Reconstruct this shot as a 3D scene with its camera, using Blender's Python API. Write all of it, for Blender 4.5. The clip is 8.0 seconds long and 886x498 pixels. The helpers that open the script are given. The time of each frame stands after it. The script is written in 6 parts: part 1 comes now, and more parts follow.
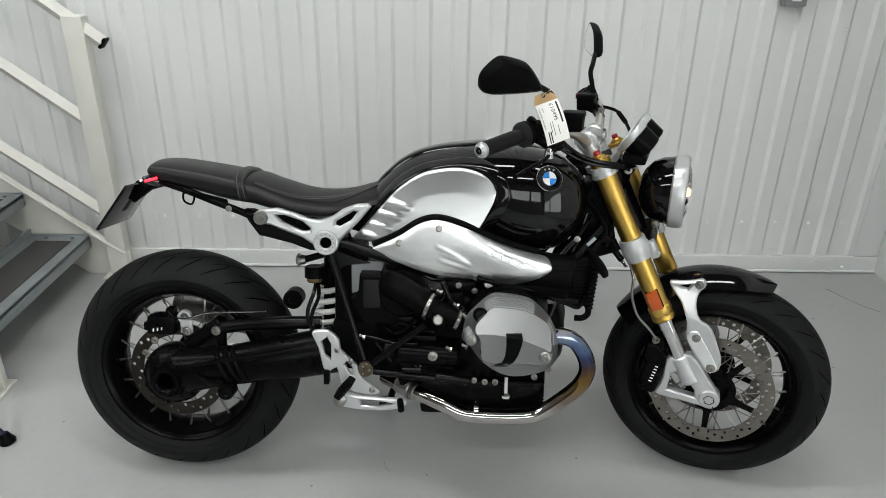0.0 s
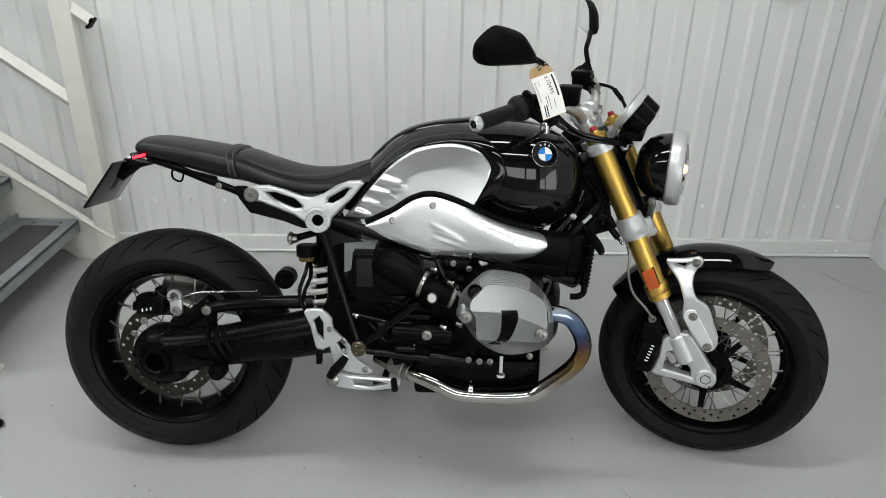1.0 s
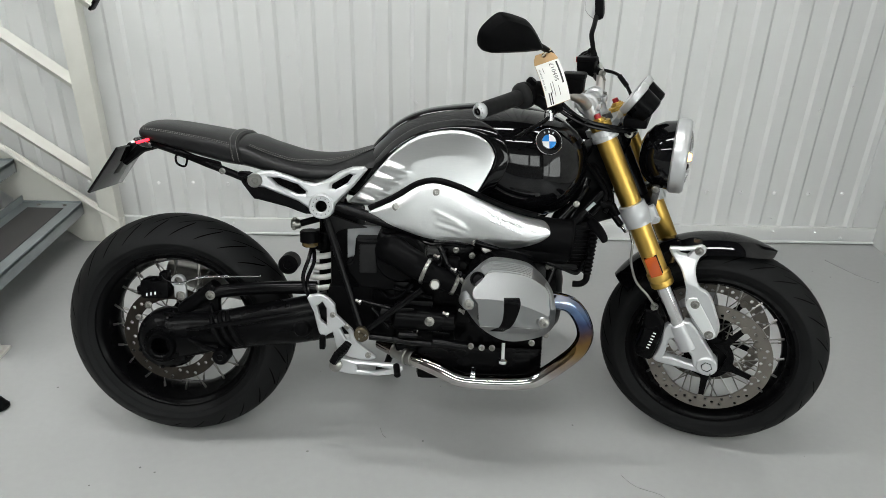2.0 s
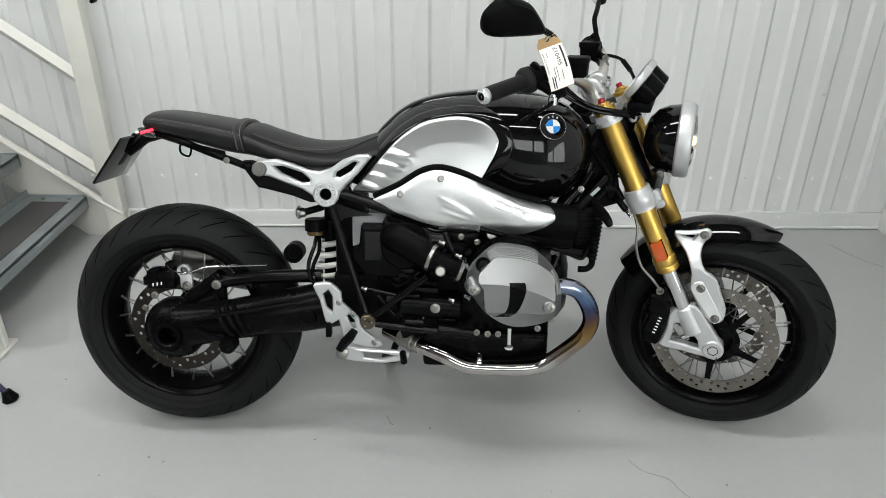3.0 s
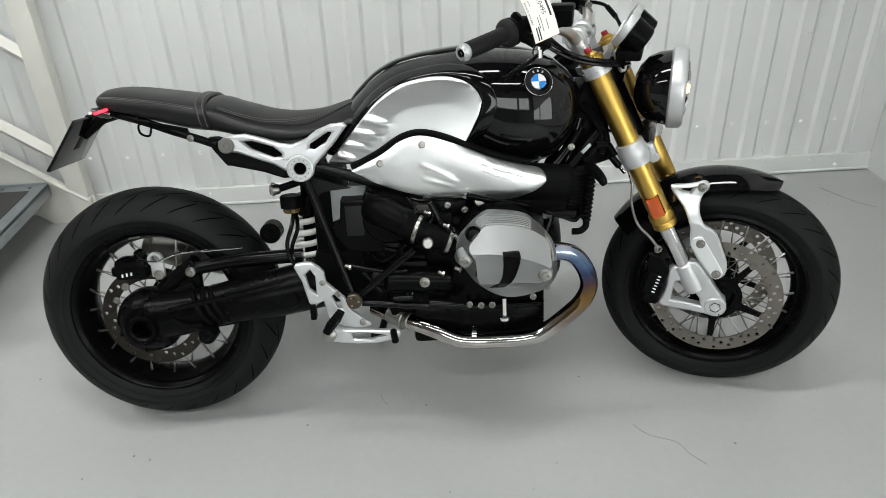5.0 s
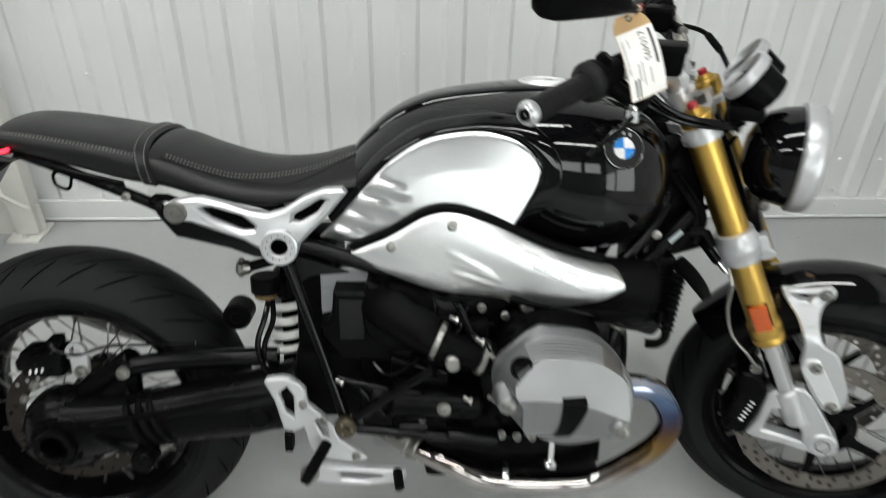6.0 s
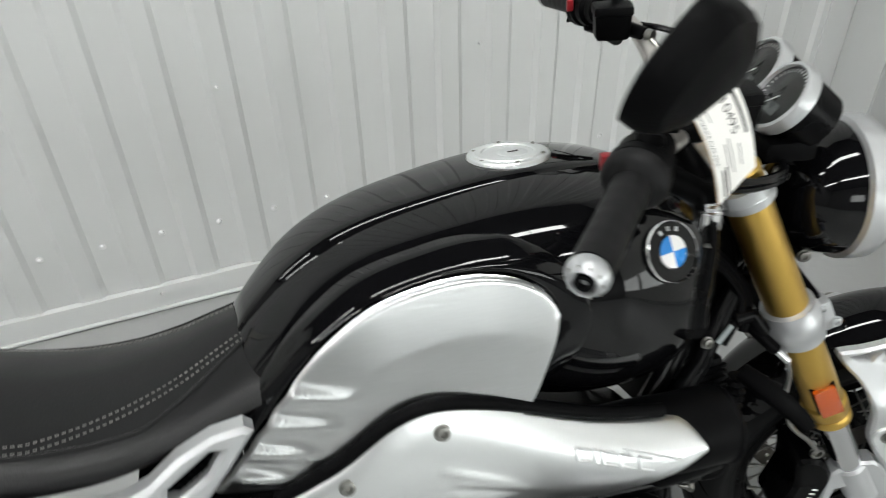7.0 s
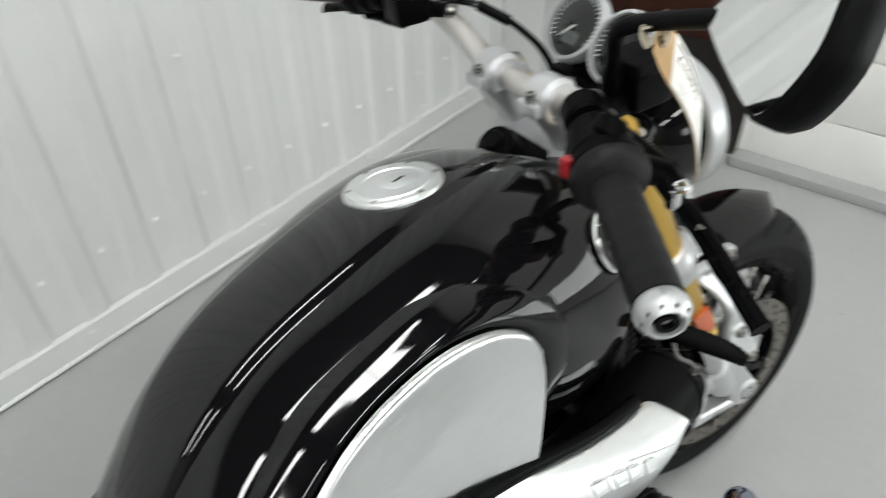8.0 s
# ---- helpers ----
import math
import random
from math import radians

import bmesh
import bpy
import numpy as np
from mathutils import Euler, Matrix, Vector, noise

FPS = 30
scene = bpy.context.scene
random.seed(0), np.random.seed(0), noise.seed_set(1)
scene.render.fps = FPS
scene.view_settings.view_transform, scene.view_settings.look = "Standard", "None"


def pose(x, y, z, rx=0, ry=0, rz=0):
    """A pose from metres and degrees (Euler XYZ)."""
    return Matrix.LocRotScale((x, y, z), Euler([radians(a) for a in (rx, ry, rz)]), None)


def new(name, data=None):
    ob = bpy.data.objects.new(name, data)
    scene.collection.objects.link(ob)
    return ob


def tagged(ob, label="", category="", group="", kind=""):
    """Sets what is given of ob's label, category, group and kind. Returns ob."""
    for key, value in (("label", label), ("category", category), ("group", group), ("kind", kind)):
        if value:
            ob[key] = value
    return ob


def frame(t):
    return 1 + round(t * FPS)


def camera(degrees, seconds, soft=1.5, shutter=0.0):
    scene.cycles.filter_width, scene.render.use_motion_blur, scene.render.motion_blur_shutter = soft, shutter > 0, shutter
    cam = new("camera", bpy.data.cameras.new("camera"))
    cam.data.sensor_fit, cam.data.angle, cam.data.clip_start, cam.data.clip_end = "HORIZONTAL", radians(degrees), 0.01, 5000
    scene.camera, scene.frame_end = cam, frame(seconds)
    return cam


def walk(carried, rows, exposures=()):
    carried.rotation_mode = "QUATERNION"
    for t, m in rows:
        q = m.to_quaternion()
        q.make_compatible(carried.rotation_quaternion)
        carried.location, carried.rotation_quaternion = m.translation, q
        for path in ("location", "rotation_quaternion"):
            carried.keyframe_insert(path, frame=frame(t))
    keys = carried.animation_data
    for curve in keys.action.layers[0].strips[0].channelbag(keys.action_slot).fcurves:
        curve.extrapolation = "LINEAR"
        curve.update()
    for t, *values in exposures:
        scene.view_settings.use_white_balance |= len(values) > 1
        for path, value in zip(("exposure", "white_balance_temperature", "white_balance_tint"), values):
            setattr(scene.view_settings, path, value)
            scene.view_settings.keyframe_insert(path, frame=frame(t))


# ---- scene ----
cam = camera(64.17, 8.0, soft=0.8, shutter=0.5)
PATH = [  # seconds, x, y, z, tilt, roll, heading
    (0, 0.6933, -1.6444, 1.4490, 65.06, -0.88, -0.28),
    (0.5, 0.6972, -1.6504, 1.4012, 65.82, -1.01, -0.37),
    (1, 0.6919, -1.6375, 1.4015, 64.55, -1.03, -0.82),
    (1.5, 0.6937, -1.6322, 1.4189, 63.40, -1.49, -0.40),
    (3, 0.6875, -1.6431, 1.3995, 62.52, -0.53, -0.50),
    (3.5, 0.6889, -1.6359, 1.4269, 60.93, -1.05, -0.11),
    (4, 0.6835, -1.6469, 1.3983, 61.47, -0.37, -0.53),
    (5.3, 0.6687, -1.4255, 1.3680, 57.76, 2.01, -3.92),
    (5.5, 0.6529, -1.2999, 1.3816, 56.86, 0.32, -3.56),
    (5.7, 0.6587, -1.1941, 1.3778, 57.35, -0.75, -2.41),
    (6, 0.6296, -1.0114, 1.3489, 56.94, -1.24, -2.58),
    (6.3, 0.5881, -0.8138, 1.3530, 56.02, 1.37, -9.97),
    (6.5, 0.5699, -0.7022, 1.3488, 55.13, 1.41, -15.48),
    (6.7, 0.5652, -0.5942, 1.3351, 54.61, 0.14, -18.41),
    (7, 0.5460, -0.4629, 1.3173, 53.69, 1.41, -21.79),
    (7.3, 0.4939, -0.3624, 1.2863, 53.02, -0.27, -28.40),
    (7.5, 0.4664, -0.2984, 1.2793, 52.70, 2.90, -38.01),
    (7.6, 0.4558, -0.2740, 1.2809, 51.97, 3.68, -42.00),
    (7.8, 0.4487, -0.2318, 1.2852, 51.57, 2.40, -46.53),
    (8, 0.4668, -0.2035, 1.2868, 51.44, 1.31, -52.38),
]
walk(cam, [(t, pose(x, y, z, a, b, c)) for t, x, y, z, a, b, c in PATH], exposures=((0.0, -0.13), (1.5, -0.04), (3.0, 0.11), (3.5, 0.13), (6.0, 0.08), (7.0, 0.02), (7.5, 0.11), (8.0, 0.19)))

# ---------------------------------------------------------------- world and light
world = bpy.data.worlds.new("world")
scene.world = world
world.use_nodes = True
sky = world.node_tree.nodes.new("ShaderNodeTexSky")
sky.sky_type, sky.sun_disc, sky.sun_elevation, sky.sun_rotation = "NISHITA", False, radians(40), radians(200)
back = world.node_tree.nodes["Background"]
back.inputs["Strength"].default_value = 0.1
world.node_tree.links.new(sky.outputs["Color"], back.inputs["Color"])

WALL_Y = 1.275          # inside face of the sheet wall
SIDE_X = 2.725           # block wall with the doorway
BACK_Y, LEFT_X, TOP_Z = -6.5, -5.5, 4.6
LEAN, STEER, HEADING = -13.07, -21.33, -1.27
RAKE, TRAIL, WHEELBASE = radians(25.5), 0.1025, 1.476
BIKE = pose(0, 0, 0, 0, 0, HEADING) @ pose(0, 0, 0.07) @ pose(0, 0, 0, LEAN) @ pose(0, 0, -0.07)
AXIS = Vector((-math.sin(RAKE), 0, math.cos(RAKE)))
PIVOT = Vector((WHEELBASE + TRAIL, 0, 0))
STEERED = Matrix.Translation(PIVOT) @ Matrix.Rotation(radians(STEER), 4, AXIS) @ Matrix.Translation(-PIVOT)

# ---------------------------------------------------------------- materials


def material(name, color, rough=0.5, metal=0.0, vary=0.12, scale=8.0, bump=0.0, bump_scale=120.0, rough_vary=0.1, coat=0.0, stretch=(1, 1, 1), fine=0.0, spec=0.5):
    """Principled surface with broad and fine colour change, uneven gloss and a little relief."""
    m = bpy.data.materials.new(name)
    m.use_nodes = True
    t = m.node_tree
    b = t.nodes["Principled BSDF"]
    b.inputs["Metallic"].default_value = metal
    b.inputs["Coat Weight"].default_value = coat
    b.inputs["Coat Roughness"].default_value = 0.03
    b.inputs["Specular IOR Level"].default_value = spec
    pos = t.nodes.new("ShaderNodeTexCoord")
    mapping = t.nodes.new("ShaderNodeMapping")
    mapping.inputs["Scale"].default_value = stretch
    t.links.new(pos.outputs["Object"], mapping.inputs["Vector"])
    big = t.nodes.new("ShaderNodeTexNoise")
    big.inputs["Scale"].default_value, big.inputs["Detail"].default_value = scale, 5
    t.links.new(mapping.outputs["Vector"], big.inputs["Vector"])
    ramp = t.nodes.new("ShaderNodeMapRange")
    ramp.inputs["From Min"].default_value, ramp.inputs["From Max"].default_value = 0.3, 0.7
    ramp.inputs["To Min"].default_value, ramp.inputs["To Max"].default_value = 1 - vary, 1 + vary
    t.links.new(big.outputs["Fac"], ramp.inputs["Value"])
    mix = t.nodes.new("ShaderNodeVectorMath")
    mix.operation = "SCALE"
    mix.inputs[0].default_value = color
    small = t.nodes.new("ShaderNodeTexNoise")
    small.inputs["Scale"].default_value, small.inputs["Detail"].default_value = bump_scale, 3
    t.links.new(mapping.outputs["Vector"], small.inputs["Vector"])
    if fine:
        r2 = t.nodes.new("ShaderNodeMapRange")
        r2.inputs["From Min"].default_value, r2.inputs["From Max"].default_value = 0.25, 0.75
        r2.inputs["To Min"].default_value, r2.inputs["To Max"].default_value = 1 - fine, 1 + fine
        t.links.new(small.outputs["Fac"], r2.inputs["Value"])
        mul = t.nodes.new("ShaderNodeMath")
        mul.operation = "MULTIPLY"
        t.links.new(ramp.outputs["Result"], mul.inputs[0])
        t.links.new(r2.outputs["Result"], mul.inputs[1])
        t.links.new(mul.outputs["Value"], mix.inputs["Scale"])
    else:
        t.links.new(ramp.outputs["Result"], mix.inputs["Scale"])
    t.links.new(mix.outputs["Vector"], b.inputs["Base Color"])
    rr = t.nodes.new("ShaderNodeMapRange")
    rr.inputs["From Min"].default_value, rr.inputs["From Max"].default_value = 0.3, 0.7
    rr.inputs["To Min"].default_value, rr.inputs["To Max"].default_value = max(rough - rough_vary * rough, 0.01), min(rough + rough_vary * rough, 1)
    t.links.new(big.outputs["Fac"], rr.inputs["Value"])
    t.links.new(rr.outputs["Result"], b.inputs["Roughness"])
    if bump:
        bp = t.nodes.new("ShaderNodeBump")
        bp.inputs["Strength"].default_value, bp.inputs["Distance"].default_value = bump, 0.002
        t.links.new(small.outputs["Fac"], bp.inputs["Height"])
        t.links.new(bp.outputs["Normal"], b.inputs["Normal"])
    return m


def glowing(name, color, strength):
    m = bpy.data.materials.new(name)
    m.use_nodes = True
    b = m.node_tree.nodes["Principled BSDF"]
    b.inputs["Base Color"].default_value = (*color, 1)
    b.inputs["Emission Color"].default_value = (*color, 1)
    b.inputs["Emission Strength"].default_value = strength
    return m


def glass(name, color=(1, 1, 1), rough=0.0):
    m = bpy.data.materials.new(name)
    m.use_nodes = True
    b = m.node_tree.nodes["Principled BSDF"]
    b.inputs["Base Color"].default_value = (*color, 1)
    b.inputs["Roughness"].default_value = rough
    b.inputs["Transmission Weight"].default_value = 1
    return m


SHEET = material("painted_sheet", (0.66, 0.668, 0.664), 0.45, vary=0.012, scale=1.2, rough_vary=0.15)
FLOOR = material("painted_floor", (0.336, 0.341, 0.338), 0.36, vary=0.035, scale=1.3, bump=0.08, bump_scale=45, rough_vary=0.12, fine=0.02)
BLOCK = material("painted_block", (0.74, 0.74, 0.72), 0.6, vary=0.03, bump=0.5, bump_scale=90)
CEILING = material("dark_ceiling", (0.045, 0.045, 0.047), 0.7, vary=0.1, bump=0.1)
REARWALL = material("grey_far_wall", (0.15, 0.15, 0.147), 0.6, vary=0.1, bump=0.1)
ROOM_SHADE = material("room_shade", (0.05, 0.045, 0.04), 0.8, bump=0.3)
BROWN = material("brown_timber", (0.10, 0.035, 0.022), 0.55, vary=0.3, stretch=(1, 1, 0.15), bump=0.2)
CREAM = material("cream_paint", (0.60, 0.595, 0.55), 0.4, vary=0.04, bump=0.06, bump_scale=40)
STEEL = material("galvanised_steel", (0.30, 0.33, 0.34), 0.42, metal=0.6, vary=0.12, scale=14, bump=0.05)
GRIT = material("grit_strip", (0.045, 0.043, 0.042), 0.85, vary=0.2, scale=20, bump=0.6, bump_scale=400)
RUBBER = material("tyre_rubber", (0.0066, 0.0068, 0.0072), 0.55, vary=0.25, scale=9, bump=0.12, bump_scale=180, rough_vary=0.2, spec=0.11)
# near-black that stands in for the shade inside the tread cuts
GROOVE_SHADE = material("groove_shade", (0.0008, 0.0008, 0.0008), 0.95, spec=0.0)
def brush(m, amount):
    """Turns a metal's gloss into that of a surface brushed along its map's first axis."""
    t = m.node_tree
    tangent = t.nodes.new("ShaderNodeTangent")
    tangent.direction_type, tangent.uv_map = "UV_MAP", "grain"
    b = t.nodes["Principled BSDF"]
    b.inputs["Anisotropic"].default_value = amount
    t.links.new(tangent.outputs["Tangent"], b.inputs["Tangent"])


BLACK_GLOSS = material("black_gloss_paint", (0.003, 0.003, 0.0035), 0.045, vary=0.05, rough_vary=0.2, spec=0.32)
BLACK_SATIN = material("black_satin_metal", (0.0018, 0.0018, 0.0021), 0.27, vary=0.2, bump=0.05, bump_scale=300, spec=0.065)
BLACK_MATT = material("black_plastic", (0.0026, 0.0026, 0.0029), 0.42, vary=0.2, bump=0.12, bump_scale=500, spec=0.04)
GRIP_RUBBER = material("grip_rubber", (0.0085, 0.0085, 0.009), 0.5, vary=0.2, scale=90, bump=0.15, spec=0.16)
LEATHER = material("black_leather", (0.0065, 0.0065, 0.0070), 0.40, vary=0.2, scale=12, bump=0.16, bump_scale=420, spec=0.24)
STITCH = material("grey_thread", (0.17, 0.167, 0.158), 0.8)
BRUSHED = material("brushed_aluminium", (0.66, 0.67, 0.675), 0.33, metal=1.0, vary=0.02, scale=5, bump=0.05, bump_scale=220, stretch=(0.12, 1, 3.0), rough_vary=0.12, fine=0.03)
brush(BRUSHED, 0.9)
SATIN_ALU = material("satin_aluminium", (0.86, 0.875, 0.88), 0.38, metal=1.0, vary=0.03, bump=0.04, bump_scale=500)
SILVER = material("silver_paint", (0.50, 0.51, 0.52), 0.36, metal=0.6, vary=0.03, bump=0.03, bump_scale=600)
HEAD_SILVER = material("cast_silver", (0.27, 0.275, 0.28), 0.40, metal=0.9, vary=0.06, bump=0.10, bump_scale=350)
CHROME = material("chrome", (0.85, 0.85, 0.86), 0.07, metal=1.0, vary=0.03)
BOLT = material("bolt_steel", (0.27, 0.265, 0.25), 0.30, metal=1.0, vary=0.08)
DISC = material("brake_disc_steel", (0.20, 0.185, 0.165), 0.36, metal=1.0, vary=0.08, scale=20)
# same steel as the front discs, darkened to stand for shade at the rear
SHADED_DISC = material("shaded_disc_steel", (0.05, 0.044, 0.038), 0.32, metal=1.0, vary=0.2, scale=20)
STANCHION = material("polished_tube", (0.55, 0.55, 0.56), 0.05, metal=1.0, vary=0.03)
BLACK_TUBE = material("black_enamel_tube", (0.0024, 0.0024, 0.0028), 0.18, vary=0.15, spec=0.14)
GOLD = material("gold_anodised", (0.54, 0.35, 0.085), 0.36, metal=1.0, vary=0.04)
SPRING = material("white_spring", (0.68, 0.68, 0.66), 0.35)
AMBER = material("amber_lens", (0.42, 0.066, 0.003), 0.2, vary=0.1, coat=0.5)
RED = material("red_plastic", (0.30, 0.012, 0.018), 0.35)
WHITE = material("white_enamel", (0.82, 0.82, 0.82), 0.25)
BLUE = material("blue_enamel", (0.02, 0.22, 0.62), 0.25)
CARD = material("white_card", (0.82, 0.81, 0.78), 0.7, vary=0.02)
KRAFT = material("kraft_card", (0.45, 0.29, 0.14), 0.75)
INK = material("black_ink", (0.02, 0.02, 0.02), 0.7)
STRING = material("cotton_string", (0.62, 0.57, 0.45), 0.85)
MIRROR = material("mirror_glass", (0.92, 0.93, 0.93), 0.02, metal=1.0, vary=0.0)
GLASS = glass("clear_glass")
SMOKED = material("smoked_plastic", (0.012, 0.012, 0.013), 0.12, coat=0.6)
FLUID = material("amber_fluid", (0.10, 0.066, 0.02), 0.2)
NAVY = material("navy_tube", (0.012, 0.014, 0.04), 0.4)
TAIL_GLOW = glowing("tail_lamp_glow", (1.0, 0.015, 0.03), 5.0)
LAMP_GLOW = glowing("warm_filament", (1.0, 0.55, 0.2), 6.0)
PANEL_GLOW = glowing("ceiling_diffuser", (0.985, 1.0, 0.978), 36.0)
SKY_FILL_GLOW = glowing("window_daylight", (0.95, 0.99, 0.97), 5.0)

# heat-tinted header: straw, purple and blue towards the port
HEAT = bpy.data.materials.new("heat_tinted_chrome")
HEAT.use_nodes = True
_t = HEAT.node_tree
_b = _t.nodes["Principled BSDF"]
_b.inputs["Metallic"].default_value, _b.inputs["Roughness"].default_value = 1, 0.06
_c = _t.nodes.new("ShaderNodeTexCoord")
_s = _t.nodes.new("ShaderNodeSeparateXYZ")
_t.links.new(_c.outputs["Object"], _s.inputs["Vector"])
_n = _t.nodes.new("ShaderNodeTexNoise")
_n.inputs["Scale"].default_value = 22
_t.links.new(_c.outputs["Object"], _n.inputs["Vector"])
_a = _t.nodes.new("ShaderNodeMath")
_a.operation = "MULTIPLY_ADD"
_a.inputs[1].default_value = 0.06
_t.links.new(_n.outputs["Fac"], _a.inputs[0])
_t.links.new(_s.outputs["Z"], _a.inputs[2])
_m = _t.nodes.new("ShaderNodeMapRange")
_m.inputs["From Min"].default_value, _m.inputs["From Max"].default_value = 0.30, 0.545
_t.links.new(_a.outputs["Value"], _m.inputs["Value"])
_r = _t.nodes.new("ShaderNodeValToRGB")
_t.links.new(_m.outputs["Result"], _r.inputs["Fac"])
for p, c in ((0.0, (0.45, 0.43, 0.415)), (0.18, (0.24, 0.19, 0.16)), (0.32, (0.27, 0.18, 0.075)), (0.46, (0.22, 0.13, 0.045)), (0.56, (0.10, 0.06, 0.065)), (0.66, (0.055, 0.075, 0.16)), (0.80, (0.12, 0.19, 0.33)), (1.0, (0.34, 0.35, 0.42))):
    e = _r.color_ramp.elements.new(p) if 0 < p < 1 else _r.color_ramp.elements[0 if p == 0 else -1]
    e.color = (*c, 1)
_t.links.new(_r.outputs["Color"], _b.inputs["Base Color"])

# ---------------------------------------------------------------- mesh helpers


def finish(name, bm, mat, angle=38):
    bmesh.ops.remove_doubles(bm, verts=bm.verts, dist=1e-6)
    bmesh.ops.recalc_face_normals(bm, faces=bm.faces)
    me = bpy.data.meshes.new(name)
    bm.to_mesh(me)
    bm.free()
    me.materials.append(mat)
    me.shade_smooth()
    me.set_sharp_from_angle(angle=radians(angle))
    return me


def part(name, bm, mat, parent=None, label="", xf=None, angle=38):
    """One mesh object under a thing or a part."""
    if xf is not None:
        bm.transform(xf)
    ob = new(name, finish(name, bm, mat, angle))
    ob.parent = parent
    if label:
        ob["label"] = label
    return ob


def thing(name, label, category, m=None, group="", kind=""):
    ob = new(name)
    if m is not None:
        ob.matrix_world = m
    return tagged(ob, label, category, group, kind)


def solid(name, bm, mat, label, category, group="", kind="", angle=38):
    return tagged(part(name, bm, mat, None, "", None, angle), label, category, group, kind)


def box(x0, x1, y0, y1, z0, z1, bevel=0.0, bm=None, m=None):
    own = bmesh.new()
    bmesh.ops.create_cube(own, size=1)
    for v in own.verts:
        v.co = Vector((x0 + (v.co.x + 0.5) * (x1 - x0), y0 + (v.co.y + 0.5) * (y1 - y0), z0 + (v.co.z + 0.5) * (z1 - z0)))
    if bevel:
        bmesh.ops.bevel(own, geom=own.edges, offset=bevel, segments=2, profile=0.6, affect="EDGES")
    if m is not None:
        own.transform(m)
    return own if bm is None else join(bm, own)


def join(bm, *others):
    for o in others:
        me = bpy.data.meshes.new("joined")
        o.to_mesh(me)
        o.free()
        bm.from_mesh(me)
        bpy.data.meshes.remove(me)
    return bm


def spline(pts, n=6, closed=False):
    """Points on a Catmull-Rom curve through pts, n to a span."""
    pts = [Vector(p) for p in pts]
    if len(pts) < 3 and not closed:
        return [pts[0].lerp(pts[1], i / n) for i in range(n + 1)]
    out = []
    c = len(pts)
    for i in range(c if closed else c - 1):
        if closed:
            p = [pts[(i + k) % c] for k in (-1, 0, 1, 2)]
        else:
            p = [pts[max(0, min(c - 1, i + k))] for k in (-1, 0, 1, 2)]
        for j in range(n):
            t = j / n
            out.append(0.5 * (2 * p[1] + (p[2] - p[0]) * t + (2 * p[0] - 5 * p[1] + 4 * p[2] - p[3]) * t * t + (3 * p[1] - p[0] - 3 * p[2] + p[3]) * t ** 3))
    if not closed:
        out.append(pts[-1])
    return out


def sweep(path, radius, seg=12, bm=None, caps=True, flat=1.0):
    """A tube along path; radius is a number or one for each point; flat squeezes it."""
    bm = bm or bmesh.new()
    path = [Vector(p) for p in path]
    rings = []
    side = None
    for i, p in enumerate(path):
        d = (path[min(i + 1, len(path) - 1)] - path[max(i - 1, 0)]).normalized()
        if side is None:
            side = d.orthogonal().normalized() if abs(d.y) > 0.9 else d.cross(Vector((0, 1, 0))).normalized()
        else:
            side = (side - d * side.dot(d)).normalized()
        other = d.cross(side)
        r = radius[i] if isinstance(radius, (list, tuple)) else radius
        rings.append([bm.verts.new(p + (side * math.cos(a) + other * math.sin(a) * flat) * r) for a in (2 * math.pi * k / seg for k in range(seg))])
    for a, b in zip(rings, rings[1:]):
        for k in range(seg):
            bm.faces.new((a[k], a[(k + 1) % seg], b[(k + 1) % seg], b[k]))
    if caps:
        bm.faces.new(rings[0][::-1])
        bm.faces.new(rings[-1])
    return bm


def lathe(profile, centre=(0, 0, 0), axis=(0, 1, 0), seg=32, bm=None, closed=False):
    """Turns (radius, along) pairs round an axis through centre."""
    bm = bm or bmesh.new()
    axis = Vector(axis).normalized()
    u = axis.orthogonal().normalized()
    w = axis.cross(u)
    c = Vector(centre)
    rings = []
    for r, a in profile:
        if r < 1e-6:
            rings.append([bm.verts.new(c + axis * a)])
        else:
            rings.append([bm.verts.new(c + axis * a + (u * math.cos(q) + w * math.sin(q)) * r) for q in (2 * math.pi * k / seg for k in range(seg))])
    pairs = list(zip(rings, rings[1:])) + ([(rings[-1], rings[0])] if closed else [])
    for a, b in pairs:
        for k in range(seg):
            k2 = (k + 1) % seg
            if len(a) == 1 and len(b) > 1:
                bm.faces.new((a[0], b[k2], b[k]))
            elif len(b) == 1 and len(a) > 1:
                bm.faces.new((a[k], a[k2], b[0]))
            elif len(a) > 1:
                bm.faces.new((a[k], a[k2], b[k2], b[k]))
    return bm


def rod(a, b, r, seg=12, bm=None, bevel=0.0):
    a, b = Vector(a), Vector(b)
    d = (b - a).length
    k = min(bevel, r * 0.6, d * 0.4)
    prof = [(0, 0), (r - k, 0), (r, k), (r, d - k), (r - k, d), (0, d)] if k else [(0, 0), (r, 0), (r, d), (0, d)]
    return lathe(prof, a, b - a, seg, bm)


def cap_bolt(at, axis=(0, -1, 0), r=0.008, h=0.006, bm=None):
    """A socket-head screw with its recess."""
    return lathe([(0, 0), (r * 1.25, 0), (r * 1.25, h * 0.25), (r, h * 0.3), (r, h * 0.9), (r * 0.85, h), (r * 0.5, h), (r * 0.45, h * 0.4), (0, h * 0.4)], at, axis, 14, bm)


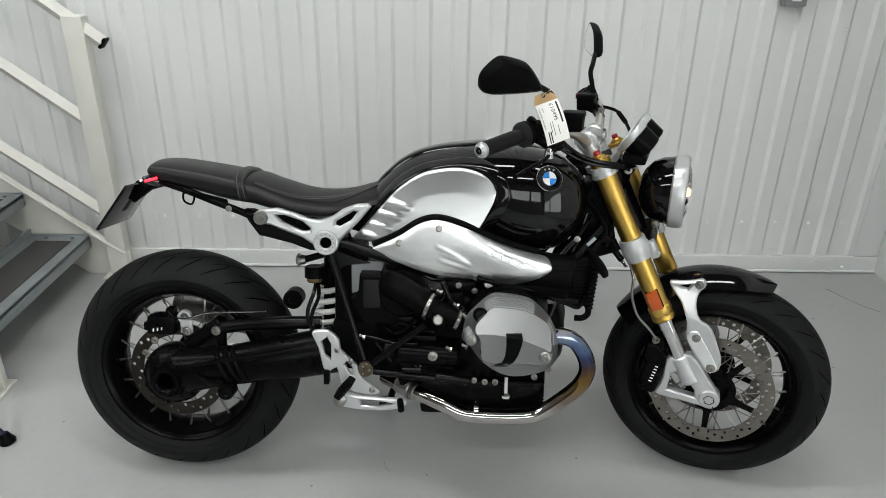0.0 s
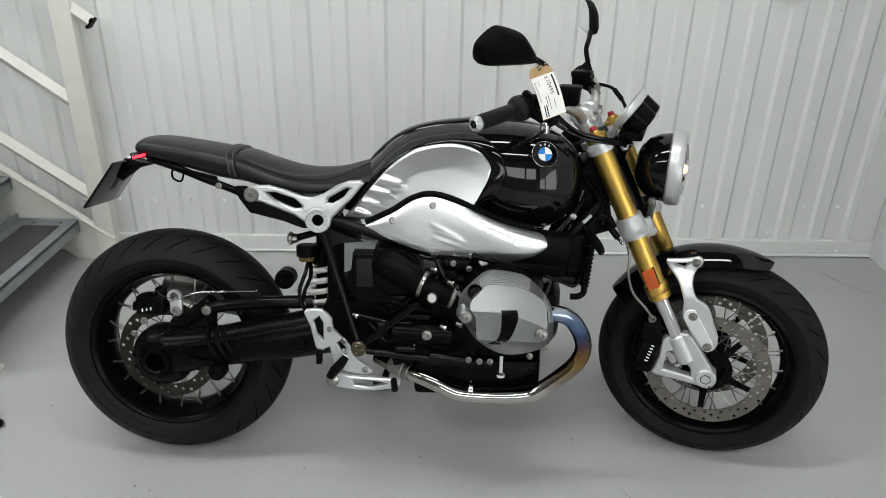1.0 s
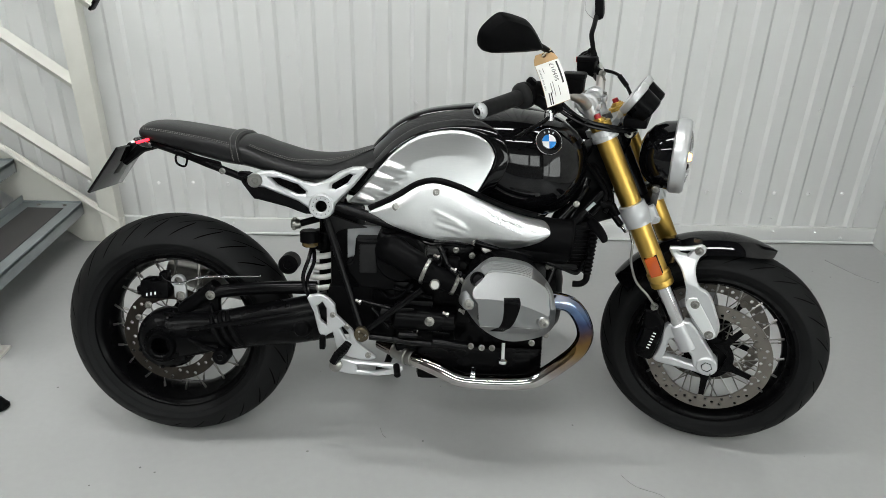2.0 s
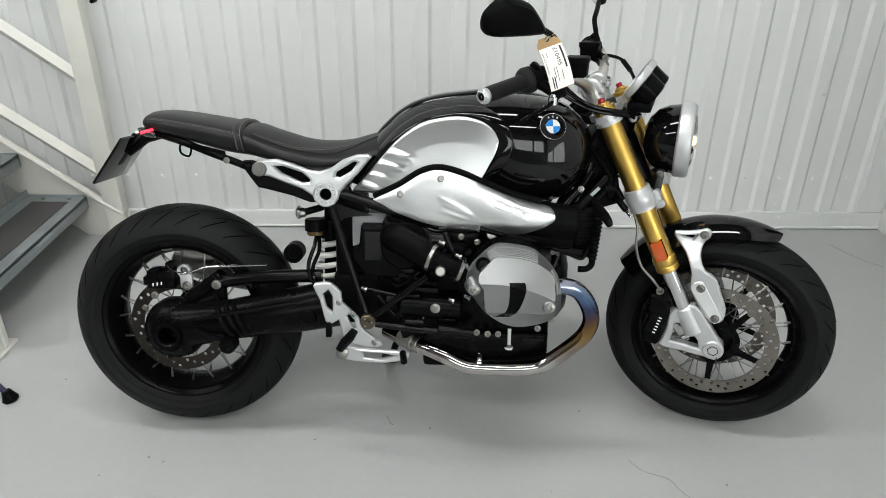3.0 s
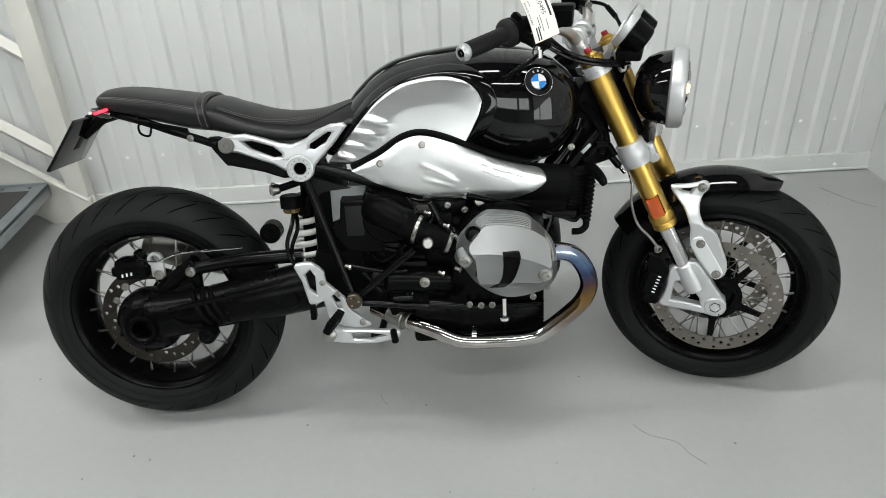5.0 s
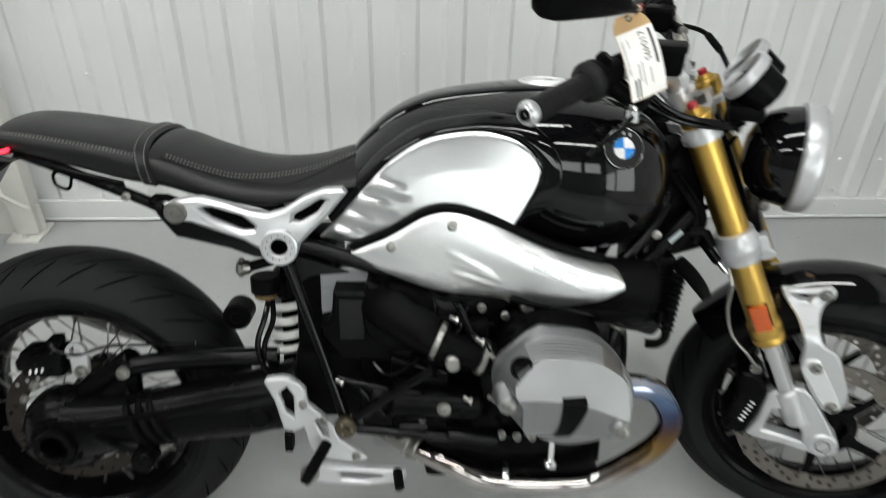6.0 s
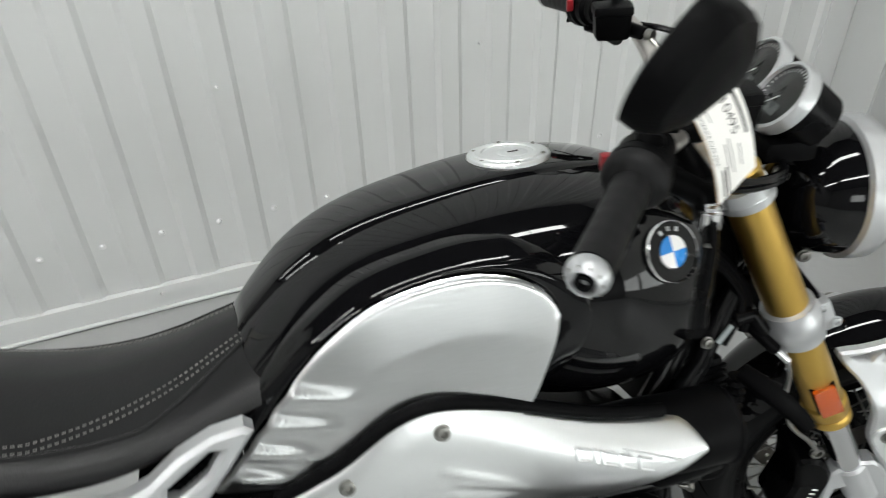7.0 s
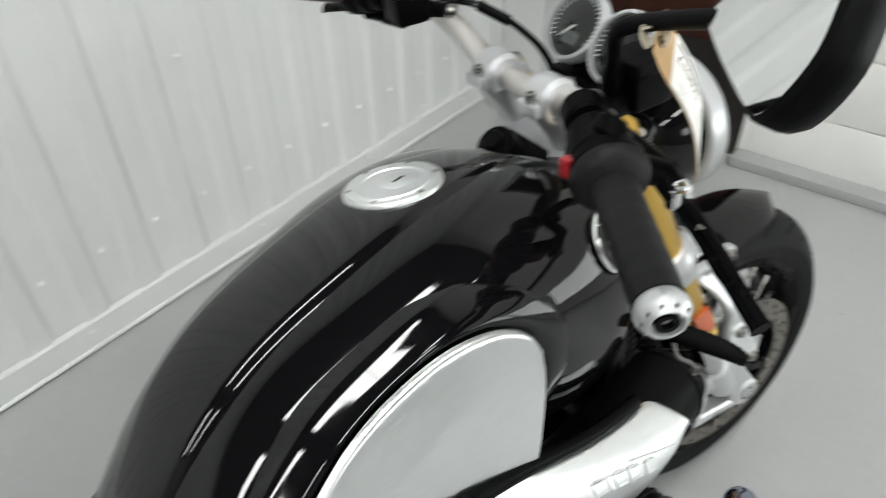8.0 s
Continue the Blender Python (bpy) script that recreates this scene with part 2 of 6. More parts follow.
def offset_loop(loop, d):
    """Moves a closed 2D loop inwards by d (counter-clockwise loops)."""
    n = len(loop)
    area = sum(loop[i][0] * loop[(i + 1) % n][1] - loop[(i + 1) % n][0] * loop[i][1] for i in range(n))
    s = 1 if area > 0 else -1
    out = []
    for i in range(n):
        a, b, c = Vector(loop[i - 1]), Vector(loop[i]), Vector(loop[(i + 1) % n])
        e, f = (b - a), (c - b)
        if e.length < 1e-9 or f.length < 1e-9:
            out.append(tuple(b))
            continue
        e.normalize(), f.normalize()
        n1, n2 = Vector((-e.y, e.x)), Vector((-f.y, f.x))
        m = n1 + n2
        m = m / max(m.dot(n1), 0.5) if m.length > 1e-6 else n1
        out.append(tuple(b + m * d * s))
    return out


def plate(loops, y0, y1, bevel=0.003, bend=None, bm=None):
    """A plate in the x-z plane, from y0 (front, chamfered) to y1: an outline and any holes. bend(x, z) shifts it in y."""
    from mathutils.geometry import tessellate_polygon
    bm = bm or bmesh.new()
    bend = bend or (lambda x, z: 0)
    toward = 1 if y1 > y0 else -1
    front = [offset_loop(l, bevel if k == 0 else -bevel) for k, l in enumerate(loops)] if bevel else loops
    tris = tessellate_polygon([[Vector((x, z, 0)) for x, z in l] for l in front])
    rows = []
    for shape, y in ((front, y0), (loops, y0 + toward * bevel), (loops, y1)):
        rows.append([bm.verts.new((x, y + bend(x, z), z)) for l in shape for x, z in l])
    for t in tris:
        if len(set(t)) == 3:
            try:
                bm.faces.new([rows[0][i] for i in t])
                bm.faces.new([rows[2][i] for i in t[::-1]])
            except ValueError:
                pass
    start = 0
    for l in loops:
        n = len(l)
        for a, b in ((rows[0], rows[1]), (rows[1], rows[2])):
            if a is rows[0] and not bevel:
                continue
            for i in range(n):
                j = (i + 1) % n
                bm.faces.new((a[start + i], a[start + j], b[start + j], b[start + i]))
        start += n
    return bm


def smooth2(loop, n=4, closed=True):
    return [(p.x, p.y) for p in spline([(x, z, 0) for x, z in loop], n, closed)]


def circle2(x, z, r, n=16):
    return [(x + r * math.cos(2 * math.pi * k / n), z + r * math.sin(2 * math.pi * k / n)) for k in range(n)]


def loft(sections, bm=None, closed=True, caps=True):
    """Joins loops of equal count one after the other."""
    bm = bm or bmesh.new()
    rows = [[bm.verts.new(p) for p in s] for s in sections]
    n = len(rows[0])
    for a, b in zip(rows, rows[1:]):
        for i in range(n if closed else n - 1):
            j = (i + 1) % n
            bm.faces.new((a[i], a[j], b[j], b[i]))
    if caps and closed:
        bm.faces.new(rows[0][::-1])
        bm.faces.new(rows[-1])
    return bm


def table(keys, x):
    """Smooth value at x from (x, value) keys."""
    if x <= keys[0][0]:
        return keys[0][1]
    for (a, u), (b, w) in zip(keys, keys[1:]):
        if x <= b:
            i = keys.index((a, u))
            d0 = (w - keys[i - 1][1]) / (b - keys[i - 1][0]) if i else (w - u) / (b - a)
            d1 = (keys[i + 2][1] - u) / (keys[i + 2][0] - a) if i + 2 < len(keys) else (w - u) / (b - a)
            t = (x - a) / (b - a)
            h = b - a
            return (2 * t ** 3 - 3 * t * t + 1) * u + (t ** 3 - 2 * t * t + t) * h * d0 + (3 * t * t - 2 * t ** 3) * w + (t ** 3 - t * t) * h * d1
    return keys[-1][1]

# ---------------------------------------------------------------- room
FRONT_Y = WALL_Y - 0.012     # face of the sill under the sheets
solid("floor", box(LEFT_X - 0.2, 5.2, BACK_Y - 0.2, WALL_Y + 0.3, -0.12, 0.0), FLOOR, "smooth grey painted concrete workshop floor", "floor", kind="structure")
# small cracks and specks on the floor paint
rng = random.Random(3)


def floor_crack(points):
    return sweep(spline([(x, y, 0.0005) for x, y in points], 5), [0.0004 + 0.0006 * rng.random() for _ in range((len(points) - 1) * 5 + 1)], 5, flat=0.25)


CRACK = material("floor_crack", (0.20, 0.20, 0.195), 0.9, vary=0.3, scale=60)
for pts in (((1.22, -0.20), (1.25, -0.24), (1.31, -0.27), (1.33, -0.31), (1.36, -0.35)), ((0.55, -0.02), (0.56, -0.05), (0.57, -0.06)), ((2.42, 1.10), (2.47, 1.0), (2.50, 0.95), (2.55, 0.9))):
    solid("floor_crack", floor_crack(pts), CRACK, "thin hairline crack in the grey floor paint", "crack", kind="structure")
bm = bmesh.new()
for _ in range(60):
    x, y, r = rng.uniform(-1.2, 2.5), rng.uniform(-1.0, 1.15), rng.uniform(0.0015, 0.004)
    lathe([(0, 0.0008), (r * 0.7, 0.0007), (r, 0.0)], (x, y, 0), (0, 0, 1), 7, bm)
solid("floor_specks", bm, CRACK, "small dark specks of grit on the floor", "grit", kind="stuff")

# profiled sheet wall: ribs 0.152 apart, pans set back, fixed above a folded sill
PITCH, PAN0 = 0.1522, 2.074
bm = bmesh.new()
profile = []
k0, k1 = -53, 3
for k in range(k0, k1 + 1):
    c = PAN0 + PITCH * k
    profile += [(c - 0.046, 0.0), (c - 0.032, 0.0105), (c + 0.040, 0.0105), (c + 0.056, 0.0)]
profile = [(x, d) for x, d in profile if LEFT_X < x < SIDE_X - 0.12]
profile = [(LEFT_X, 0.0)] + profile + [(SIDE_X - 0.1, 0.0)]
rows = []
for z in (0.079, 1.5, 3.0, TOP_Z):
    rows.append([bm.verts.new((x, WALL_Y + d, z)) for x, d in profile] + [])
for a, b in zip(rows, rows[1:]):
    for i in range(len(a) - 1):
        bm.faces.new((a[i], a[i + 1], b[i + 1], b[i]))
bmesh.ops.solidify(bm, geom=bm.faces[:], thickness=0.002)
wall_north = solid("wall_north", bm, SHEET, "white painted profiled steel sheet wall with vertical ribs", "wall", kind="structure", angle=15)
part("wall_backing", box(LEFT_X, SIDE_X + 0.2, WALL_Y + 0.05, WALL_Y + 0.2, 0.0, TOP_Z), SHEET, wall_north)
bm = box(LEFT_X, SIDE_X - 0.002, FRONT_Y, WALL_Y + 0.0092, 0.0, 0.080, 0.002)
join(bm, sweep([(LEFT_X, FRONT_Y - 0.004, 0.009), (SIDE_X - 0.002, FRONT_Y - 0.004, 0.009)], 0.006, 8))
part("sill", bm, SHEET, wall_north, "folded white sheet sill along the floor")
# flashing at the corner
part("corner_flashing", box(SIDE_X - 0.115, SIDE_X - 0.002, WALL_Y - 0.006, WALL_Y + 0.03, 0.082, TOP_Z, 0.002), SHEET, wall_north)


def rivet_mesh(r):
    bm = bmesh.new()
    lathe([(r * 1.5, 0), (r * 1.5, 0.0012), (r, 0.002), (r * 0.95, 0.006), (r * 0.6, 0.008), (0, 0.0085)], (0, 0, 0), (0, -1, 0), 10, bm)
    return finish("rivet", bm, WHITE)


RIVET, STUD = rivet_mesh(0.0066), rivet_mesh(0.0036)
for k in range(-19, 4):
    ob = new("rivet", RIVET)
    ob.parent = wall_north
    ob.location = (PAN0 + PITCH * k - 0.003, WALL_Y + 0.0115, 0.2375 + 0.002 * math.sin(k * 2.7))
for x, z in ((2.32, 0.62), (2.32, 1.08), (2.23, 0.115), (-0.41, 0.55), (0.62, 0.62), (1.33, 0.62), (2.43, 0.72), (0.10, 0.80)):
    ob = new("rivet", STUD)
    ob.parent = wall_north
    ob.location = (x, WALL_Y, z)
for x in (-0.2, 0.35, 0.9, 1.45, 1.92, 2.25, 2.44):
    ob = new("rivet", STUD)
    ob.parent = wall_north
    ob.location = (x, FRONT_Y, 0.058)
ob = new("rivet", RIVET)
ob.parent = wall_north
ob.location = (2.565, FRONT_Y, 0.03)

# block wall with a doorway into a dark room
GAP0, GAP1, GAP_TOP = 0.305, 1.09, 2.1
wall_east = tagged(new("wall_east"), "white painted concrete block wall with an open doorway", "wall", kind="structure")
part("backing", box(SIDE_X + 0.004, SIDE_X + 0.14, BACK_Y, GAP0, 0, TOP_Z), BLOCK, wall_east)
part("backing", box(SIDE_X + 0.004, SIDE_X + 0.14, GAP1, WALL_Y + 0.045, 0, TOP_Z), SHEET, wall_east)
part("lintel", box(SIDE_X + 0.004, SIDE_X + 0.14, GAP0, GAP1, GAP_TOP, TOP_Z), BLOCK, wall_east)
part("reveal", box(SIDE_X - 0.004, SIDE_X + 0.012, GAP1 + 0.002, WALL_Y - 0.007, 0, TOP_Z, 0.003), SHEET, wall_east, "white folded sheet return beside the doorway")
part("door_jamb", box(SIDE_X - 0.006, SIDE_X + 0.14, GAP0 - 0.03, GAP0 + 0.002, 0, GAP_TOP, 0.003), BLOCK, wall_east)
part("plinth", box(SIDE_X - 0.075, SIDE_X, BACK_Y, GAP0, 0, 0.035, 0.006), FLOOR, wall_east, "low grey painted concrete kerb")
bmb = box(SIDE_X - 0.004, SIDE_X + 0.01, -0.2185, 0.2185, 0.002, 0.2055, 0.003)
BLOCK_MESH = finish("block", bmb, BLOCK)
for row in range(8):
    for k in range(5):
        y = GAP0 - 0.03 - 0.2205 - 0.441 * k - (0.2205 if row % 2 else 0)
        ob = new("block", BLOCK_MESH)
        ob.parent = wall_east
        ob.location = (0, y, row * 0.208)
solid("wall_south", box(LEFT_X, SIDE_X + 0.14, BACK_Y - 0.15, BACK_Y, 0, TOP_Z), REARWALL, "grey painted workshop wall", "wall", kind="structure")
solid("wall_west", box(LEFT_X - 0.15, LEFT_X, BACK_Y - 0.15, WALL_Y + 0.2, 0, TOP_Z), REARWALL, "grey painted workshop wall", "wall", kind="structure")
solid("ceiling", box(LEFT_X - 0.15, SIDE_X + 0.14, BACK_Y - 0.15, WALL_Y + 0.2, TOP_Z, TOP_Z + 0.12), CEILING, "dark workshop roof lining", "ceiling", kind="structure")
# the room behind the doorway; its dark colour stands in for missing light
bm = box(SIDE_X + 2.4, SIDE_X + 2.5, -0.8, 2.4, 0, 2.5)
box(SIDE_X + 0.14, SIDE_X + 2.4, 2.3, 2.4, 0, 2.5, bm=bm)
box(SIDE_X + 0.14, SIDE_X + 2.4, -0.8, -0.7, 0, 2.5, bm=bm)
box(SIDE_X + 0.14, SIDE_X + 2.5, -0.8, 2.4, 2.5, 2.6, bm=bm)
solid("wall_store", bm, ROOM_SHADE, "walls coloured dark for the unlit space beyond the doorway", "wall", kind="structure")
solid("floor_store", box(SIDE_X + 0.0, SIDE_X + 2.4, -0.7, 2.3, 0.001, 0.004), ROOM_SHADE, "floor coloured dark for the unlit space beyond the doorway", "floor", kind="structure")
cab = thing("timber_cabinet", "dark red-brown timber cabinet in the unlit store", "cabinet", pose(SIDE_X + 0.9, 1.15, 0.004))
part("body", box(0, 0.5, -0.45, 0.45, 0, 1.5, 0.006), BROWN, cab)
for y in (-0.225, 0.225):
    d = part("door", box(-0.02, 0.0, y - 0.218, y + 0.218, 0.08, 1.47, 0.004), BROWN, cab)
    part("handle", rod((-0.035, y - math.copysign(0.17, y), 0.7), (-0.035, y - math.copysign(0.17, y), 0.85), 0.008), BOLT, d, "dull steel handle")

# small grey box high on the sheet wall
sb = thing("wall_switch_box", "small grey plastic switch box on the sheet wall", "switch box", pose(2.080, WALL_Y, 1.166))
GREY = material("grey_plastic", (0.20, 0.21, 0.215), 0.5)
part("body", box(-0.043, 0.043, -0.042, 0.0, 0.0, 0.09, 0.006), GREY, sb)
part("rocker", box(-0.018, 0.018, -0.047, -0.041, 0.02, 0.07, 0.002), WHITE, sb)

# ceiling lights and block-wall windows, seen mirrored in the paint
for i, (x, y) in enumerate(((-3.6, -0.8), (0.4, -0.6), (-3.6, -3.6), (0.4, -3.6))):
    lt = thing("ceiling_light", "long white diffused strip light on the ceiling", "ceiling light", pose(x, y, TOP_Z), group="ceiling lights")
    part("frame", box(-1.55, 1.55, -0.16, 0.16, -0.07, 0.0, 0.006), WHITE, lt)
    for k in range(5):
        for s in (-1, 1):
            part("diffuser", box(-1.5 + 0.6 * k, -0.92 + 0.6 * k, 0.075 * s - 0.068, 0.075 * s + 0.068, -0.08, -0.0701), PANEL_GLOW, lt)
# unseen glowing panes added on the back wall to brighten the side panel
for i, x in enumerate((-0.9, 0.75)):
    w = tagged(new("window_%d" % (i + 3)), "glowing pane added out of view to brighten the side panel", "window", kind="structure")
    part("pane", box(x, x + 1.35, BACK_Y + 0.004, BACK_Y + 0.02, 1.7, 2.9), SKY_FILL_GLOW, w)
    part("window_frame", join(box(x - 0.06, x + 1.41, BACK_Y, BACK_Y + 0.04, 1.64, 1.7), box(x - 0.06, x + 1.41, BACK_Y, BACK_Y + 0.04, 2.9, 2.96), box(x - 0.06, x, BACK_Y, BACK_Y + 0.04, 1.7, 2.9), box(x + 1.35, x + 1.41, BACK_Y, BACK_Y + 0.04, 1.7, 2.9)), WHITE, w)

for i, y in enumerate((-6.25, -3.85)):
    w = tagged(new("window_%d" % (i + 1)), "bright daylight window in the block wall", "window", kind="structure")
    part("pane", box(SIDE_X - 0.02, SIDE_X - 0.006, y, y + 2.1, 0.55, 1.5), SKY_FILL_GLOW, w)
    part("window_frame", join(box(SIDE_X - 0.04, SIDE_X, y - 0.05, y + 2.15, 0.50, 0.55), box(SIDE_X - 0.04, SIDE_X, y - 0.05, y + 2.15, 1.50, 1.55), box(SIDE_X - 0.04, SIDE_X, y - 0.05, y, 0.55, 1.5), box(SIDE_X - 0.04, SIDE_X, y + 2.1, y + 2.15, 0.55, 1.5)), WHITE, w)

# ---------------------------------------------------------------- steel stair
stair = thing("stair", "cream painted steel stair with grey galvanised treads and tubular rail", "stair")
RISE, GOING, NOSE = 0.187, 0.242, -0.806
SLOPE = 0.762


def stringer(y):
    s = [(-0.65, 0.0), (-0.84, 0.0), (-3.6, 2.13), (-3.6, 2.38), (-0.735, 0.165), (-0.65, 0.115)]
    return plate([s], y - 0.006, y + 0.006, 0.002)


for y in (1.177, 0.30):
    shift = 0 if y > 1 else -0.08
    st = part("stringer", stringer(y), CREAM, stair, "", Matrix.Translation((shift, 0, 0)))
    part("edge", sweep([(-0.66, y - 0.02, 0.110), (-0.735, y - 0.02, 0.162), (-3.6, y - 0.02, 2.38)], 0.014, 8), CREAM, st, "", Matrix.Translation((shift, 0, 0)))
    part("post", box(-0.735 + shift, -0.655 + shift, y - 0.03, y + 0.03, 0.012, 1.10, 0.006), CREAM, stair)
    part("base_plate", join(box(-0.755 + shift, -0.645 + shift, y - 0.07, y + 0.06, 0, 0.01, 0.002), cap_bolt((-0.70 + shift, y - 0.045, 0.01), (0, 0, 1), 0.01, 0.012)), CREAM, stair, "cream base plate bolted to the floor")
    for x0, z0 in ((-0.600, 1.000), (-0.715, 0.685), (-0.715, 0.285)):
        part("rail", sweep([(x0, y, z0), (-3.4, y, z0 + (x0 + 3.4) * SLOPE)], 0.028, 4), CREAM, stair)
    part("end_cap", box(-0.006, 0.006, -0.022, 0.022, -0.022, 0.022, 0.003, m=pose(-0.599, y, 0.999, 0, 37.3, 0)), BLACK_MATT, stair, "black plastic end cap of the rail")
for i in range(9):
    z, x = RISE * (i + 1), NOSE - GOING * i
    tr = part("tread", join(box(x - 0.25, x, 0.31, 1.163, z - 0.012, z, 0.002), box(x - 0.004, x, 0.31, 1.163, z - 0.05, z + 0.004, 0.001), box(x - 0.252, x - 0.246, 0.31, 1.163, z - 0.05, z + 0.03, 0.001), box(x - 0.25, x, 1.156, 1.163, z - 0.05, z + 0.008, 0.001)), STEEL, stair, "grey galvanised folded steel tread")
    part("grip_insert", box(x - 0.20, x - 0.05, 0.36, 1.10, z - 0.001, z + 0.003, 0.001), GRIT, tr, "black gritty anti-slip strip")
    for xx in (x - 0.06, x - 0.17):
        part("bolt", cap_bolt((xx, 1.133, z), (0, 0, 1), 0.007, 0.004), BOLT, tr)

# a rubber-tipped leg of a stand beside the stair
leg = thing("tripod_leg", "dark navy tube leg with black rubber foot", "stand", pose(-0.589, 0.050, 0))
part("tube", rod((-0.002, 0.0, 0.02), (-0.42, 0.05, 0.55), 0.009, 12), NAVY, leg)
part("rubber_foot", lathe([(0, 0), (0.022, 0), (0.024, 0.006), (0.018, 0.02), (0.013, 0.035), (0, 0.036)], (0.002, 0, 0), (-0.25, 0, 1), 16), BLACK_MATT, leg)

# ---------------------------------------------------------------- motorcycle: wheels and tyres
bike = thing("motorcycle", "black and silver roadster motorcycle leaning on its side stand", "motorcycle", BIKE)
REAR = Vector((0, 0, 0.315))
FRONT = Vector((WHEELBASE, 0, 0.300))


def tyre_crown(radius, half, u):
    drop = 0.062 if half > 0.07 else 0.045
    return radius - drop * abs(u) ** 2.1


def tyre_profile(radius, half, rim):
    crown = [(tyre_crown(radius, half, -1 + i / 8), half * (-1 + i / 8)) for i in range(17)]
    low = crown[-1][0]
    side = [(low - 0.004, half * 1.004), (low - 0.006, half * 0.995), (rim + 0.018, half * 0.93), (rim + 0.014, half * 0.925), (rim + 0.011, half * 0.88), (rim, half * 0.80)]
    return crown + side + [(rim - 0.004, half * 0.6), (rim - 0.004, -half * 0.6)] + [(r, -a) for r, a in side[::-1]]


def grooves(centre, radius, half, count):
    """Slanted tread cuts as narrow strips on the crown, their inner shade painted in."""
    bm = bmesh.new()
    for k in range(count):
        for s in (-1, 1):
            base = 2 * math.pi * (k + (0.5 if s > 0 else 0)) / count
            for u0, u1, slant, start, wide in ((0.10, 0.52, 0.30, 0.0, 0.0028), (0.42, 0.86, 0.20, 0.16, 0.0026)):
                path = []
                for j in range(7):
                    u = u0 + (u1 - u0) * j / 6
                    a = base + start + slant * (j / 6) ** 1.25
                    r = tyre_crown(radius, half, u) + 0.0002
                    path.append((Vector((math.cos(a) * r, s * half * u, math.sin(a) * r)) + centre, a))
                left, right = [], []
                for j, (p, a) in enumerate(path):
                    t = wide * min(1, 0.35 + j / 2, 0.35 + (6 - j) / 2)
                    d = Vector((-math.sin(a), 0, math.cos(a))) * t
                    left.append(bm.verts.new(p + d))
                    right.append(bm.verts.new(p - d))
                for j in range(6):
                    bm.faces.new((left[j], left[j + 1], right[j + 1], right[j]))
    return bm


def rim_profile(r, half):
    return [(r + 0.012, -half), (r + 0.013, -half - 0.004), (r + 0.004, -half - 0.007), (r - 0.004, -half - 0.002), (r - 0.011, -half + 0.008), (r - 0.015, -half * 0.45), (r - 0.024, -half * 0.3), (r - 0.028, 0), (r - 0.024, half * 0.3), (r - 0.015, half * 0.45), (r - 0.011, half - 0.008), (r - 0.004, half + 0.002), (r + 0.004, half + 0.007), (r + 0.013, half + 0.004), (r + 0.012, half), (r, half * 0.7), (r - 0.012, 0), (r, -half * 0.7)]


def spoke_mesh(length):
    bm = rod((0, 0, 0), (0, 0, length), 0.0017, 6)
    rod((0, 0, length - 0.016), (0, 0, length), 0.0033, 6, bm)
    return finish("spoke", bm, BOLT)


def lace(wheel, centre, hub_r, hub_y, rim_r, rim_y, count, xf):
    mesh = None
    for k in range(count):
        s = 1 if k % 2 else -1
        a = 2 * math.pi * k / count
        lead = radians(38) * (1 if (k // 2) % 2 else -1)
        p = centre + Vector((math.cos(a + lead) * hub_r, s * hub_y, math.sin(a + lead) * hub_r))
        q = centre + Vector((math.cos(a) * rim_r, s * rim_y, math.sin(a) * rim_r))
        if mesh is None:
            mesh = spoke_mesh((q - p).length)
        ob = new("spoke", mesh)
        m = Matrix.Translation(p) @ (q - p).to_track_quat("Z", "Y").to_matrix().to_4x4()
        ob.matrix_basis = (xf @ m) if xf is not None else m
        ob.parent = wheel


def drilled_disc(centre, y, r0, r1, mat_name, parent, xf, rows, thick=0.005, tabs=0):
    """A brake disc built of twelve alike sectors, each with its drilled holes."""
    from mathutils.geometry import tessellate_polygon
    bm = bmesh.new()
    sectors = 12
    arc = 2 * math.pi / sectors
    outer = [(r1 * math.cos(arc * i / 6), r1 * math.sin(arc * i / 6)) for i in range(7)]
    inner = [(r0 * math.cos(arc * i / 4), r0 * math.sin(arc * i / 4)) for i in range(5)]
    loop = outer + inner[::-1]
    holes = []
    for rr, aa in rows:
        cx, cz = rr * math.cos(arc * aa), rr * math.sin(arc * aa)
        holes.append([(cx + 0.0050 * math.cos(-2 * math.pi * k / 8), cz + 0.0050 * math.sin(-2 * math.pi * k / 8)) for k in range(8)])
    loops = [loop] + holes
    flat = [p for l in loops for p in l]
    tris = tessellate_polygon([[Vector((x, z, 0)) for x, z in l] for l in loops])
    for s in range(sectors):
        c, n = math.cos(arc * s), math.sin(arc * s)
        front = [bm.verts.new((centre.x + x * c - z * n, y - thick / 2, centre.z + x * n + z * c)) for x, z in flat]
        rear = [bm.verts.new((centre.x + x * c - z * n, y + thick / 2, centre.z + x * n + z * c)) for x, z in flat]
        for t in tris:
            bm.faces.new([front[i] for i in t])
            bm.faces.new([rear[i] for i in t[::-1]])
        k = 0
        for i, l in enumerate(loops):
            for j in range(len(l)):
                if i == 0 and (j == 6 or j == len(l) - 1):
                    continue
                a, b = k + j, k + (j + 1) % len(l)
                bm.faces.new((front[a], front[b], rear[b], rear[a]))
            k += len(l)
    return part("brake_disc", bm, SHADED_DISC if xf is None else DISC, parent, mat_name, xf)




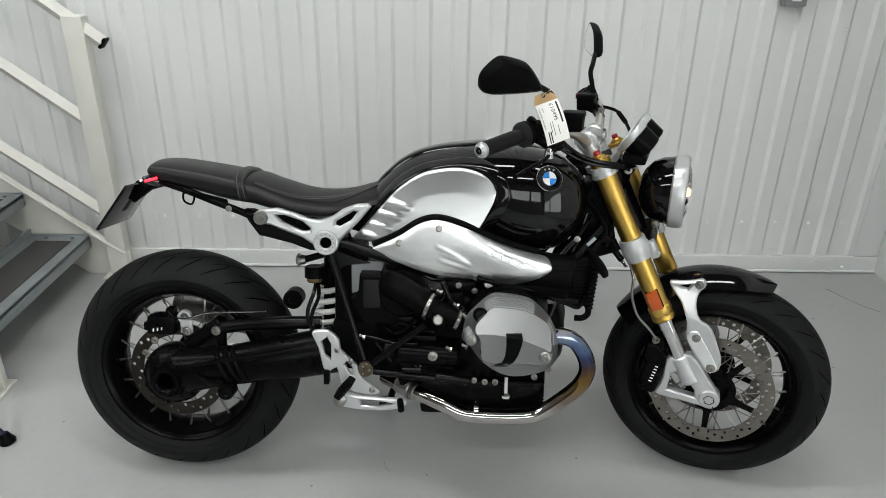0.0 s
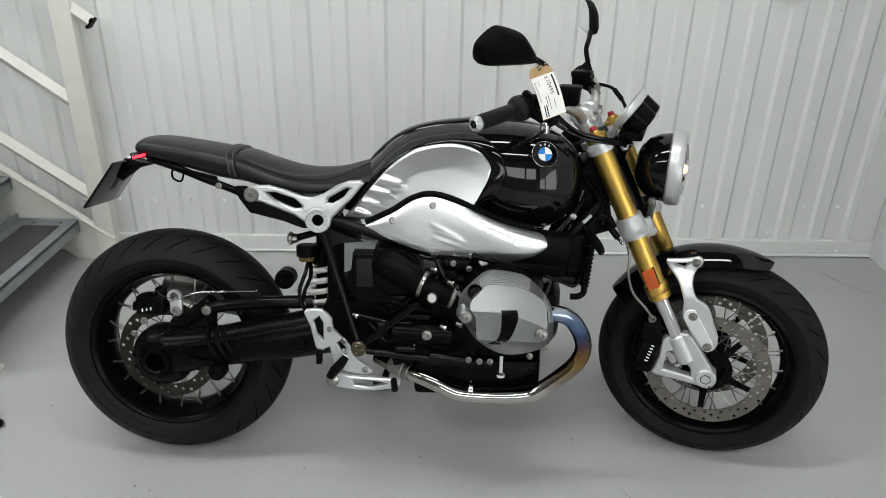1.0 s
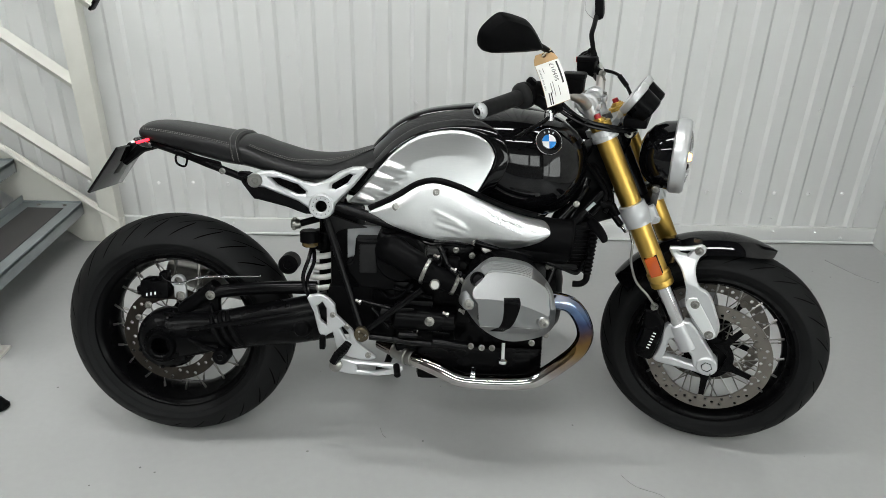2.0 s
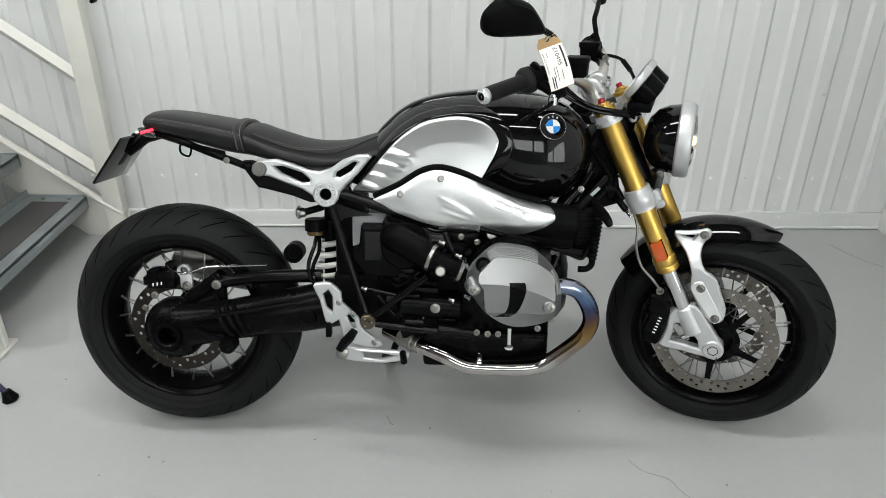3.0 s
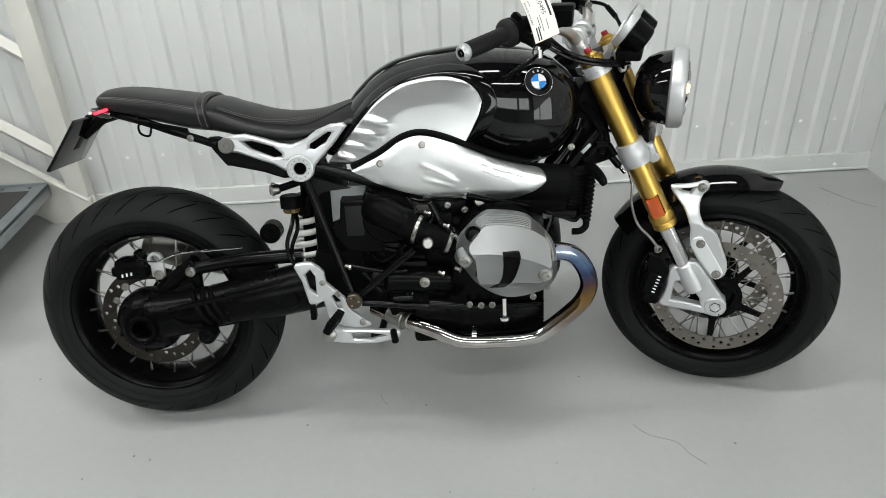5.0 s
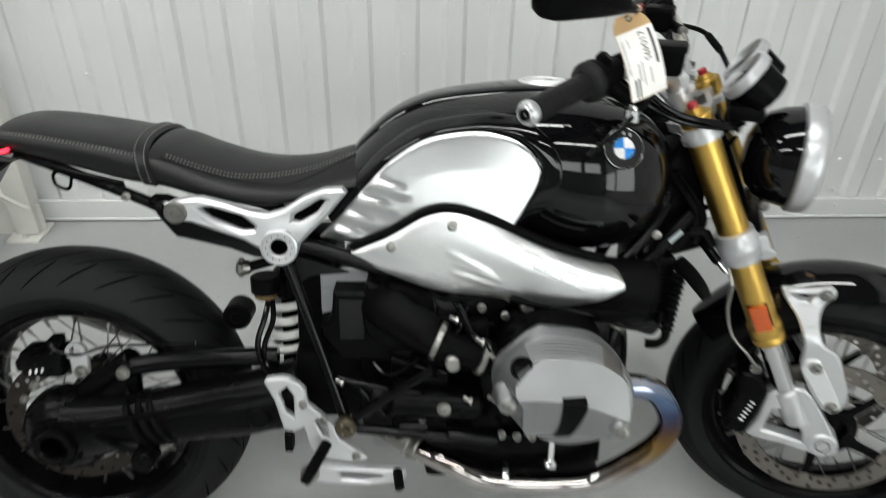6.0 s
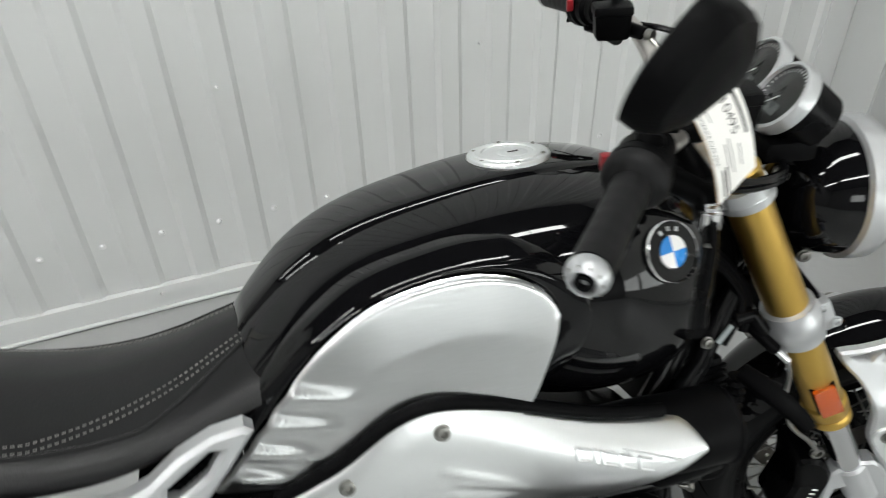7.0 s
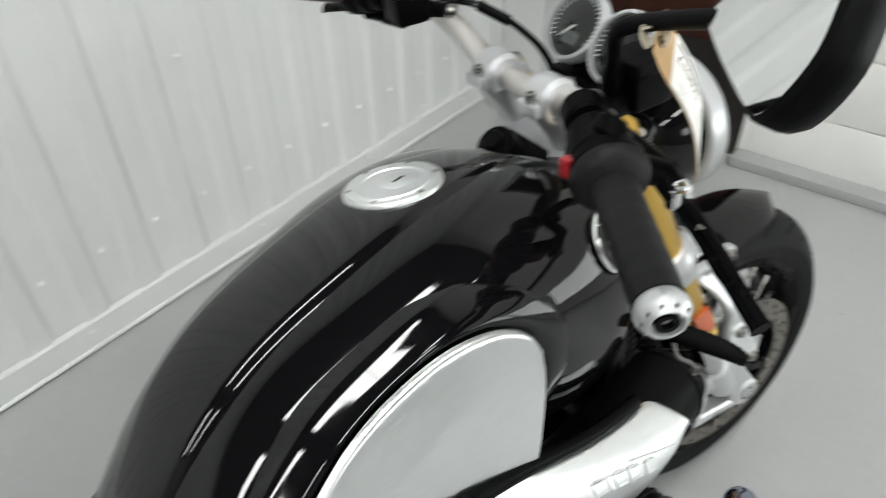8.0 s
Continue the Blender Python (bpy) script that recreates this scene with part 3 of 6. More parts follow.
def wheel(name, centre, radius, half, xf, label):
    w = new(name)
    w.parent = bike
    w["label"] = label
    t = part("tyre", lathe(tyre_profile(radius, half, 0.222), centre, (0, 1, 0), 96, closed=True), RUBBER, w, xf=xf)
    part("rim", lathe(rim_profile(0.212, half * 0.74), centre, (0, 1, 0), 72, closed=True), BLACK_SATIN, w, "satin black spoked rim", xf)
    return w, t


rear_wheel, rear_tyre = wheel("rear_wheel", REAR, 0.315, 0.09, None, "wide black tyre on a black spoked rim")
front_wheel, front_tyre = wheel("front_wheel", FRONT, 0.300, 0.060, STEERED, "black tyre on a black spoked rim with drilled discs")
part("tread_groove_shade", grooves(REAR, 0.315, 0.09, 26), GROOVE_SHADE, rear_wheel)
part("tread_groove_shade", grooves(FRONT, 0.300, 0.060, 26), GROOVE_SHADE, front_wheel, "", STEERED)
# pale wheel weights on the rim lips
for c, w, xf, a, y in ((REAR, rear_wheel, None, 97, -0.0735), (FRONT, front_wheel, STEERED, 78, 0.0)):
    m = Matrix.Translation(c) @ Matrix.Rotation(radians(-a), 4, "Y")
    part("balance_weight", box(0.203, 0.207, y - 0.003, y + 0.003, -0.014, 0.014, 0.001), BOLT, w, "", (xf @ m) if xf is not None else m)

# rear hub and disc
part("hub", lathe([(0, -0.10), (0.05, -0.10), (0.052, -0.085), (0.062, -0.08), (0.062, -0.072), (0.045, -0.065), (0.042, -0.02), (0.05, 0.0), (0.042, 0.02), (0.05, 0.05), (0.06, 0.055), (0.06, 0.065), (0.03, 0.07), (0, 0.07)], REAR, (0, 1, 0), 36), BLACK_SATIN, rear_wheel)
lace(rear_wheel, REAR, 0.058, 0.055, 0.190, 0.03, 40, None)
drilled_disc(REAR, -0.085, 0.098, 0.1325, "drilled steel rear brake disc", rear_wheel, None, [(0.106, 0.18), (0.115, 0.5), (0.124, 0.82)])
# front hub, discs and carriers
part("hub", lathe([(0, -0.085), (0.022, -0.085), (0.024, -0.07), (0.05, -0.066), (0.05, -0.05), (0.034, -0.045), (0.03, 0.0), (0.034, 0.045), (0.05, 0.05), (0.05, 0.066), (0.024, 0.07), (0.022, 0.085), (0, 0.085)], FRONT, (0, 1, 0), 36), BLACK_SATIN, front_wheel, "", STEERED)
lace(front_wheel, FRONT, 0.044, 0.048, 0.192, 0.018, 40, STEERED)
for s in (-1, 1):
    drilled_disc(FRONT, 0.078 * s, 0.124, 0.160, "drilled floating steel brake disc", front_wheel, STEERED, [(0.130, 0.12), (0.139, 0.37), (0.148, 0.62), (0.153, 0.12), (0.132, 0.75)])
    part("carrier_ring", lathe([(0.046, -0.003), (0.062, -0.003), (0.064, 0.0), (0.062, 0.003), (0.046, 0.003)], FRONT + Vector((0, 0.076 * s, 0)), (0, 1, 0), 48, closed=True), BLACK_SATIN, front_wheel, "", STEERED)
    for k in range(5):
        a = radians(20 + 72 * k)
        m = Matrix.Translation(FRONT) @ Matrix.Rotation(a, 4, "Y")
        bm = plate([[(0.040, -0.022), (0.070, -0.009), (0.118, -0.007), (0.122, 0.0), (0.118, 0.007), (0.070, 0.009), (0.040, 0.022)]], 0.081 * s, 0.075 * s, 0.001)
        part("disc_carrier", bm, BLACK_SATIN, front_wheel, "", STEERED @ m)
        part("disc_button", rod((0.127, 0.083 * s, 0), (0.127, 0.072 * s, 0), 0.010, 14, bevel=0.001), DISC, front_wheel, "", STEERED @ m)

# ---------------------------------------------------------------- tank, seat and covers


def hull(keys, x):
    return [table(k, x) for k in keys]


def hull_y(keys, x, z):
    """Half width of a rounded body at (x, z)."""
    top, low, wide, mid, p, q = hull(keys, x)
    d = (z - mid) / ((top - mid) if z > mid else (mid - low))
    e = p if z > mid else q
    return wide * max(1 - min(abs(d), 1) ** e, 0) ** (1 / e)


def hull_loop(keys, x, n=40):
    top, low, wide, mid, p, q = hull(keys, x)
    out = []
    for k in range(n):
        a = 2 * math.pi * k / n
        c, s = math.cos(a), math.sin(a)
        e = p if s >= 0 else q
        h = (top - mid) if s >= 0 else (mid - low)
        out.append((x, math.copysign(abs(c) ** (2 / e), c) * wide, mid + math.copysign(abs(s) ** (2 / e), s) * h))
    return out


def hull_mesh(keys, xs, n=40):
    return loft([hull_loop(keys, x, n) for x in xs])


def steps(a, b, n):
    return [a + (b - a) * i / n for i in range(n + 1)]


TANK = (
    [(0.500, 0.790), (0.520, 0.812), (0.555, 0.851), (0.602, 0.891), (0.661, 0.918), (0.749, 0.934), (0.85, 0.941), (0.95, 0.932), (1.02, 0.912), (1.062, 0.880), (1.085, 0.845), (1.096, 0.815)],
    [(0.500, 0.700), (0.55, 0.680), (0.7, 0.660), (0.9, 0.655), (1.0, 0.662), (1.05, 0.695), (1.08, 0.745), (1.096, 0.785)],
    [(0.500, 0.088), (0.55, 0.100), (0.62, 0.118), (0.7, 0.136), (0.8, 0.153), (0.88, 0.169), (0.94, 0.176), (1.0, 0.168), (1.05, 0.140), (1.08, 0.094), (1.096, 0.030)],
    [(0.500, 0.765), (0.6, 0.810), (0.72, 0.828), (0.82, 0.822), (0.9, 0.802), (1.0, 0.795), (1.096, 0.800)],
    [(0.5, 1.75), (0.6, 1.8), (0.7, 2.05), (0.8, 2.3), (0.94, 2.8), (1.02, 2.8), (1.096, 2.2)],
    [(0.5, 1.7), (0.80, 1.7), (0.90, 2.4), (1.096, 2.2)],
)
tank = part("fuel_tank", hull_mesh(TANK, steps(0.500, 1.05, 34) + steps(1.055, 1.096, 9), 64), BLACK_GLOSS, bike, "gloss black fuel tank", angle=60)
# raised spine along the top, with crisp shoulders
rows = []
for x in steps(0.535, 1.005, 40):
    w = table([(0.535, 0.030), (0.62, 0.041), (0.8, 0.051), (0.9, 0.054), (1.005, 0.046)], x)
    top = table(TANK[0], x) + 0.0035 * min(1, (1.005 - x) / 0.08)
    row = []
    for u, dz in ((-1.34, -0.036), (-1.18, -0.0140), (-1.09, -0.0072), (-1.01, -0.0036), (-0.92, -0.0014), (-0.82, -0.0003), (-0.6, 0.0008), (-0.3, 0.0018), (0, 0.0022), (0.3, 0.0018), (0.6, 0.0008), (0.82, -0.0003), (0.92, -0.0014), (1.01, -0.0036), (1.09, -0.0072), (1.18, -0.0140), (1.34, -0.036)):
        row.append((x, w * u, top + dz))
    rows.append(row + [(x, w * 1.0, top - 0.06), (x, -w * 1.0, top - 0.06)])
part("tank_spine", loft(rows), BLACK_GLOSS, tank, "", None, 60)


def panel_sheet(top, low, xs, depth, rows=10, thick=0.0035, off=0.004):
    """A sheet on the tank's flank between two edges, rolled in at the border."""
    bm = bmesh.new()
    faces = []
    for x in xs:
        zt, zb = table(top, x), table(low, x)
        line = []
        for j in range(rows + 1):
            v = j / rows
            z = zb + (zt - zb) * v
            edge = min(v, 1 - v) * (zt - zb)
            roll = max(0.0, 1 - edge / 0.006) ** 2 * 0.004
            press = 0.0
            for fx, fz, fl in ((0.508, 0.706, 0.056), (0.525, 0.732, 0.064), (0.548, 0.760, 0.070), (0.574, 0.788, 0.066)):
                along_f = (x - fx) / fl
                if -0.3 < along_f < 1:
                    press += 0.0068 * math.exp(-((z - fz + 0.012 * along_f) / (0.0085 if z > fz - 0.012 * along_f else 0.0065)) ** 2) * min(1, 1 - along_f) * min(1, (along_f + 0.3) * 4)
            line.append(bm.verts.new((x, -(depth(x, z) + off - roll + press), z)))
        faces.append(line)
    for a, b in zip(faces, faces[1:]):
        for j in range(rows):
            bm.faces.new((a[j], a[j + 1], b[j + 1], b[j]))
    bmesh.ops.solidify(bm, geom=bm.faces[:], thickness=thick)
    grain = bm.loops.layers.uv.new("grain")
    for face in bm.faces:
        for corner in face.loops:
            corner[grain].uv = (corner.vert.co.x, corner.vert.co.z)
    return bm


P_TOP = [(0.478, 0.693), (0.504, 0.721), (0.535, 0.757), (0.59, 0.819), (0.624, 0.847), (0.659, 0.867), (0.704, 0.879), (0.752, 0.883), (0.794, 0.875), (0.819, 0.861), (0.834, 0.845), (0.842, 0.827)]
P_LOW = [(0.478, 0.689), (0.504, 0.687), (0.604, 0.689), (0.704, 0.699), (0.779, 0.709), (0.804, 0.737), (0.824, 0.774), (0.836, 0.799), (0.842, 0.821)]


P_EDGE = [(0.478, 0.100), (0.52, 0.108), (0.56, 0.115), (0.62, 0.124), (0.70, 0.133), (0.78, 0.147), (0.842, 0.160), (0.87, 0.163)]


def panel_depth(x, z):
    """The panel: nearly flat, standing out a little more towards its foot."""
    return table(P_EDGE, x) + 0.11 * max(0.0, table(P_TOP, x) - z) + 0.002 + 0.004 * math.sin(math.pi * min(1, max(0, (x - 0.56) / 0.28))) * min(1, max(0, table(P_TOP, x) - z) / 0.06)


panel = part("tank_side_panel", panel_sheet(P_TOP, P_LOW, steps(0.478, 0.829, 60) + [0.834, 0.838, 0.842], panel_depth, 56), BRUSHED, tank, "brushed bare aluminium side panel", None, 50)
# gloss black rim that frames the panel: rolls out of the flank and dips to the panel's edge
RIM = [(0.0, 0.022), (0.55, 0.021), (0.72, 0.028), (0.80, 0.034), (1.0, 0.032)]     # width along its length
edge = [Vector((x, 0, table(P_TOP, x))) for x in steps(0.500, 0.800, 24)]
edge += [Vector((x, 0, z)) for x, z in ((0.821, 0.8595), (0.835, 0.843), (0.842, 0.822), (0.8385, 0.802), (0.826, 0.776), (0.806, 0.738), (0.794, 0.718))]
edge = spline(edge, 3)
rows = []
for k, q in enumerate(edge):
    tangent = (edge[min(k + 1, len(edge) - 1)] - edge[max(k - 1, 0)]).normalized()
    out = Vector((-tangent.z, 0, tangent.x))
    inner = min(panel_depth(q.x, q.z), table(P_EDGE, q.x) + 0.006)
    row = []
    for u, rise in ((-0.10, -0.012), (0.0, -0.0055), (0.05, -0.0018), (0.13, 0.0006), (0.24, 0.0020), (0.38, 0.0030), (0.54, 0.0034), (0.70, 0.0032), (0.82, 0.0028), (0.91, 0.0023), (0.97, 0.0015), (1.0, 0.0003), (1.02, -0.002), (1.04, -0.030)):
        p = q + out * table(RIM, k / (len(edge) - 1)) * u
        outer = max(hull_y(TANK, max(p.x, 0.502), p.z), table(P_EDGE, q.x) - 0.026)
        v = min(max(u, 0.0), 1.0)
        row.append((p.x, -(inner + (outer - inner) * v + rise), p.z))
    rows.append(row)
part("panel_rim", loft(rows, closed=False), BLACK_GLOSS, tank, "gloss black raised rim round the panel", None, 50)
# filler cap
cap = part("filler_cap", lathe([(0, 0.0015), (0.030, 0.0015), (0.031, 0.0028), (0.0385, 0.0028), (0.0395, 0.0012), (0.0465, 0.0012), (0.048, -0.0008), (0.048, -0.012), (0, -0.012)], (0.868, 0, 0.9475), (0.03, 0, 1), 40), SATIN_ALU, tank, "satin aluminium filler cap with lock")
part("lock_flap", lathe([(0, 0.0024), (0.016, 0.0024), (0.0175, 0.0018), (0.0175, 0.0)], (0.872, -0.004, 0.9475), (0.03, 0, 1), 20), SATIN_ALU, cap)
part("key_slot", box(0.866, 0.879, -0.0055, -0.0025, 0.9494, 0.9504), INK, cap)
for k in range(6):
    a = radians(60 * k + 20)
    part("cap_screw", cap_bolt((0.868 + 0.041 * math.cos(a), 0.043 * math.sin(a), 0.9485), (0.03, 0, 1), 0.0022, 0.0018), BOLT, cap)

# round badge with blue and white quarters
bx, bz = 0.970, 0.862
by = -hull_y(TANK, bx, bz)
normal = Vector((-hull_y(TANK, bx + 0.01, bz) + hull_y(TANK, bx - 0.01, bz), -0.02, -hull_y(TANK, bx, bz + 0.01) + hull_y(TANK, bx, bz - 0.01))).normalized()
at = Vector((bx, by, bz)) + normal * 0.001
badge = part("badge", lathe([(0, 0.0), (0.017, 0.002), (0.0305, 0.0022), (0.0312, 0.003), (0.0324, 0.003), (0.0330, -0.004), (0, -0.006)], at, normal, 40), BLACK_GLOSS, tank, "round black badge with blue and white quarters")
part("rim_ring", lathe([(0.0312, 0.0030), (0.0319, 0.0040), (0.0328, 0.0030), (0.0331, 0.0)], at, normal, 40), CHROME, badge)
part("inner_ring", lathe([(0.0172, 0.0024), (0.0177, 0.0031), (0.0183, 0.0024)], at, normal, 40), CHROME, badge)
u = Vector((0, 0, 1)).cross(normal).normalized()
w = normal.cross(u)
for k in range(4):
    bm = bmesh.new()
    c = bm.verts.new(at + normal * 0.0034)
    ring = [bm.verts.new(at + normal * 0.003 + (u * math.cos(a) + w * math.sin(a)) * 0.017) for a in (math.pi / 2 * k + math.pi / 16 * j for j in range(9))]
    for i in range(8):
        bm.faces.new((c, ring[i], ring[i + 1]))
    part("quarter", bm, BLUE if k % 2 else WHITE, badge)
for ang in (62, 88, 114):
    a = radians(ang)
    p = at + normal * 0.0026 + (u * math.cos(a) + w * math.sin(a)) * 0.0242
    m = Matrix.Translation(p) @ Matrix((u * math.sin(a) - w * math.cos(a), normal, u * math.cos(a) + w * math.sin(a))).transposed().to_4x4()
    part("mark", box(-0.0019, 0.0019, -0.0003, 0.0003, -0.0024, 0.0024, m=m), SILVER, badge)

# seat: rider's part, pillion part, strap and seams
SEAT = (
    [(-0.055, 0.867), (-0.046, 0.877), (0.007, 0.878), (0.091, 0.867), (0.149, 0.858), (0.197, 0.850), (0.228, 0.846), (0.257, 0.836), (0.297, 0.825), (0.35, 0.811), (0.408, 0.806), (0.467, 0.811), (0.511, 0.823), (0.557, 0.836)],
    [(-0.055, 0.842), (-0.046, 0.835), (0.007, 0.820), (0.081, 0.798), (0.158, 0.778), (0.221, 0.77), (0.267, 0.759), (0.317, 0.747), (0.39, 0.74), (0.447, 0.753), (0.504, 0.775), (0.557, 0.783)],
    [(-0.055, 0.082), (-0.046, 0.096), (0.007, 0.106), (0.107, 0.114), (0.207, 0.120), (0.307, 0.122), (0.427, 0.118), (0.507, 0.112), (0.557, 0.108)],
    [(-0.055, 0.852), (0.007, 0.844), (0.107, 0.830), (0.207, 0.808), (0.307, 0.775), (0.427, 0.762), (0.557, 0.785)],
    [(-0.055, 2.5), (0.2, 2.3), (0.32, 1.75), (0.557, 1.6)],
    [(-0.055, 3.2), (0.557, 3.4)],
)
seat = part("rider_seat", hull_mesh(SEAT, steps(0.203, 0.527, 28) + [0.542, 0.552, 0.556], 48), LEATHER, bike, "black leather seat with grey stitching", angle=60)
pillion = part("pillion_seat", hull_mesh(SEAT, [-0.0545, -0.051, -0.043] + steps(-0.033, 0.195, 18), 48), LEATHER, bike, "black leather pillion seat with grey stitching", angle=60)


def seat_point(x, a, out=0.0):
    top, low, wide, mid, p, q = hull(SEAT, x)
    c, s = math.cos(a), math.sin(a)
    e = p if s >= 0 else q
    h = (top - mid) if s >= 0 else (mid - low)
    return Vector((x, math.copysign(abs(c) ** (2 / e), c) * (wide + out), mid + math.copysign(abs(s) ** (2 / e), s) * (h + out)))


band = []
for x, o in ((0.190, 0.001), (0.193, 0.006), (0.211, 0.006), (0.215, 0.001)):
    band.append([seat_point(x + 0.03 * (0.5 - 0.5 * math.sin(a)) - 0.018, a, o) for a in (math.pi * (-0.14 + 1.28 * k / 40) for k in range(41))])
strap = part("seat_strap", loft(band, closed=False), LEATHER, seat, "stitched black leather strap")


def stitches(line, mat=STITCH, r=0.00075, on=0.0036, gap=0.0024):
    """Short threads along a line."""
    bm = bmesh.new()
    d = [0.0]
    for a, b in zip(line, line[1:]):
        d.append(d[-1] + (b - a).length)

    def point(s):
        for i in range(1, len(d)):
            if s <= d[i]:
                return line[i - 1].lerp(line[i], (s - d[i - 1]) / max(d[i] - d[i - 1], 1e-9))
        return line[-1]
    s = 0.0
    while s + on < d[-1]:
        sweep([point(s), point(s + on)], r, 4, bm)
        s += on + gap
    return bm


for s in (-1, 1):
    side = (lambda a: math.pi - a) if s < 0 else (lambda a: a)
    for k, a0 in enumerate((0.60, 0.69)):
        part("stitching", stitches([seat_point(x, side(a0 + 0.52 * (1 - min(1, abs(x - 0.55) / 0.22))), 0.0006) for x in steps(0.229, 0.550, 50)]), STITCH, seat)
        part("stitching", stitches([seat_point(x, side(a0 - 0.24), 0.0006) for x in steps(-0.04, 0.185, 40)]), STITCH, pillion)
    part("piping", sweep([seat_point(x, side(0.55 + 0.55 * (1 - min(1, abs(x - 0.55) / 0.12)) * (x > 0.43)), 0.0002) for x in steps(0.222, 0.550, 40)], 0.0024, 6), LEATHER, seat)
for o in (0.195, 0.209):
    part("stitching", stitches([seat_point(o + 0.03 * (0.5 - 0.5 * math.sin(a)) - 0.018, a, 0.0066) for a in (math.pi * (-0.1 + 1.2 * k / 60) for k in range(61))]), STITCH, strap)

# silver intake cover and black intake tube
C_TOP = [(0.532, 0.674), (0.60, 0.709), (0.655, 0.744), (0.70, 0.754), (0.76, 0.740), (0.86, 0.7005), (0.92, 0.684), (0.958, 0.6755), (0.972, 0.671), (0.978, 0.664)]
C_LOW = [(0.532, 0.670), (0.60, 0.641), (0.68, 0.617), (0.76, 0.611), (0.85, 0.600), (0.91, 0.604), (0.950, 0.615), (0.970, 0.628), (0.978, 0.638)]


def cover_y(x, v):
    """The cover's outer face: flat in the middle, rolled under at its edges, with three pressed lines."""
    base = table([(0.532, 0.132), (0.60, 0.150), (0.70, 0.163), (0.80, 0.171), (0.9, 0.181), (0.978, 0.185)], x)
    bulge = table([(0.532, 0.005), (0.62, 0.010), (0.72, 0.015), (0.85, 0.034), (0.94, 0.045), (0.978, 0.044)], x)
    u = 0.05 + 0.93 * min(max(v, 0), 1)
    y = base + bulge * (1 - abs(2 * u - 1) ** 2.6) ** 0.9
    z = table(C_LOW, x) + (table(C_TOP, x) - table(C_LOW, x)) * v
    for x0, z0, x1, z1 in ((0.694, 0.690, 0.775, 0.655), (0.706, 0.672, 0.787, 0.645), (0.700, 0.655, 0.772, 0.636)):
        k = (x - x0) / (x1 - x0)
        if 0 < k < 1:
            y += 0.0032 * math.exp(-((z - z0 - (z1 - z0) * k) / 0.0042) ** 2) * math.sin(math.pi * k) ** 0.6
    return -y


def cover_shape(thick=0.02):
    bm = bmesh.new()
    rows = []
    for x in steps(0.532, 0.955, 84) + [0.962, 0.968, 0.973, 0.976, 0.978]:
        zt, zb = table(C_TOP, x), table(C_LOW, x)
        n = 34
        line = [bm.verts.new((x, cover_y(x, 0.0) + thick, zb + 0.004))]
        line += [bm.verts.new((x, cover_y(x, j / n), zb + (zt - zb) * j / n)) for j in range(n + 1)]
        line += [bm.verts.new((x, cover_y(x, 1.0) + thick, zt - 0.002))]
        rows.append(line)
    for a, b in zip(rows, rows[1:]):
        for j in range(len(a) - 1):
            bm.faces.new((a[j], a[j + 1], b[j + 1], b[j]))
    bm.faces.new(rows[-1])
    return bm


cover = part("intake_cover", cover_shape(), SATIN_ALU, bike, "satin silver intake cover with two screws", None, 50)
# dark rubber seam along the upper edge
part("cover_seal", sweep([(x, cover_y(x, 1.0) + 0.004, table(C_TOP, x) + 0.0065) for x in steps(0.535, 0.95, 40)], 0.0080, 10), BLACK_MATT, cover, "black rubber edge seal")


def on_cover(x, z, out):
    zt, zb = table(C_TOP, x), table(C_LOW, x)
    return Vector((x, cover_y(x, (z - zb) / (zt - zb)) - out, z))


for x, z in ((0.603, 0.692), (0.703, 0.733)):
    part("screw", cap_bolt(on_cover(x, z, -0.001), (0, -1, 0.1), 0.0075, 0.005), BOLT, cover)


# raised bars in place of the pressed lettering
def stroke(points, r):
    return sweep([on_cover(x, z, 0.0006) for x, z in points], r, 6)


def slant(x):
    return 0.686 - (x - 0.833) * 0.36


for a, b in ((0.835, 0.848), (0.853, 0.856), (0.861, 0.874), (0.879, 0.892), (0.899, 0.912)):
    z0, z1 = slant(a) - 0.005, slant(b) - 0.005
    part("raised_bar", stroke([(a, z0 + 0.006), (b, z1 + 0.006)], 0.0021), SATIN_ALU, cover)
    part("raised_bar", stroke([(a, z0 - 0.008), (b, z1 - 0.008)], 0.0021), SATIN_ALU, cover)
    part("raised_bar", stroke([(a, z0 + 0.006), (a, z0 - 0.008)], 0.0021), SATIN_ALU, cover)
part("raised_bar", stroke([(0.885, slant(0.885) + 0.006), (0.945, slant(0.945) + 0.004)], 0.0016), SATIN_ALU, cover)

bm = sweep(spline([(0.72, -0.12, 0.650), (0.80, -0.140, 0.645), (0.90, -0.160, 0.638), (0.975, -0.170, 0.632), (1.038, -0.172, 0.626)], 6), [0.030 + 0.016 * min(1, k / 14) for k in range(25)], 28, caps=False)
tube = part("intake_tube", bm, BLACK_MATT, bike, "matt black intake tube", angle=60)
part("intake_mouth", lathe([(0.046, -0.004), (0.0485, 0.0), (0.0455, 0.004), (0.042, 0.002), (0.038, -0.03), (0.0, -0.035)], (1.037, -0.172, 0.626), (1, -0.03, -0.1), 28), BLACK_MATT, tube)
part("intake_lower", sweep(spline([(0.80, -0.13, 0.602), (0.88, -0.15, 0.596), (0.96, -0.165, 0.594), (1.03, -0.168, 0.596)], 5), 0.032, 16), BLACK_MATT, tube)

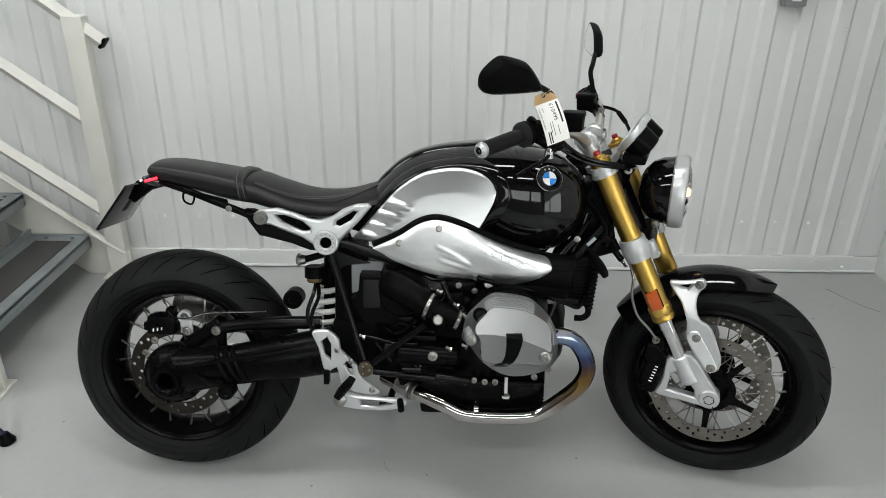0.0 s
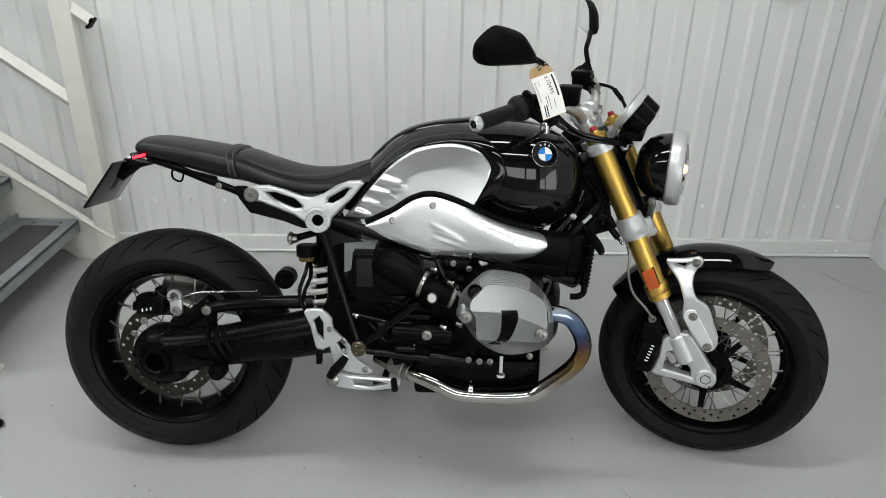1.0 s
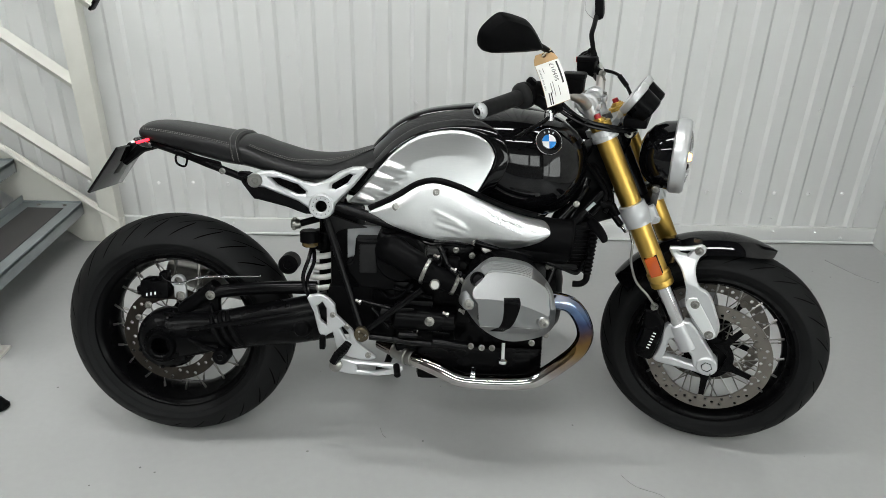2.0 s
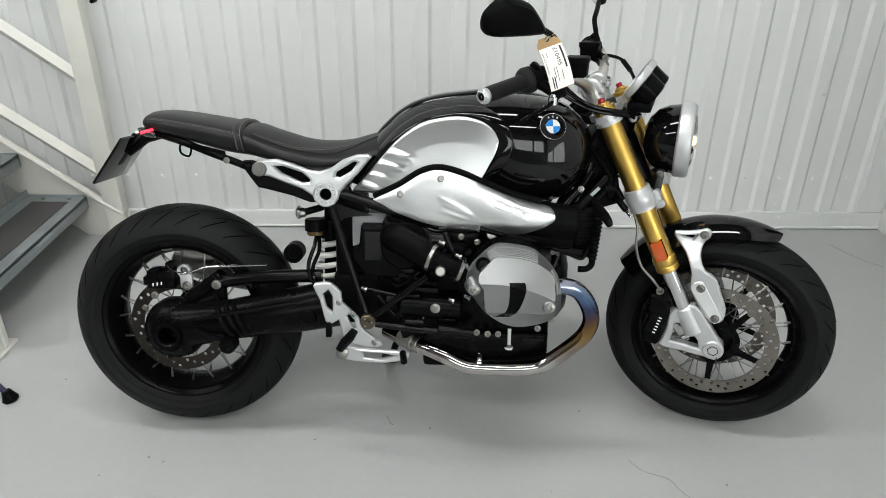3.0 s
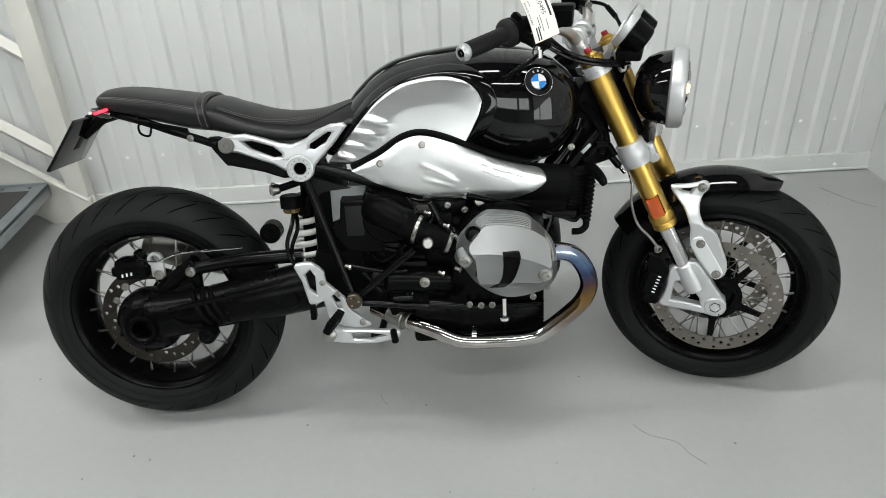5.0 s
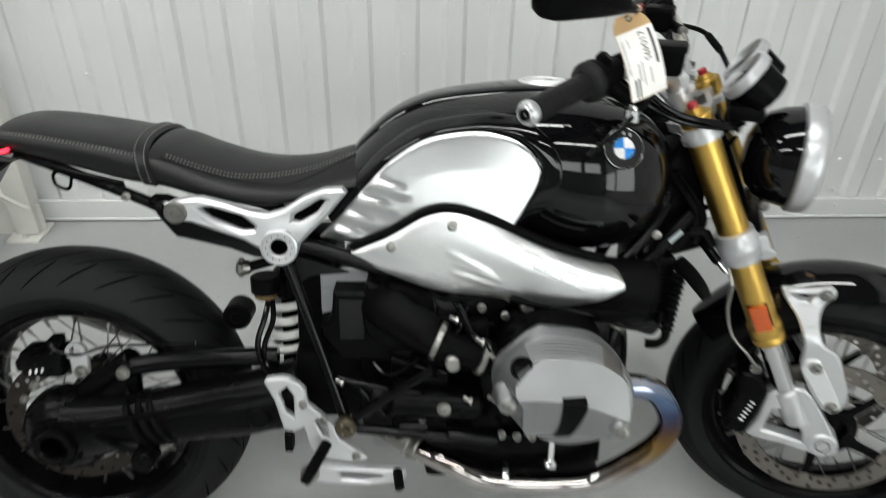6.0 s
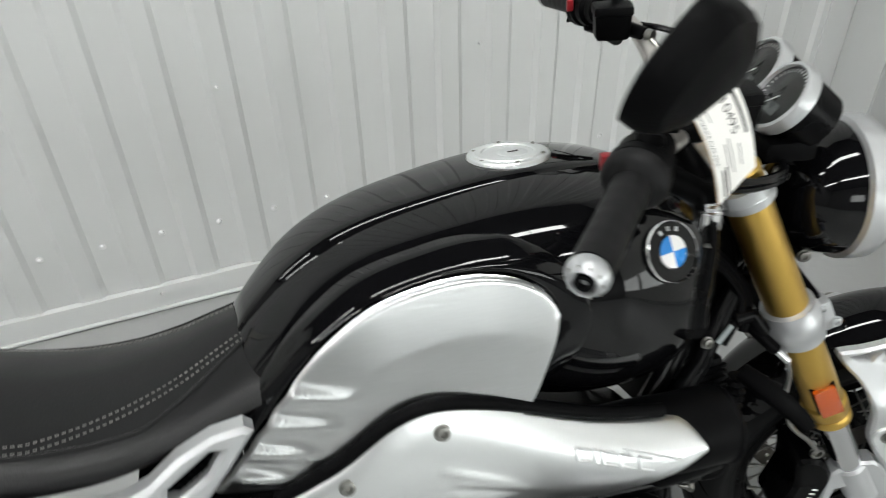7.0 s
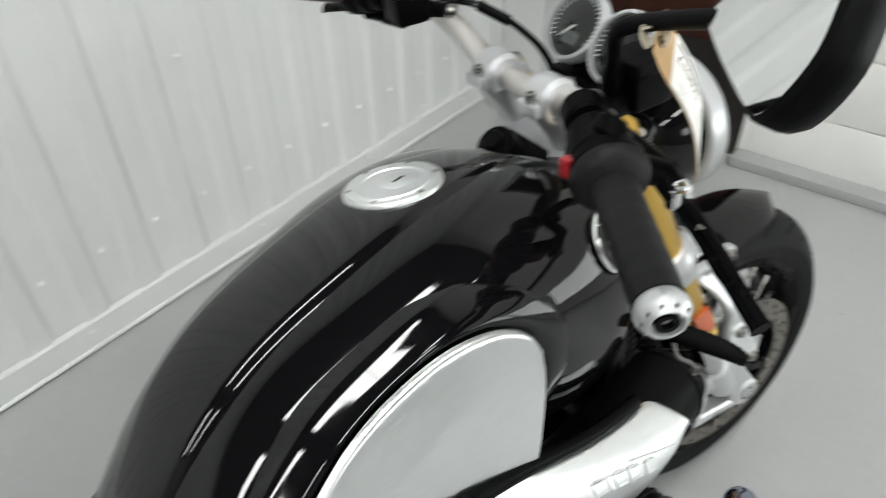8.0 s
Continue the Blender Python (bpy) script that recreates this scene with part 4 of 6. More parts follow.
# cast side plates of the rear frame, with meshed windows
V_OUT = [(0.238, 0.759), (0.249, 0.767), (0.268, 0.771), (0.296, 0.773), (0.336, 0.761), (0.371, 0.747), (0.399, 0.742), (0.428, 0.751), (0.458, 0.772), (0.492, 0.785), (0.522, 0.787), (0.53, 0.779), (0.498, 0.74), (0.468, 0.71), (0.452, 0.693), (0.442, 0.667), (0.418, 0.655), (0.394, 0.663), (0.384, 0.681), (0.358, 0.699), (0.318, 0.715), (0.278, 0.732), (0.25, 0.735), (0.239, 0.745)]
V_H1 = [(0.29, 0.757), (0.313, 0.757), (0.359, 0.741), (0.378, 0.723), (0.376, 0.716), (0.357, 0.715), (0.309, 0.738)]
V_H2 = [(0.442, 0.742), (0.487, 0.769), (0.496, 0.767), (0.48, 0.745), (0.451, 0.728), (0.44, 0.731)]
for s in (-1, 1):
    toe = 0.016 if s < 0 else -0.048
    bend = lambda x, z: toe * min(1, max(0, (x - 0.257) / 0.15))
    pl = part("frame_plate", plate([V_OUT, V_H1[::-1], V_H2[::-1], circle2(0.416, 0.687, 0.020, 20)[::-1]], 0.163 * s, 0.140 * s, 0.005, bend), SILVER, bike, "silver cast frame plate with two meshed windows")
    for h in (V_H1, V_H2):
        part("mesh_backing", plate([h], 0.146 * s, 0.142 * s, 0.0, bend), BLACK_MATT, pl, "black honeycomb mesh")
        bm = bmesh.new()
        x0, x1 = min(p[0] for p in h), max(p[0] for p in h)
        z0, z1 = min(p[1] for p in h), max(p[1] for p in h)
        row = 0
        z = z0
        while z < z1:
            x = x0 + (0.004 if row % 2 else 0)
            while x < x1:
                inside = False
                for (ax, az), (cx, cz) in zip(h, h[1:] + h[:1]):
                    if (az > z) != (cz > z) and x < (cx - ax) * (z - az) / (cz - az) + ax:
                        inside = not inside
                if inside:
                    lathe([(0.0036, 0.0), (0.0046, 0.0018), (0.0036, 0.003)], (x, 0.146 * s + bend(x, z), z), (0, s, 0), 6, bm)
                x += 0.008
            z += 0.007
            row += 1
        part("mesh", bm, BLACK_SATIN, pl)
    part("pivot_hub", lathe([(0.0145, -0.02), (0.0145, 0.022), (0.0165, 0.024), (0.026, 0.024), (0.0275, 0.026), (0.031, 0.024), (0.0325, 0.018), (0.0325, 0.0)], (0.416, 0.145 * s + toe, 0.687), (0, s, 0), 36), SILVER, pl)
    part("hub_bore", lathe([(0, -0.015), (0.0135, -0.015), (0.0142, 0.018)], (0.416, 0.145 * s + toe, 0.687), (0, s, 0), 24), BLACK_MATT, pl)
    for k in range(12):
        a = radians(30 * k)
        part("ring_hole", rod((0.416 + 0.0215 * math.cos(a), 0.1685 * s + toe, 0.687 + 0.0215 * math.sin(a)), (0.416 + 0.0215 * math.cos(a), 0.1694 * s + toe, 0.687 + 0.0215 * math.sin(a)), 0.0013, 8), INK, pl)
    part("pivot_cap", lathe([(0.0, 0.008), (0.004, 0.008), (0.005, 0.011), (0.008, 0.011), (0.009, 0.009), (0.016, 0.009), (0.018, 0.006), (0.018, 0.0)], (0.257, 0.160 * s, 0.750), (0, s, 0), 28), BOLT, pl, "turned steel pivot cap")
    part("rear_cover", plate([smooth2([(0.205, 0.764), (0.240, 0.706), (0.256, 0.698), (0.33, 0.680), (0.374, 0.664), (0.40, 0.672), (0.33, 0.715), (0.26, 0.752)], 2)], 0.138 * s, 0.10 * s, 0.004), BLACK_GLOSS, bike, "gloss black cover under the seat")
    # subframe rails under the pillion seat
    rail = part("subframe_rail", sweep(spline([(-0.03, 0.07 * s, 0.826), (0.05, 0.095 * s, 0.806), (0.12, 0.10 * s, 0.780), (0.18, 0.115 * s, 0.762), (0.23, 0.135 * s, 0.748)], 5), 0.0095, 10), BLACK_SATIN, bike)
    for x, z in ((0.165, 0.765), (0.207, 0.755)):
        part("bolt", cap_bolt((x, 0.122 * s, z), (0, s, 0), 0.0065, 0.006), BOLT, rail)
    part("rail_bracket", plate([[(0.07, 0.806), (0.155, 0.786), (0.16, 0.770), (0.14, 0.766), (0.075, 0.790)]], 0.108 * s, 0.100 * s, 0.002), BLACK_SATIN, rail)
part("grab_loop", sweep(spline([(0.046, -0.105, 0.800), (0.071, -0.105, 0.797), (0.066, -0.106, 0.773), (0.046, -0.106, 0.780)], 5, True) + [Vector((0.046, -0.105, 0.800))], 0.0028, 6), BLACK_SATIN, bike, "black wire helmet loop")

# tail: plate carrier, lamps
tail = part("plate_carrier", box(-0.0035, 0.0035, -0.095, 0.095, -0.072, 0.072, 0.002, m=pose(-0.150, 0, 0.755, 0, 36, 0)), BLACK_GLOSS, bike, "black plate holder seen from the front")
part("carrier_arm", sweep([(-0.03, 0, 0.826), (-0.085, 0, 0.806), (-0.135, 0, 0.765)], [0.018, 0.014, 0.010], 8), BLACK_MATT, tail)
part("carrier_bracket", box(-0.012, 0.0, -0.02, 0.02, -0.04, 0.06, 0.004, m=pose(-0.138, 0, 0.765, 0, 36, 0)), BLACK_MATT, tail)
part("tail_lamp", join(box(-0.075, -0.02, -0.05, 0.05, 0.822, 0.838, 0.005), box(-0.03, 0.02, -0.03, 0.03, 0.815, 0.832, 0.004)), BLACK_MATT, tail)
for s in (-1, 1):
    ind = part("indicator", sweep([(-0.005, 0.05 * s, 0.822), (-0.018, 0.085 * s, 0.826)], 0.005, 8), BLACK_MATT, bike)
    part("indicator_body", lathe([(0, -0.02), (0.008, -0.018), (0.0105, 0.0), (0.010, 0.018), (0.006, 0.026), (0, 0.027)], (-0.036, 0.098 * s, 0.828), (-1, 0, 0.30), 16), SMOKED, ind)
    part("lamp_lens", box(-0.022, 0.010, -0.004, 0.004, 0.0, 0.006, 0.001, m=pose(-0.030, 0.106 * s, 0.832, 0, -16, 0)), TAIL_GLOW, ind, "glowing red lamp strip")
    part("lens_edge", box(-0.004, 0.004, -0.005, 0.005, 0.0, 0.006, 0.001, m=pose(-0.060, 0.104 * s, 0.828, 0, -16, 0)), WHITE, ind)
    part("bolt", cap_bolt((0.0, 0.082 * s, 0.824), (0, s, 0), 0.006, 0.006), BLACK_SATIN, ind)

# ---------------------------------------------------------------- engine, frame, final drive
engine = part("engine_block", box(0.60, 0.99, -0.15, 0.15, 0.30, 0.56, 0.02), BLACK_SATIN, bike, "black twin-cylinder engine block")
part("sump", box(0.66, 0.985, -0.165, 0.12, 0.236, 0.33, 0.015), BLACK_SATIN, engine)
part("gearbox_case", box(0.54, 0.64, -0.13, 0.13, 0.32, 0.50, 0.02), BLACK_SATIN, engine)
part("front_cover", lathe([(0, -0.02), (0.11, -0.02), (0.12, 0.0), (0.115, 0.05), (0.09, 0.07), (0, 0.075)], (0.97, 0, 0.44), (1, 0, 0), 32), BLACK_SATIN, engine)
# sump fins
for k in range(7):
    part("sump_fin", box(0.80, 0.985, -0.165, 0.165, 0.272 + 0.009 * k, 0.276 + 0.009 * k, 0.0015), BLACK_SATIN, engine)
# clutter of pipes, sensors and brackets along the side of the block
for (x0, x1, z0, z1, y) in ((0.61, 0.70, 0.40, 0.455, -0.175), (0.66, 0.76, 0.385, 0.43, -0.19), (0.70, 0.745, 0.335, 0.375, -0.17), (0.60, 0.64, 0.44, 0.50, -0.16), (0.68, 0.72, 0.545, 0.575, -0.18), (0.72, 0.80, 0.56, 0.60, -0.17), (0.80, 0.86, 0.575, 0.61, -0.16), (0.86, 0.95, 0.57, 0.60, -0.15), (0.905, 0.99, 0.39, 0.42, -0.18)):
    part("side_casting", box(x0, x1, y, -0.10, z0, z1, 0.004), BLACK_SATIN, engine)
part("starter", join(rod((0.60, -0.175, 0.415), (0.76, -0.175, 0.405), 0.033, 20, bevel=0.006), rod((0.565, -0.17, 0.417), (0.60, -0.17, 0.415), 0.024, 16, bevel=0.004)), BLACK_SATIN, engine)
part("starter_bolt", cap_bolt((0.693, -0.207, 0.412), (0, -1, 0), 0.010, 0.007), BOLT, engine)
for x, z, y in ((0.800, 0.335, -0.17), (0.828, 0.332, -0.172), (0.855, 0.332, -0.172), (0.955, 0.352, -0.18), (0.99, 0.375, -0.18), (0.755, 0.590, -0.175), (0.80, 0.612, -0.18), (0.795, 0.578, -0.18), (0.99, 0.545, -0.14), (0.655, 0.375, -0.175)):
    part("bolt", cap_bolt((x, y, z), (0, -1, 0), 0.0065, 0.008), BOLT, engine)
part("plug_cap", lathe([(0, 0.012), (0.011, 0.012), (0.014, 0.006), (0.014, 0.0)], (0.830, -0.176, 0.598), (0, -1, 0.1), 18), BOLT, engine)
part("drain_pipe", join(rod((0.878, -0.24, 0.33), (0.878, -0.24, 0.375), 0.0055, 10), lathe([(0, 0), (0.011, 0.002), (0.012, 0.009), (0.007, 0.014), (0, 0.014)], (0.878, -0.24, 0.318), (0, 0, 1), 14)), CHROME, engine, "chrome lambda probe")


def cylinder(s):
    """One cylinder with fins, cast head cover, insert and bolts; s is the side."""
    cyl = part("cylinder", lathe([(0, 0.12), (0.072, 0.12), (0.072, 0.27), (0, 0.27)], (0.872, 0, 0.50), (0, s, 0), 32), BLACK_SATIN, bike, "finned black cylinder")
    for k in range(8):
        part("cooling_fin", lathe([(0.070, -0.0018), (0.098, -0.0013), (0.099, 0.0), (0.098, 0.0013), (0.070, 0.0018)], (0.872, s * (0.155 + 0.0125 * k), 0.50), (0, 1, 0), 32), BLACK_SATIN, cyl)
    outer = smooth2([(0.768, 0.497), (0.774, 0.532), (0.799, 0.563), (0.828, 0.588), (0.855, 0.594), (0.919, 0.584), (0.952, 0.562), (0.979, 0.531), (0.992, 0.490), (0.994, 0.465), (0.991, 0.440), (0.968, 0.412), (0.910, 0.396), (0.864, 0.400), (0.817, 0.428), (0.786, 0.466)], 6)
    inner = smooth2([(0.810, 0.502), (0.792, 0.535), (0.812, 0.560), (0.831, 0.577), (0.871, 0.577), (0.915, 0.569), (0.948, 0.552), (0.966, 0.534), (0.970, 0.506), (0.966, 0.478), (0.956, 0.452), (0.938, 0.434), (0.904, 0.426), (0.860, 0.426), (0.827, 0.437), (0.806, 0.471)], 6)
    cx, cz = 0.880, 0.505

    FOOT = 0.450

    def fold(x):
        return 0.524 - 1.8 * max(0.0, x - 0.82) ** 2

    def face(x, z):
        """The outer face, folded along a bowed crease and again near its foot."""
        crease = fold(x)
        return 0.360 - max(0.0, z - crease) * 0.50 - max(0.0, crease - z) * 0.30 - max(0.0, FOOT - z) * 1.0

    def between(m):
        """A loop on the flank between the outer rim (0) and the face's edge (1)."""
        loop = []
        for (ax, az), (ux, uz) in zip(outer, inner):
            e = face(ux, uz) - 0.003
            loop.append((ax + (ux - ax) * m, s * (0.285 + (e - 0.285) * m), az + (uz - az) * m))
        return loop
    secs = [[(cx + (x - cx) * k, s * y, cz + (z - cz) * k) for x, z in outer] for y, k in ((0.236, 0.90), (0.240, 0.985), (0.256, 1.0), (0.258, 0.985), (0.262, 0.985), (0.264, 1.0))]
    secs += [between(m) for m in (0.0, 0.06, 0.2, 0.4, 0.6, 0.8, 0.93, 1.0)]
    shell = loft(secs, caps=False)
    x0, x1 = min(q[0] for q in inner) + 0.0015, max(q[0] for q in inner) - 0.0015
    bands = []
    for x in steps(x0, x1, 44):
        cuts = [az + (bz - az) * (x - ax) / (bx - ax) for (ax, az), (bx, bz) in zip(inner, inner[1:] + inner[:1]) if (ax - x) * (bx - x) < 0]
        lo, hi = min(cuts) - 0.001, max(cuts) + 0.001
        marks = [lo, min(max(FOOT, lo), hi), min(max(fold(x), lo), hi), hi]
        zs = [u + (w - u) * j / 4 for u, w in zip(marks, marks[1:]) for j in range(4)] + [hi]
        bands.append([(x, s * face(x, z), z) for z in zs])
    loft(bands, shell, closed=False)
    head = part("head_cover", shell, HEAD_SILVER, bike, "cast silver cylinder head cover", None, 20)
    for line in (fold, lambda x: FOOT):
        part("fold_line", sweep([(x, s * (face(x, line(x)) + 0.0003), line(x)) for x in steps(0.812, 0.944, 24)], 0.0011, 6), HEAD_SILVER, head)
    # raised ribs over the top edge and down the front
    for j in range(6):
        loop = between(0.10 + 0.15 * j)
        part("rib", sweep([Vector(q) for q in loop[15:33]], 0.0034, 6), HEAD_SILVER, head)
        if 0 < j < 5:
            part("rib", sweep([Vector(q) for q in loop[39:51]], 0.0032, 6), HEAD_SILVER, head)
    part("plug_recess", lathe([(0.0, -0.006), (0.012, -0.004), (0.0145, 0.002), (0.017, 0.003), (0.018, 0.0), (0.018, -0.012)], (0.803, s * 0.331, 0.562), (-0.45, s * 1.0, 0.55), 22), BLACK_SATIN, head, "dark plug recess")
    for x, y, z in ((0.784, 0.345, 0.507), (0.956, 0.356, 0.470)):
        q = Vector((x, s * y, z))
        b = part("bolt_boss", lathe([(0.0, 0.004), (0.0125, 0.004), (0.0155, 0.001), (0.0185, -0.020), (0.022, -0.032)], q, (0, s, 0), 22), HEAD_SILVER, head)
        part("head_bolt", cap_bolt(q + Vector((0, 0.0038 * s, 0)), (0, s, 0), 0.0090, 0.006), BOLT, b)
    ins = []
    for k in range(19):
        z = 0.530 - 0.104 * k / 18
        x0 = table([(0.426, 0.831), (0.436, 0.842), (0.455, 0.859), (0.487, 0.864), (0.530, 0.862)], z)
        x1 = table([(0.426, 0.866), (0.460, 0.889), (0.495, 0.900), (0.518, 0.902), (0.530, 0.898)], z)
        lift = 0.003 if 0 < k < 18 else -0.003
        ins.append([(x0 + (x1 - x0) * u, s * (face(x0 + (x1 - x0) * u, z) + (lift if 0 < i < 7 else -0.003)), z) for i, u in enumerate((0, 0.03, 0.2, 0.4, 0.6, 0.8, 0.97, 1))])
    part("black_insert", loft(ins, closed=False), BLACK_SATIN, head, "black plastic insert", None, 40)
    return head


for s in (-1, 1):
    cylinder(s)
    # intake elbow with two steel clamps
    elbow = part("intake_elbow", sweep(spline([(0.575, 0.12 * s, 0.575), (0.602, 0.165 * s, 0.580), (0.642, 0.190 * s, 0.562), (0.683, 0.200 * s, 0.540), (0.725, 0.205 * s, 0.524), (0.772, 0.205 * s, 0.509)], 6), [0.038] * 8 + [0.035] * 8 + [0.0310] * 4 + [0.0265] * 8 + [0.0275] * 3, 20), BLACK_MATT, bike, "black rubber intake elbow")
    for a, b, r in (((0.677, 0.199 * s, 0.5425), (0.686, 0.201 * s, 0.539), 0.0345), ((0.750, 0.208 * s, 0.5165), (0.759, 0.208 * s, 0.513), 0.0315)):
        part("hose_clamp", rod(a, b, r, 24, bevel=0.001), BOLT, elbow)
    part("throttle_pivot", lathe([(0, 0.012), (0.010, 0.012), (0.013, 0.009), (0.013, 0.0)], (0.705, 0.232 * s, 0.517), (0, s, 0.15), 18), BOLT, elbow)
    # exhaust header
    head_pipe = part("exhaust_header", sweep(spline([(0.95, 0.272 * s, 0.497), (0.995, 0.27 * s, 0.496), (1.036, 0.262 * s, 0.481), (1.066, 0.25 * s, 0.44), (1.077, 0.24 * s, 0.396), (1.062, 0.23 * s, 0.352), (1.021, 0.22 * s, 0.308), (0.983, 0.21 * s, 0.274), (0.952, 0.205 * s, 0.258), (0.897, 0.2 * s, 0.25), (0.813, 0.195 * s, 0.249), (0.765, 0.19 * s, 0.254), (0.717, 0.18 * s, 0.274), (0.668, 0.162 * s, 0.288), (0.618, 0.125 * s, 0.294), (0.56, 0.07 * s, 0.300)], 7), 0.0205, 20), HEAT, bike, "chrome exhaust header, blued by heat near the head", None, 70)
    part("pipe_clamp", join(rod((0.800, 0.186 * s, 0.262), (0.812, 0.186 * s, 0.261), 0.0225, 20, bevel=0.001), rod((0.806, 0.186 * s, 0.238), (0.806, 0.186 * s, 0.284), 0.003, 8)), CHROME, head_pipe)
    part("exhaust_collar", join(rod((0.655, 0.153 * s, 0.2895), (0.600, 0.109 * s, 0.2965), 0.0235, 24, bevel=0.003), rod((0.640, 0.143 * s, 0.291), (0.632, 0.136 * s, 0.292), 0.0262, 24, bevel=0.002)), BOLT, head_pipe)
    # frame tubes
    for name, pts, r in (("frame_tube", [(0.424, 0.140 * s, 0.665), (0.474, 0.160 * s, 0.515), (0.521, 0.180 * s, 0.370)], 0.0105), ("frame_tube", [(0.525, 0.190 * s, 0.372), (0.674, 0.222 * s, 0.500)], 0.0085), ("frame_tube", [(0.440, 0.125 * s, 0.688), (0.60, 0.135 * s, 0.640), (0.70, 0.140 * s, 0.607)], 0.014), ("frame_tube", [(0.540, 0.190 * s, 0.362), (0.778, 0.190 * s, 0.335)], 0.009), ("frame_tube", [(0.99, 0.10 * s, 0.625), (1.05, 0.085 * s, 0.690), (1.09, 0.06 * s, 0.740)], 0.013), ("frame_tube", [(1.09, 0.055 * s, 0.76), (1.03, 0.105 * s, 0.60), (0.98, 0.135 * s, 0.47)], 0.012)):
        part(name, sweep(spline(pts, 4) if len(pts) > 2 else pts, r, 12), BLACK_TUBE, bike)
    part("pivot_cover", lathe([(0, 0.010), (0.006, 0.010), (0.007, 0.006), (0.016, 0.006), (0.019, 0.003), (0.019, -0.012)], (0.522, 0.205 * s, 0.372), (0, s, 0), 24), material("bronze_cap", (0.09, 0.075, 0.05), 0.4, metal=0.8), bike, "dark bronze pivot cap")
    for a in range(3):
        part("bolt", cap_bolt((0.522 + 0.011 * math.cos(a * 2.1), 0.211 * s, 0.372 + 0.011 * math.sin(a * 2.1)), (0, s, 0), 0.0022, 0.002), BOLT, bike)
    # footrest hanger and pedals
    hanger = part("footrest_hanger", plate([smooth2([(0.388, 0.466), (0.402, 0.474), (0.430, 0.474), (0.457, 0.450), (0.460, 0.424), (0.500, 0.384), (0.512, 0.352), (0.556, 0.318), (0.552, 0.308), (0.520, 0.306), (0.470, 0.322), (0.456, 0.352), (0.450, 0.378), (0.430, 0.366), (0.416, 0.376), (0.404, 0.430)], 2), [(0.412, 0.446), (0.420, 0.410), (0.436, 0.396), (0.436, 0.440), (0.426, 0.458)], [(0.470, 0.388), (0.482, 0.360), (0.494, 0.356), (0.490, 0.378), (0.476, 0.394)]], 0.212 * s, 0.198 * s, 0.003), SILVER, bike, "silver cast footrest hanger")
    part("bolt", cap_bolt((0.452, 0.213 * s, 0.425), (0, s, 0), 0.006, 0.006), BOLT, hanger)
    part("bolt", cap_bolt((0.487, 0.213 * s, 0.395), (0, s, 0), 0.006, 0.006), BOLT, hanger)
    part("bolt", cap_bolt((0.540, 0.213 * s, 0.320), (0, s, 0), 0.0065, 0.006), BOLT, hanger)
    low = part("pedal_bracket", plate([smooth2([(0.448, 0.292), (0.452, 0.312), (0.470, 0.318), (0.50, 0.309), (0.548, 0.306), (0.616, 0.302), (0.628, 0.294), (0.620, 0.282), (0.566, 0.272), (0.492, 0.276), (0.460, 0.284)], 2), [(0.515, 0.286), (0.560, 0.282), (0.600, 0.292), (0.55, 0.299), (0.510, 0.300)]], 0.232 * s, 0.218 * s, 0.003), SILVER, bike, "silver brake pedal")
    part("pedal_pivot", lathe([(0, 0.012), (0.008, 0.012), (0.012, 0.009), (0.016, 0.007), (0.017, 0.0)], (0.461, 0.232 * s, 0.300), (0, s, 0), 22), BOLT, low)
    part("pedal_pad", rod((0.612, 0.225 * s, 0.300), (0.618, 0.262 * s, 0.288), 0.0085, 14, bevel=0.002), BLACK_MATT, low, "black rubber pedal tip")
    peg = part("footrest", join(box(-0.014, 0.014, -0.045, 0.045, -0.008, 0.008, 0.004, m=pose(0.478, 0.262 * s, 0.345, 0, -62, 12 * s))), BLACK_MATT, bike, "ribbed black rubber footrest")
    for k in range(6):
        part("rib", box(-0.0145, 0.0145, -0.003, 0.003, -0.0095, 0.0095, 0.001, m=pose(0.478, 0.262 * s, 0.345, 0, -62, 12 * s) @ pose(0, -0.036 + 0.0145 * k, 0)), BLACK_MATT, peg)
    part("heel_pad", box(0.418, 0.432, 0.21 * s - 0.012, 0.21 * s + 0.012, 0.335, 0.372, 0.003), BLACK_MATT, bike)

part("inner_guard", join(box(0.425, 0.50, -0.085, 0.085, 0.43, 0.66, 0.015), box(0.42, 0.62, -0.11, 0.11, 0.33, 0.47, 0.02), box(0.392, 0.44, -0.04, 0.10, 0.56, 0.68, 0.015)), BLACK_MATT, bike, "black inner mudguard and gearbox housing")
# airbox with its round intake, grey battery cover
air = part("airbox", join(plate([[(0.502, 0.606), (0.554, 0.606), (0.559, 0.622), (0.664, 0.595), (0.674, 0.543), (0.675, 0.488), (0.588, 0.471), (0.510, 0.479), (0.477, 0.523), (0.477, 0.541), (0.489, 0.545), (0.498, 0.564)]], -0.150, 0.10, 0.006), box(0.56, 0.66, -0.125, 0.125, 0.50, 0.63, 0.02), lathe([(0, 0.02), (0.058, 0.02), (0.062, 0.014), (0.062, -0.03), (0, -0.03)], (0.614, -0.140, 0.560), (0, -1, 0), 32)), BLACK_MATT, bike, "black plastic airbox")
part("airbox_panel", box(0.512, 0.554, -0.1535, -0.149, 0.519, 0.593, 0.001), GRIP_RUBBER, air)
part("side_tray", plate([[(0.474, 0.630), (0.560, 0.628), (0.560, 0.590), (0.505, 0.590), (0.494, 0.548), (0.474, 0.542)]], -0.100, -0.090, 0.002), material("grey_tray", (0.28, 0.29, 0.30), 0.45), bike, "grey plastic side tray")
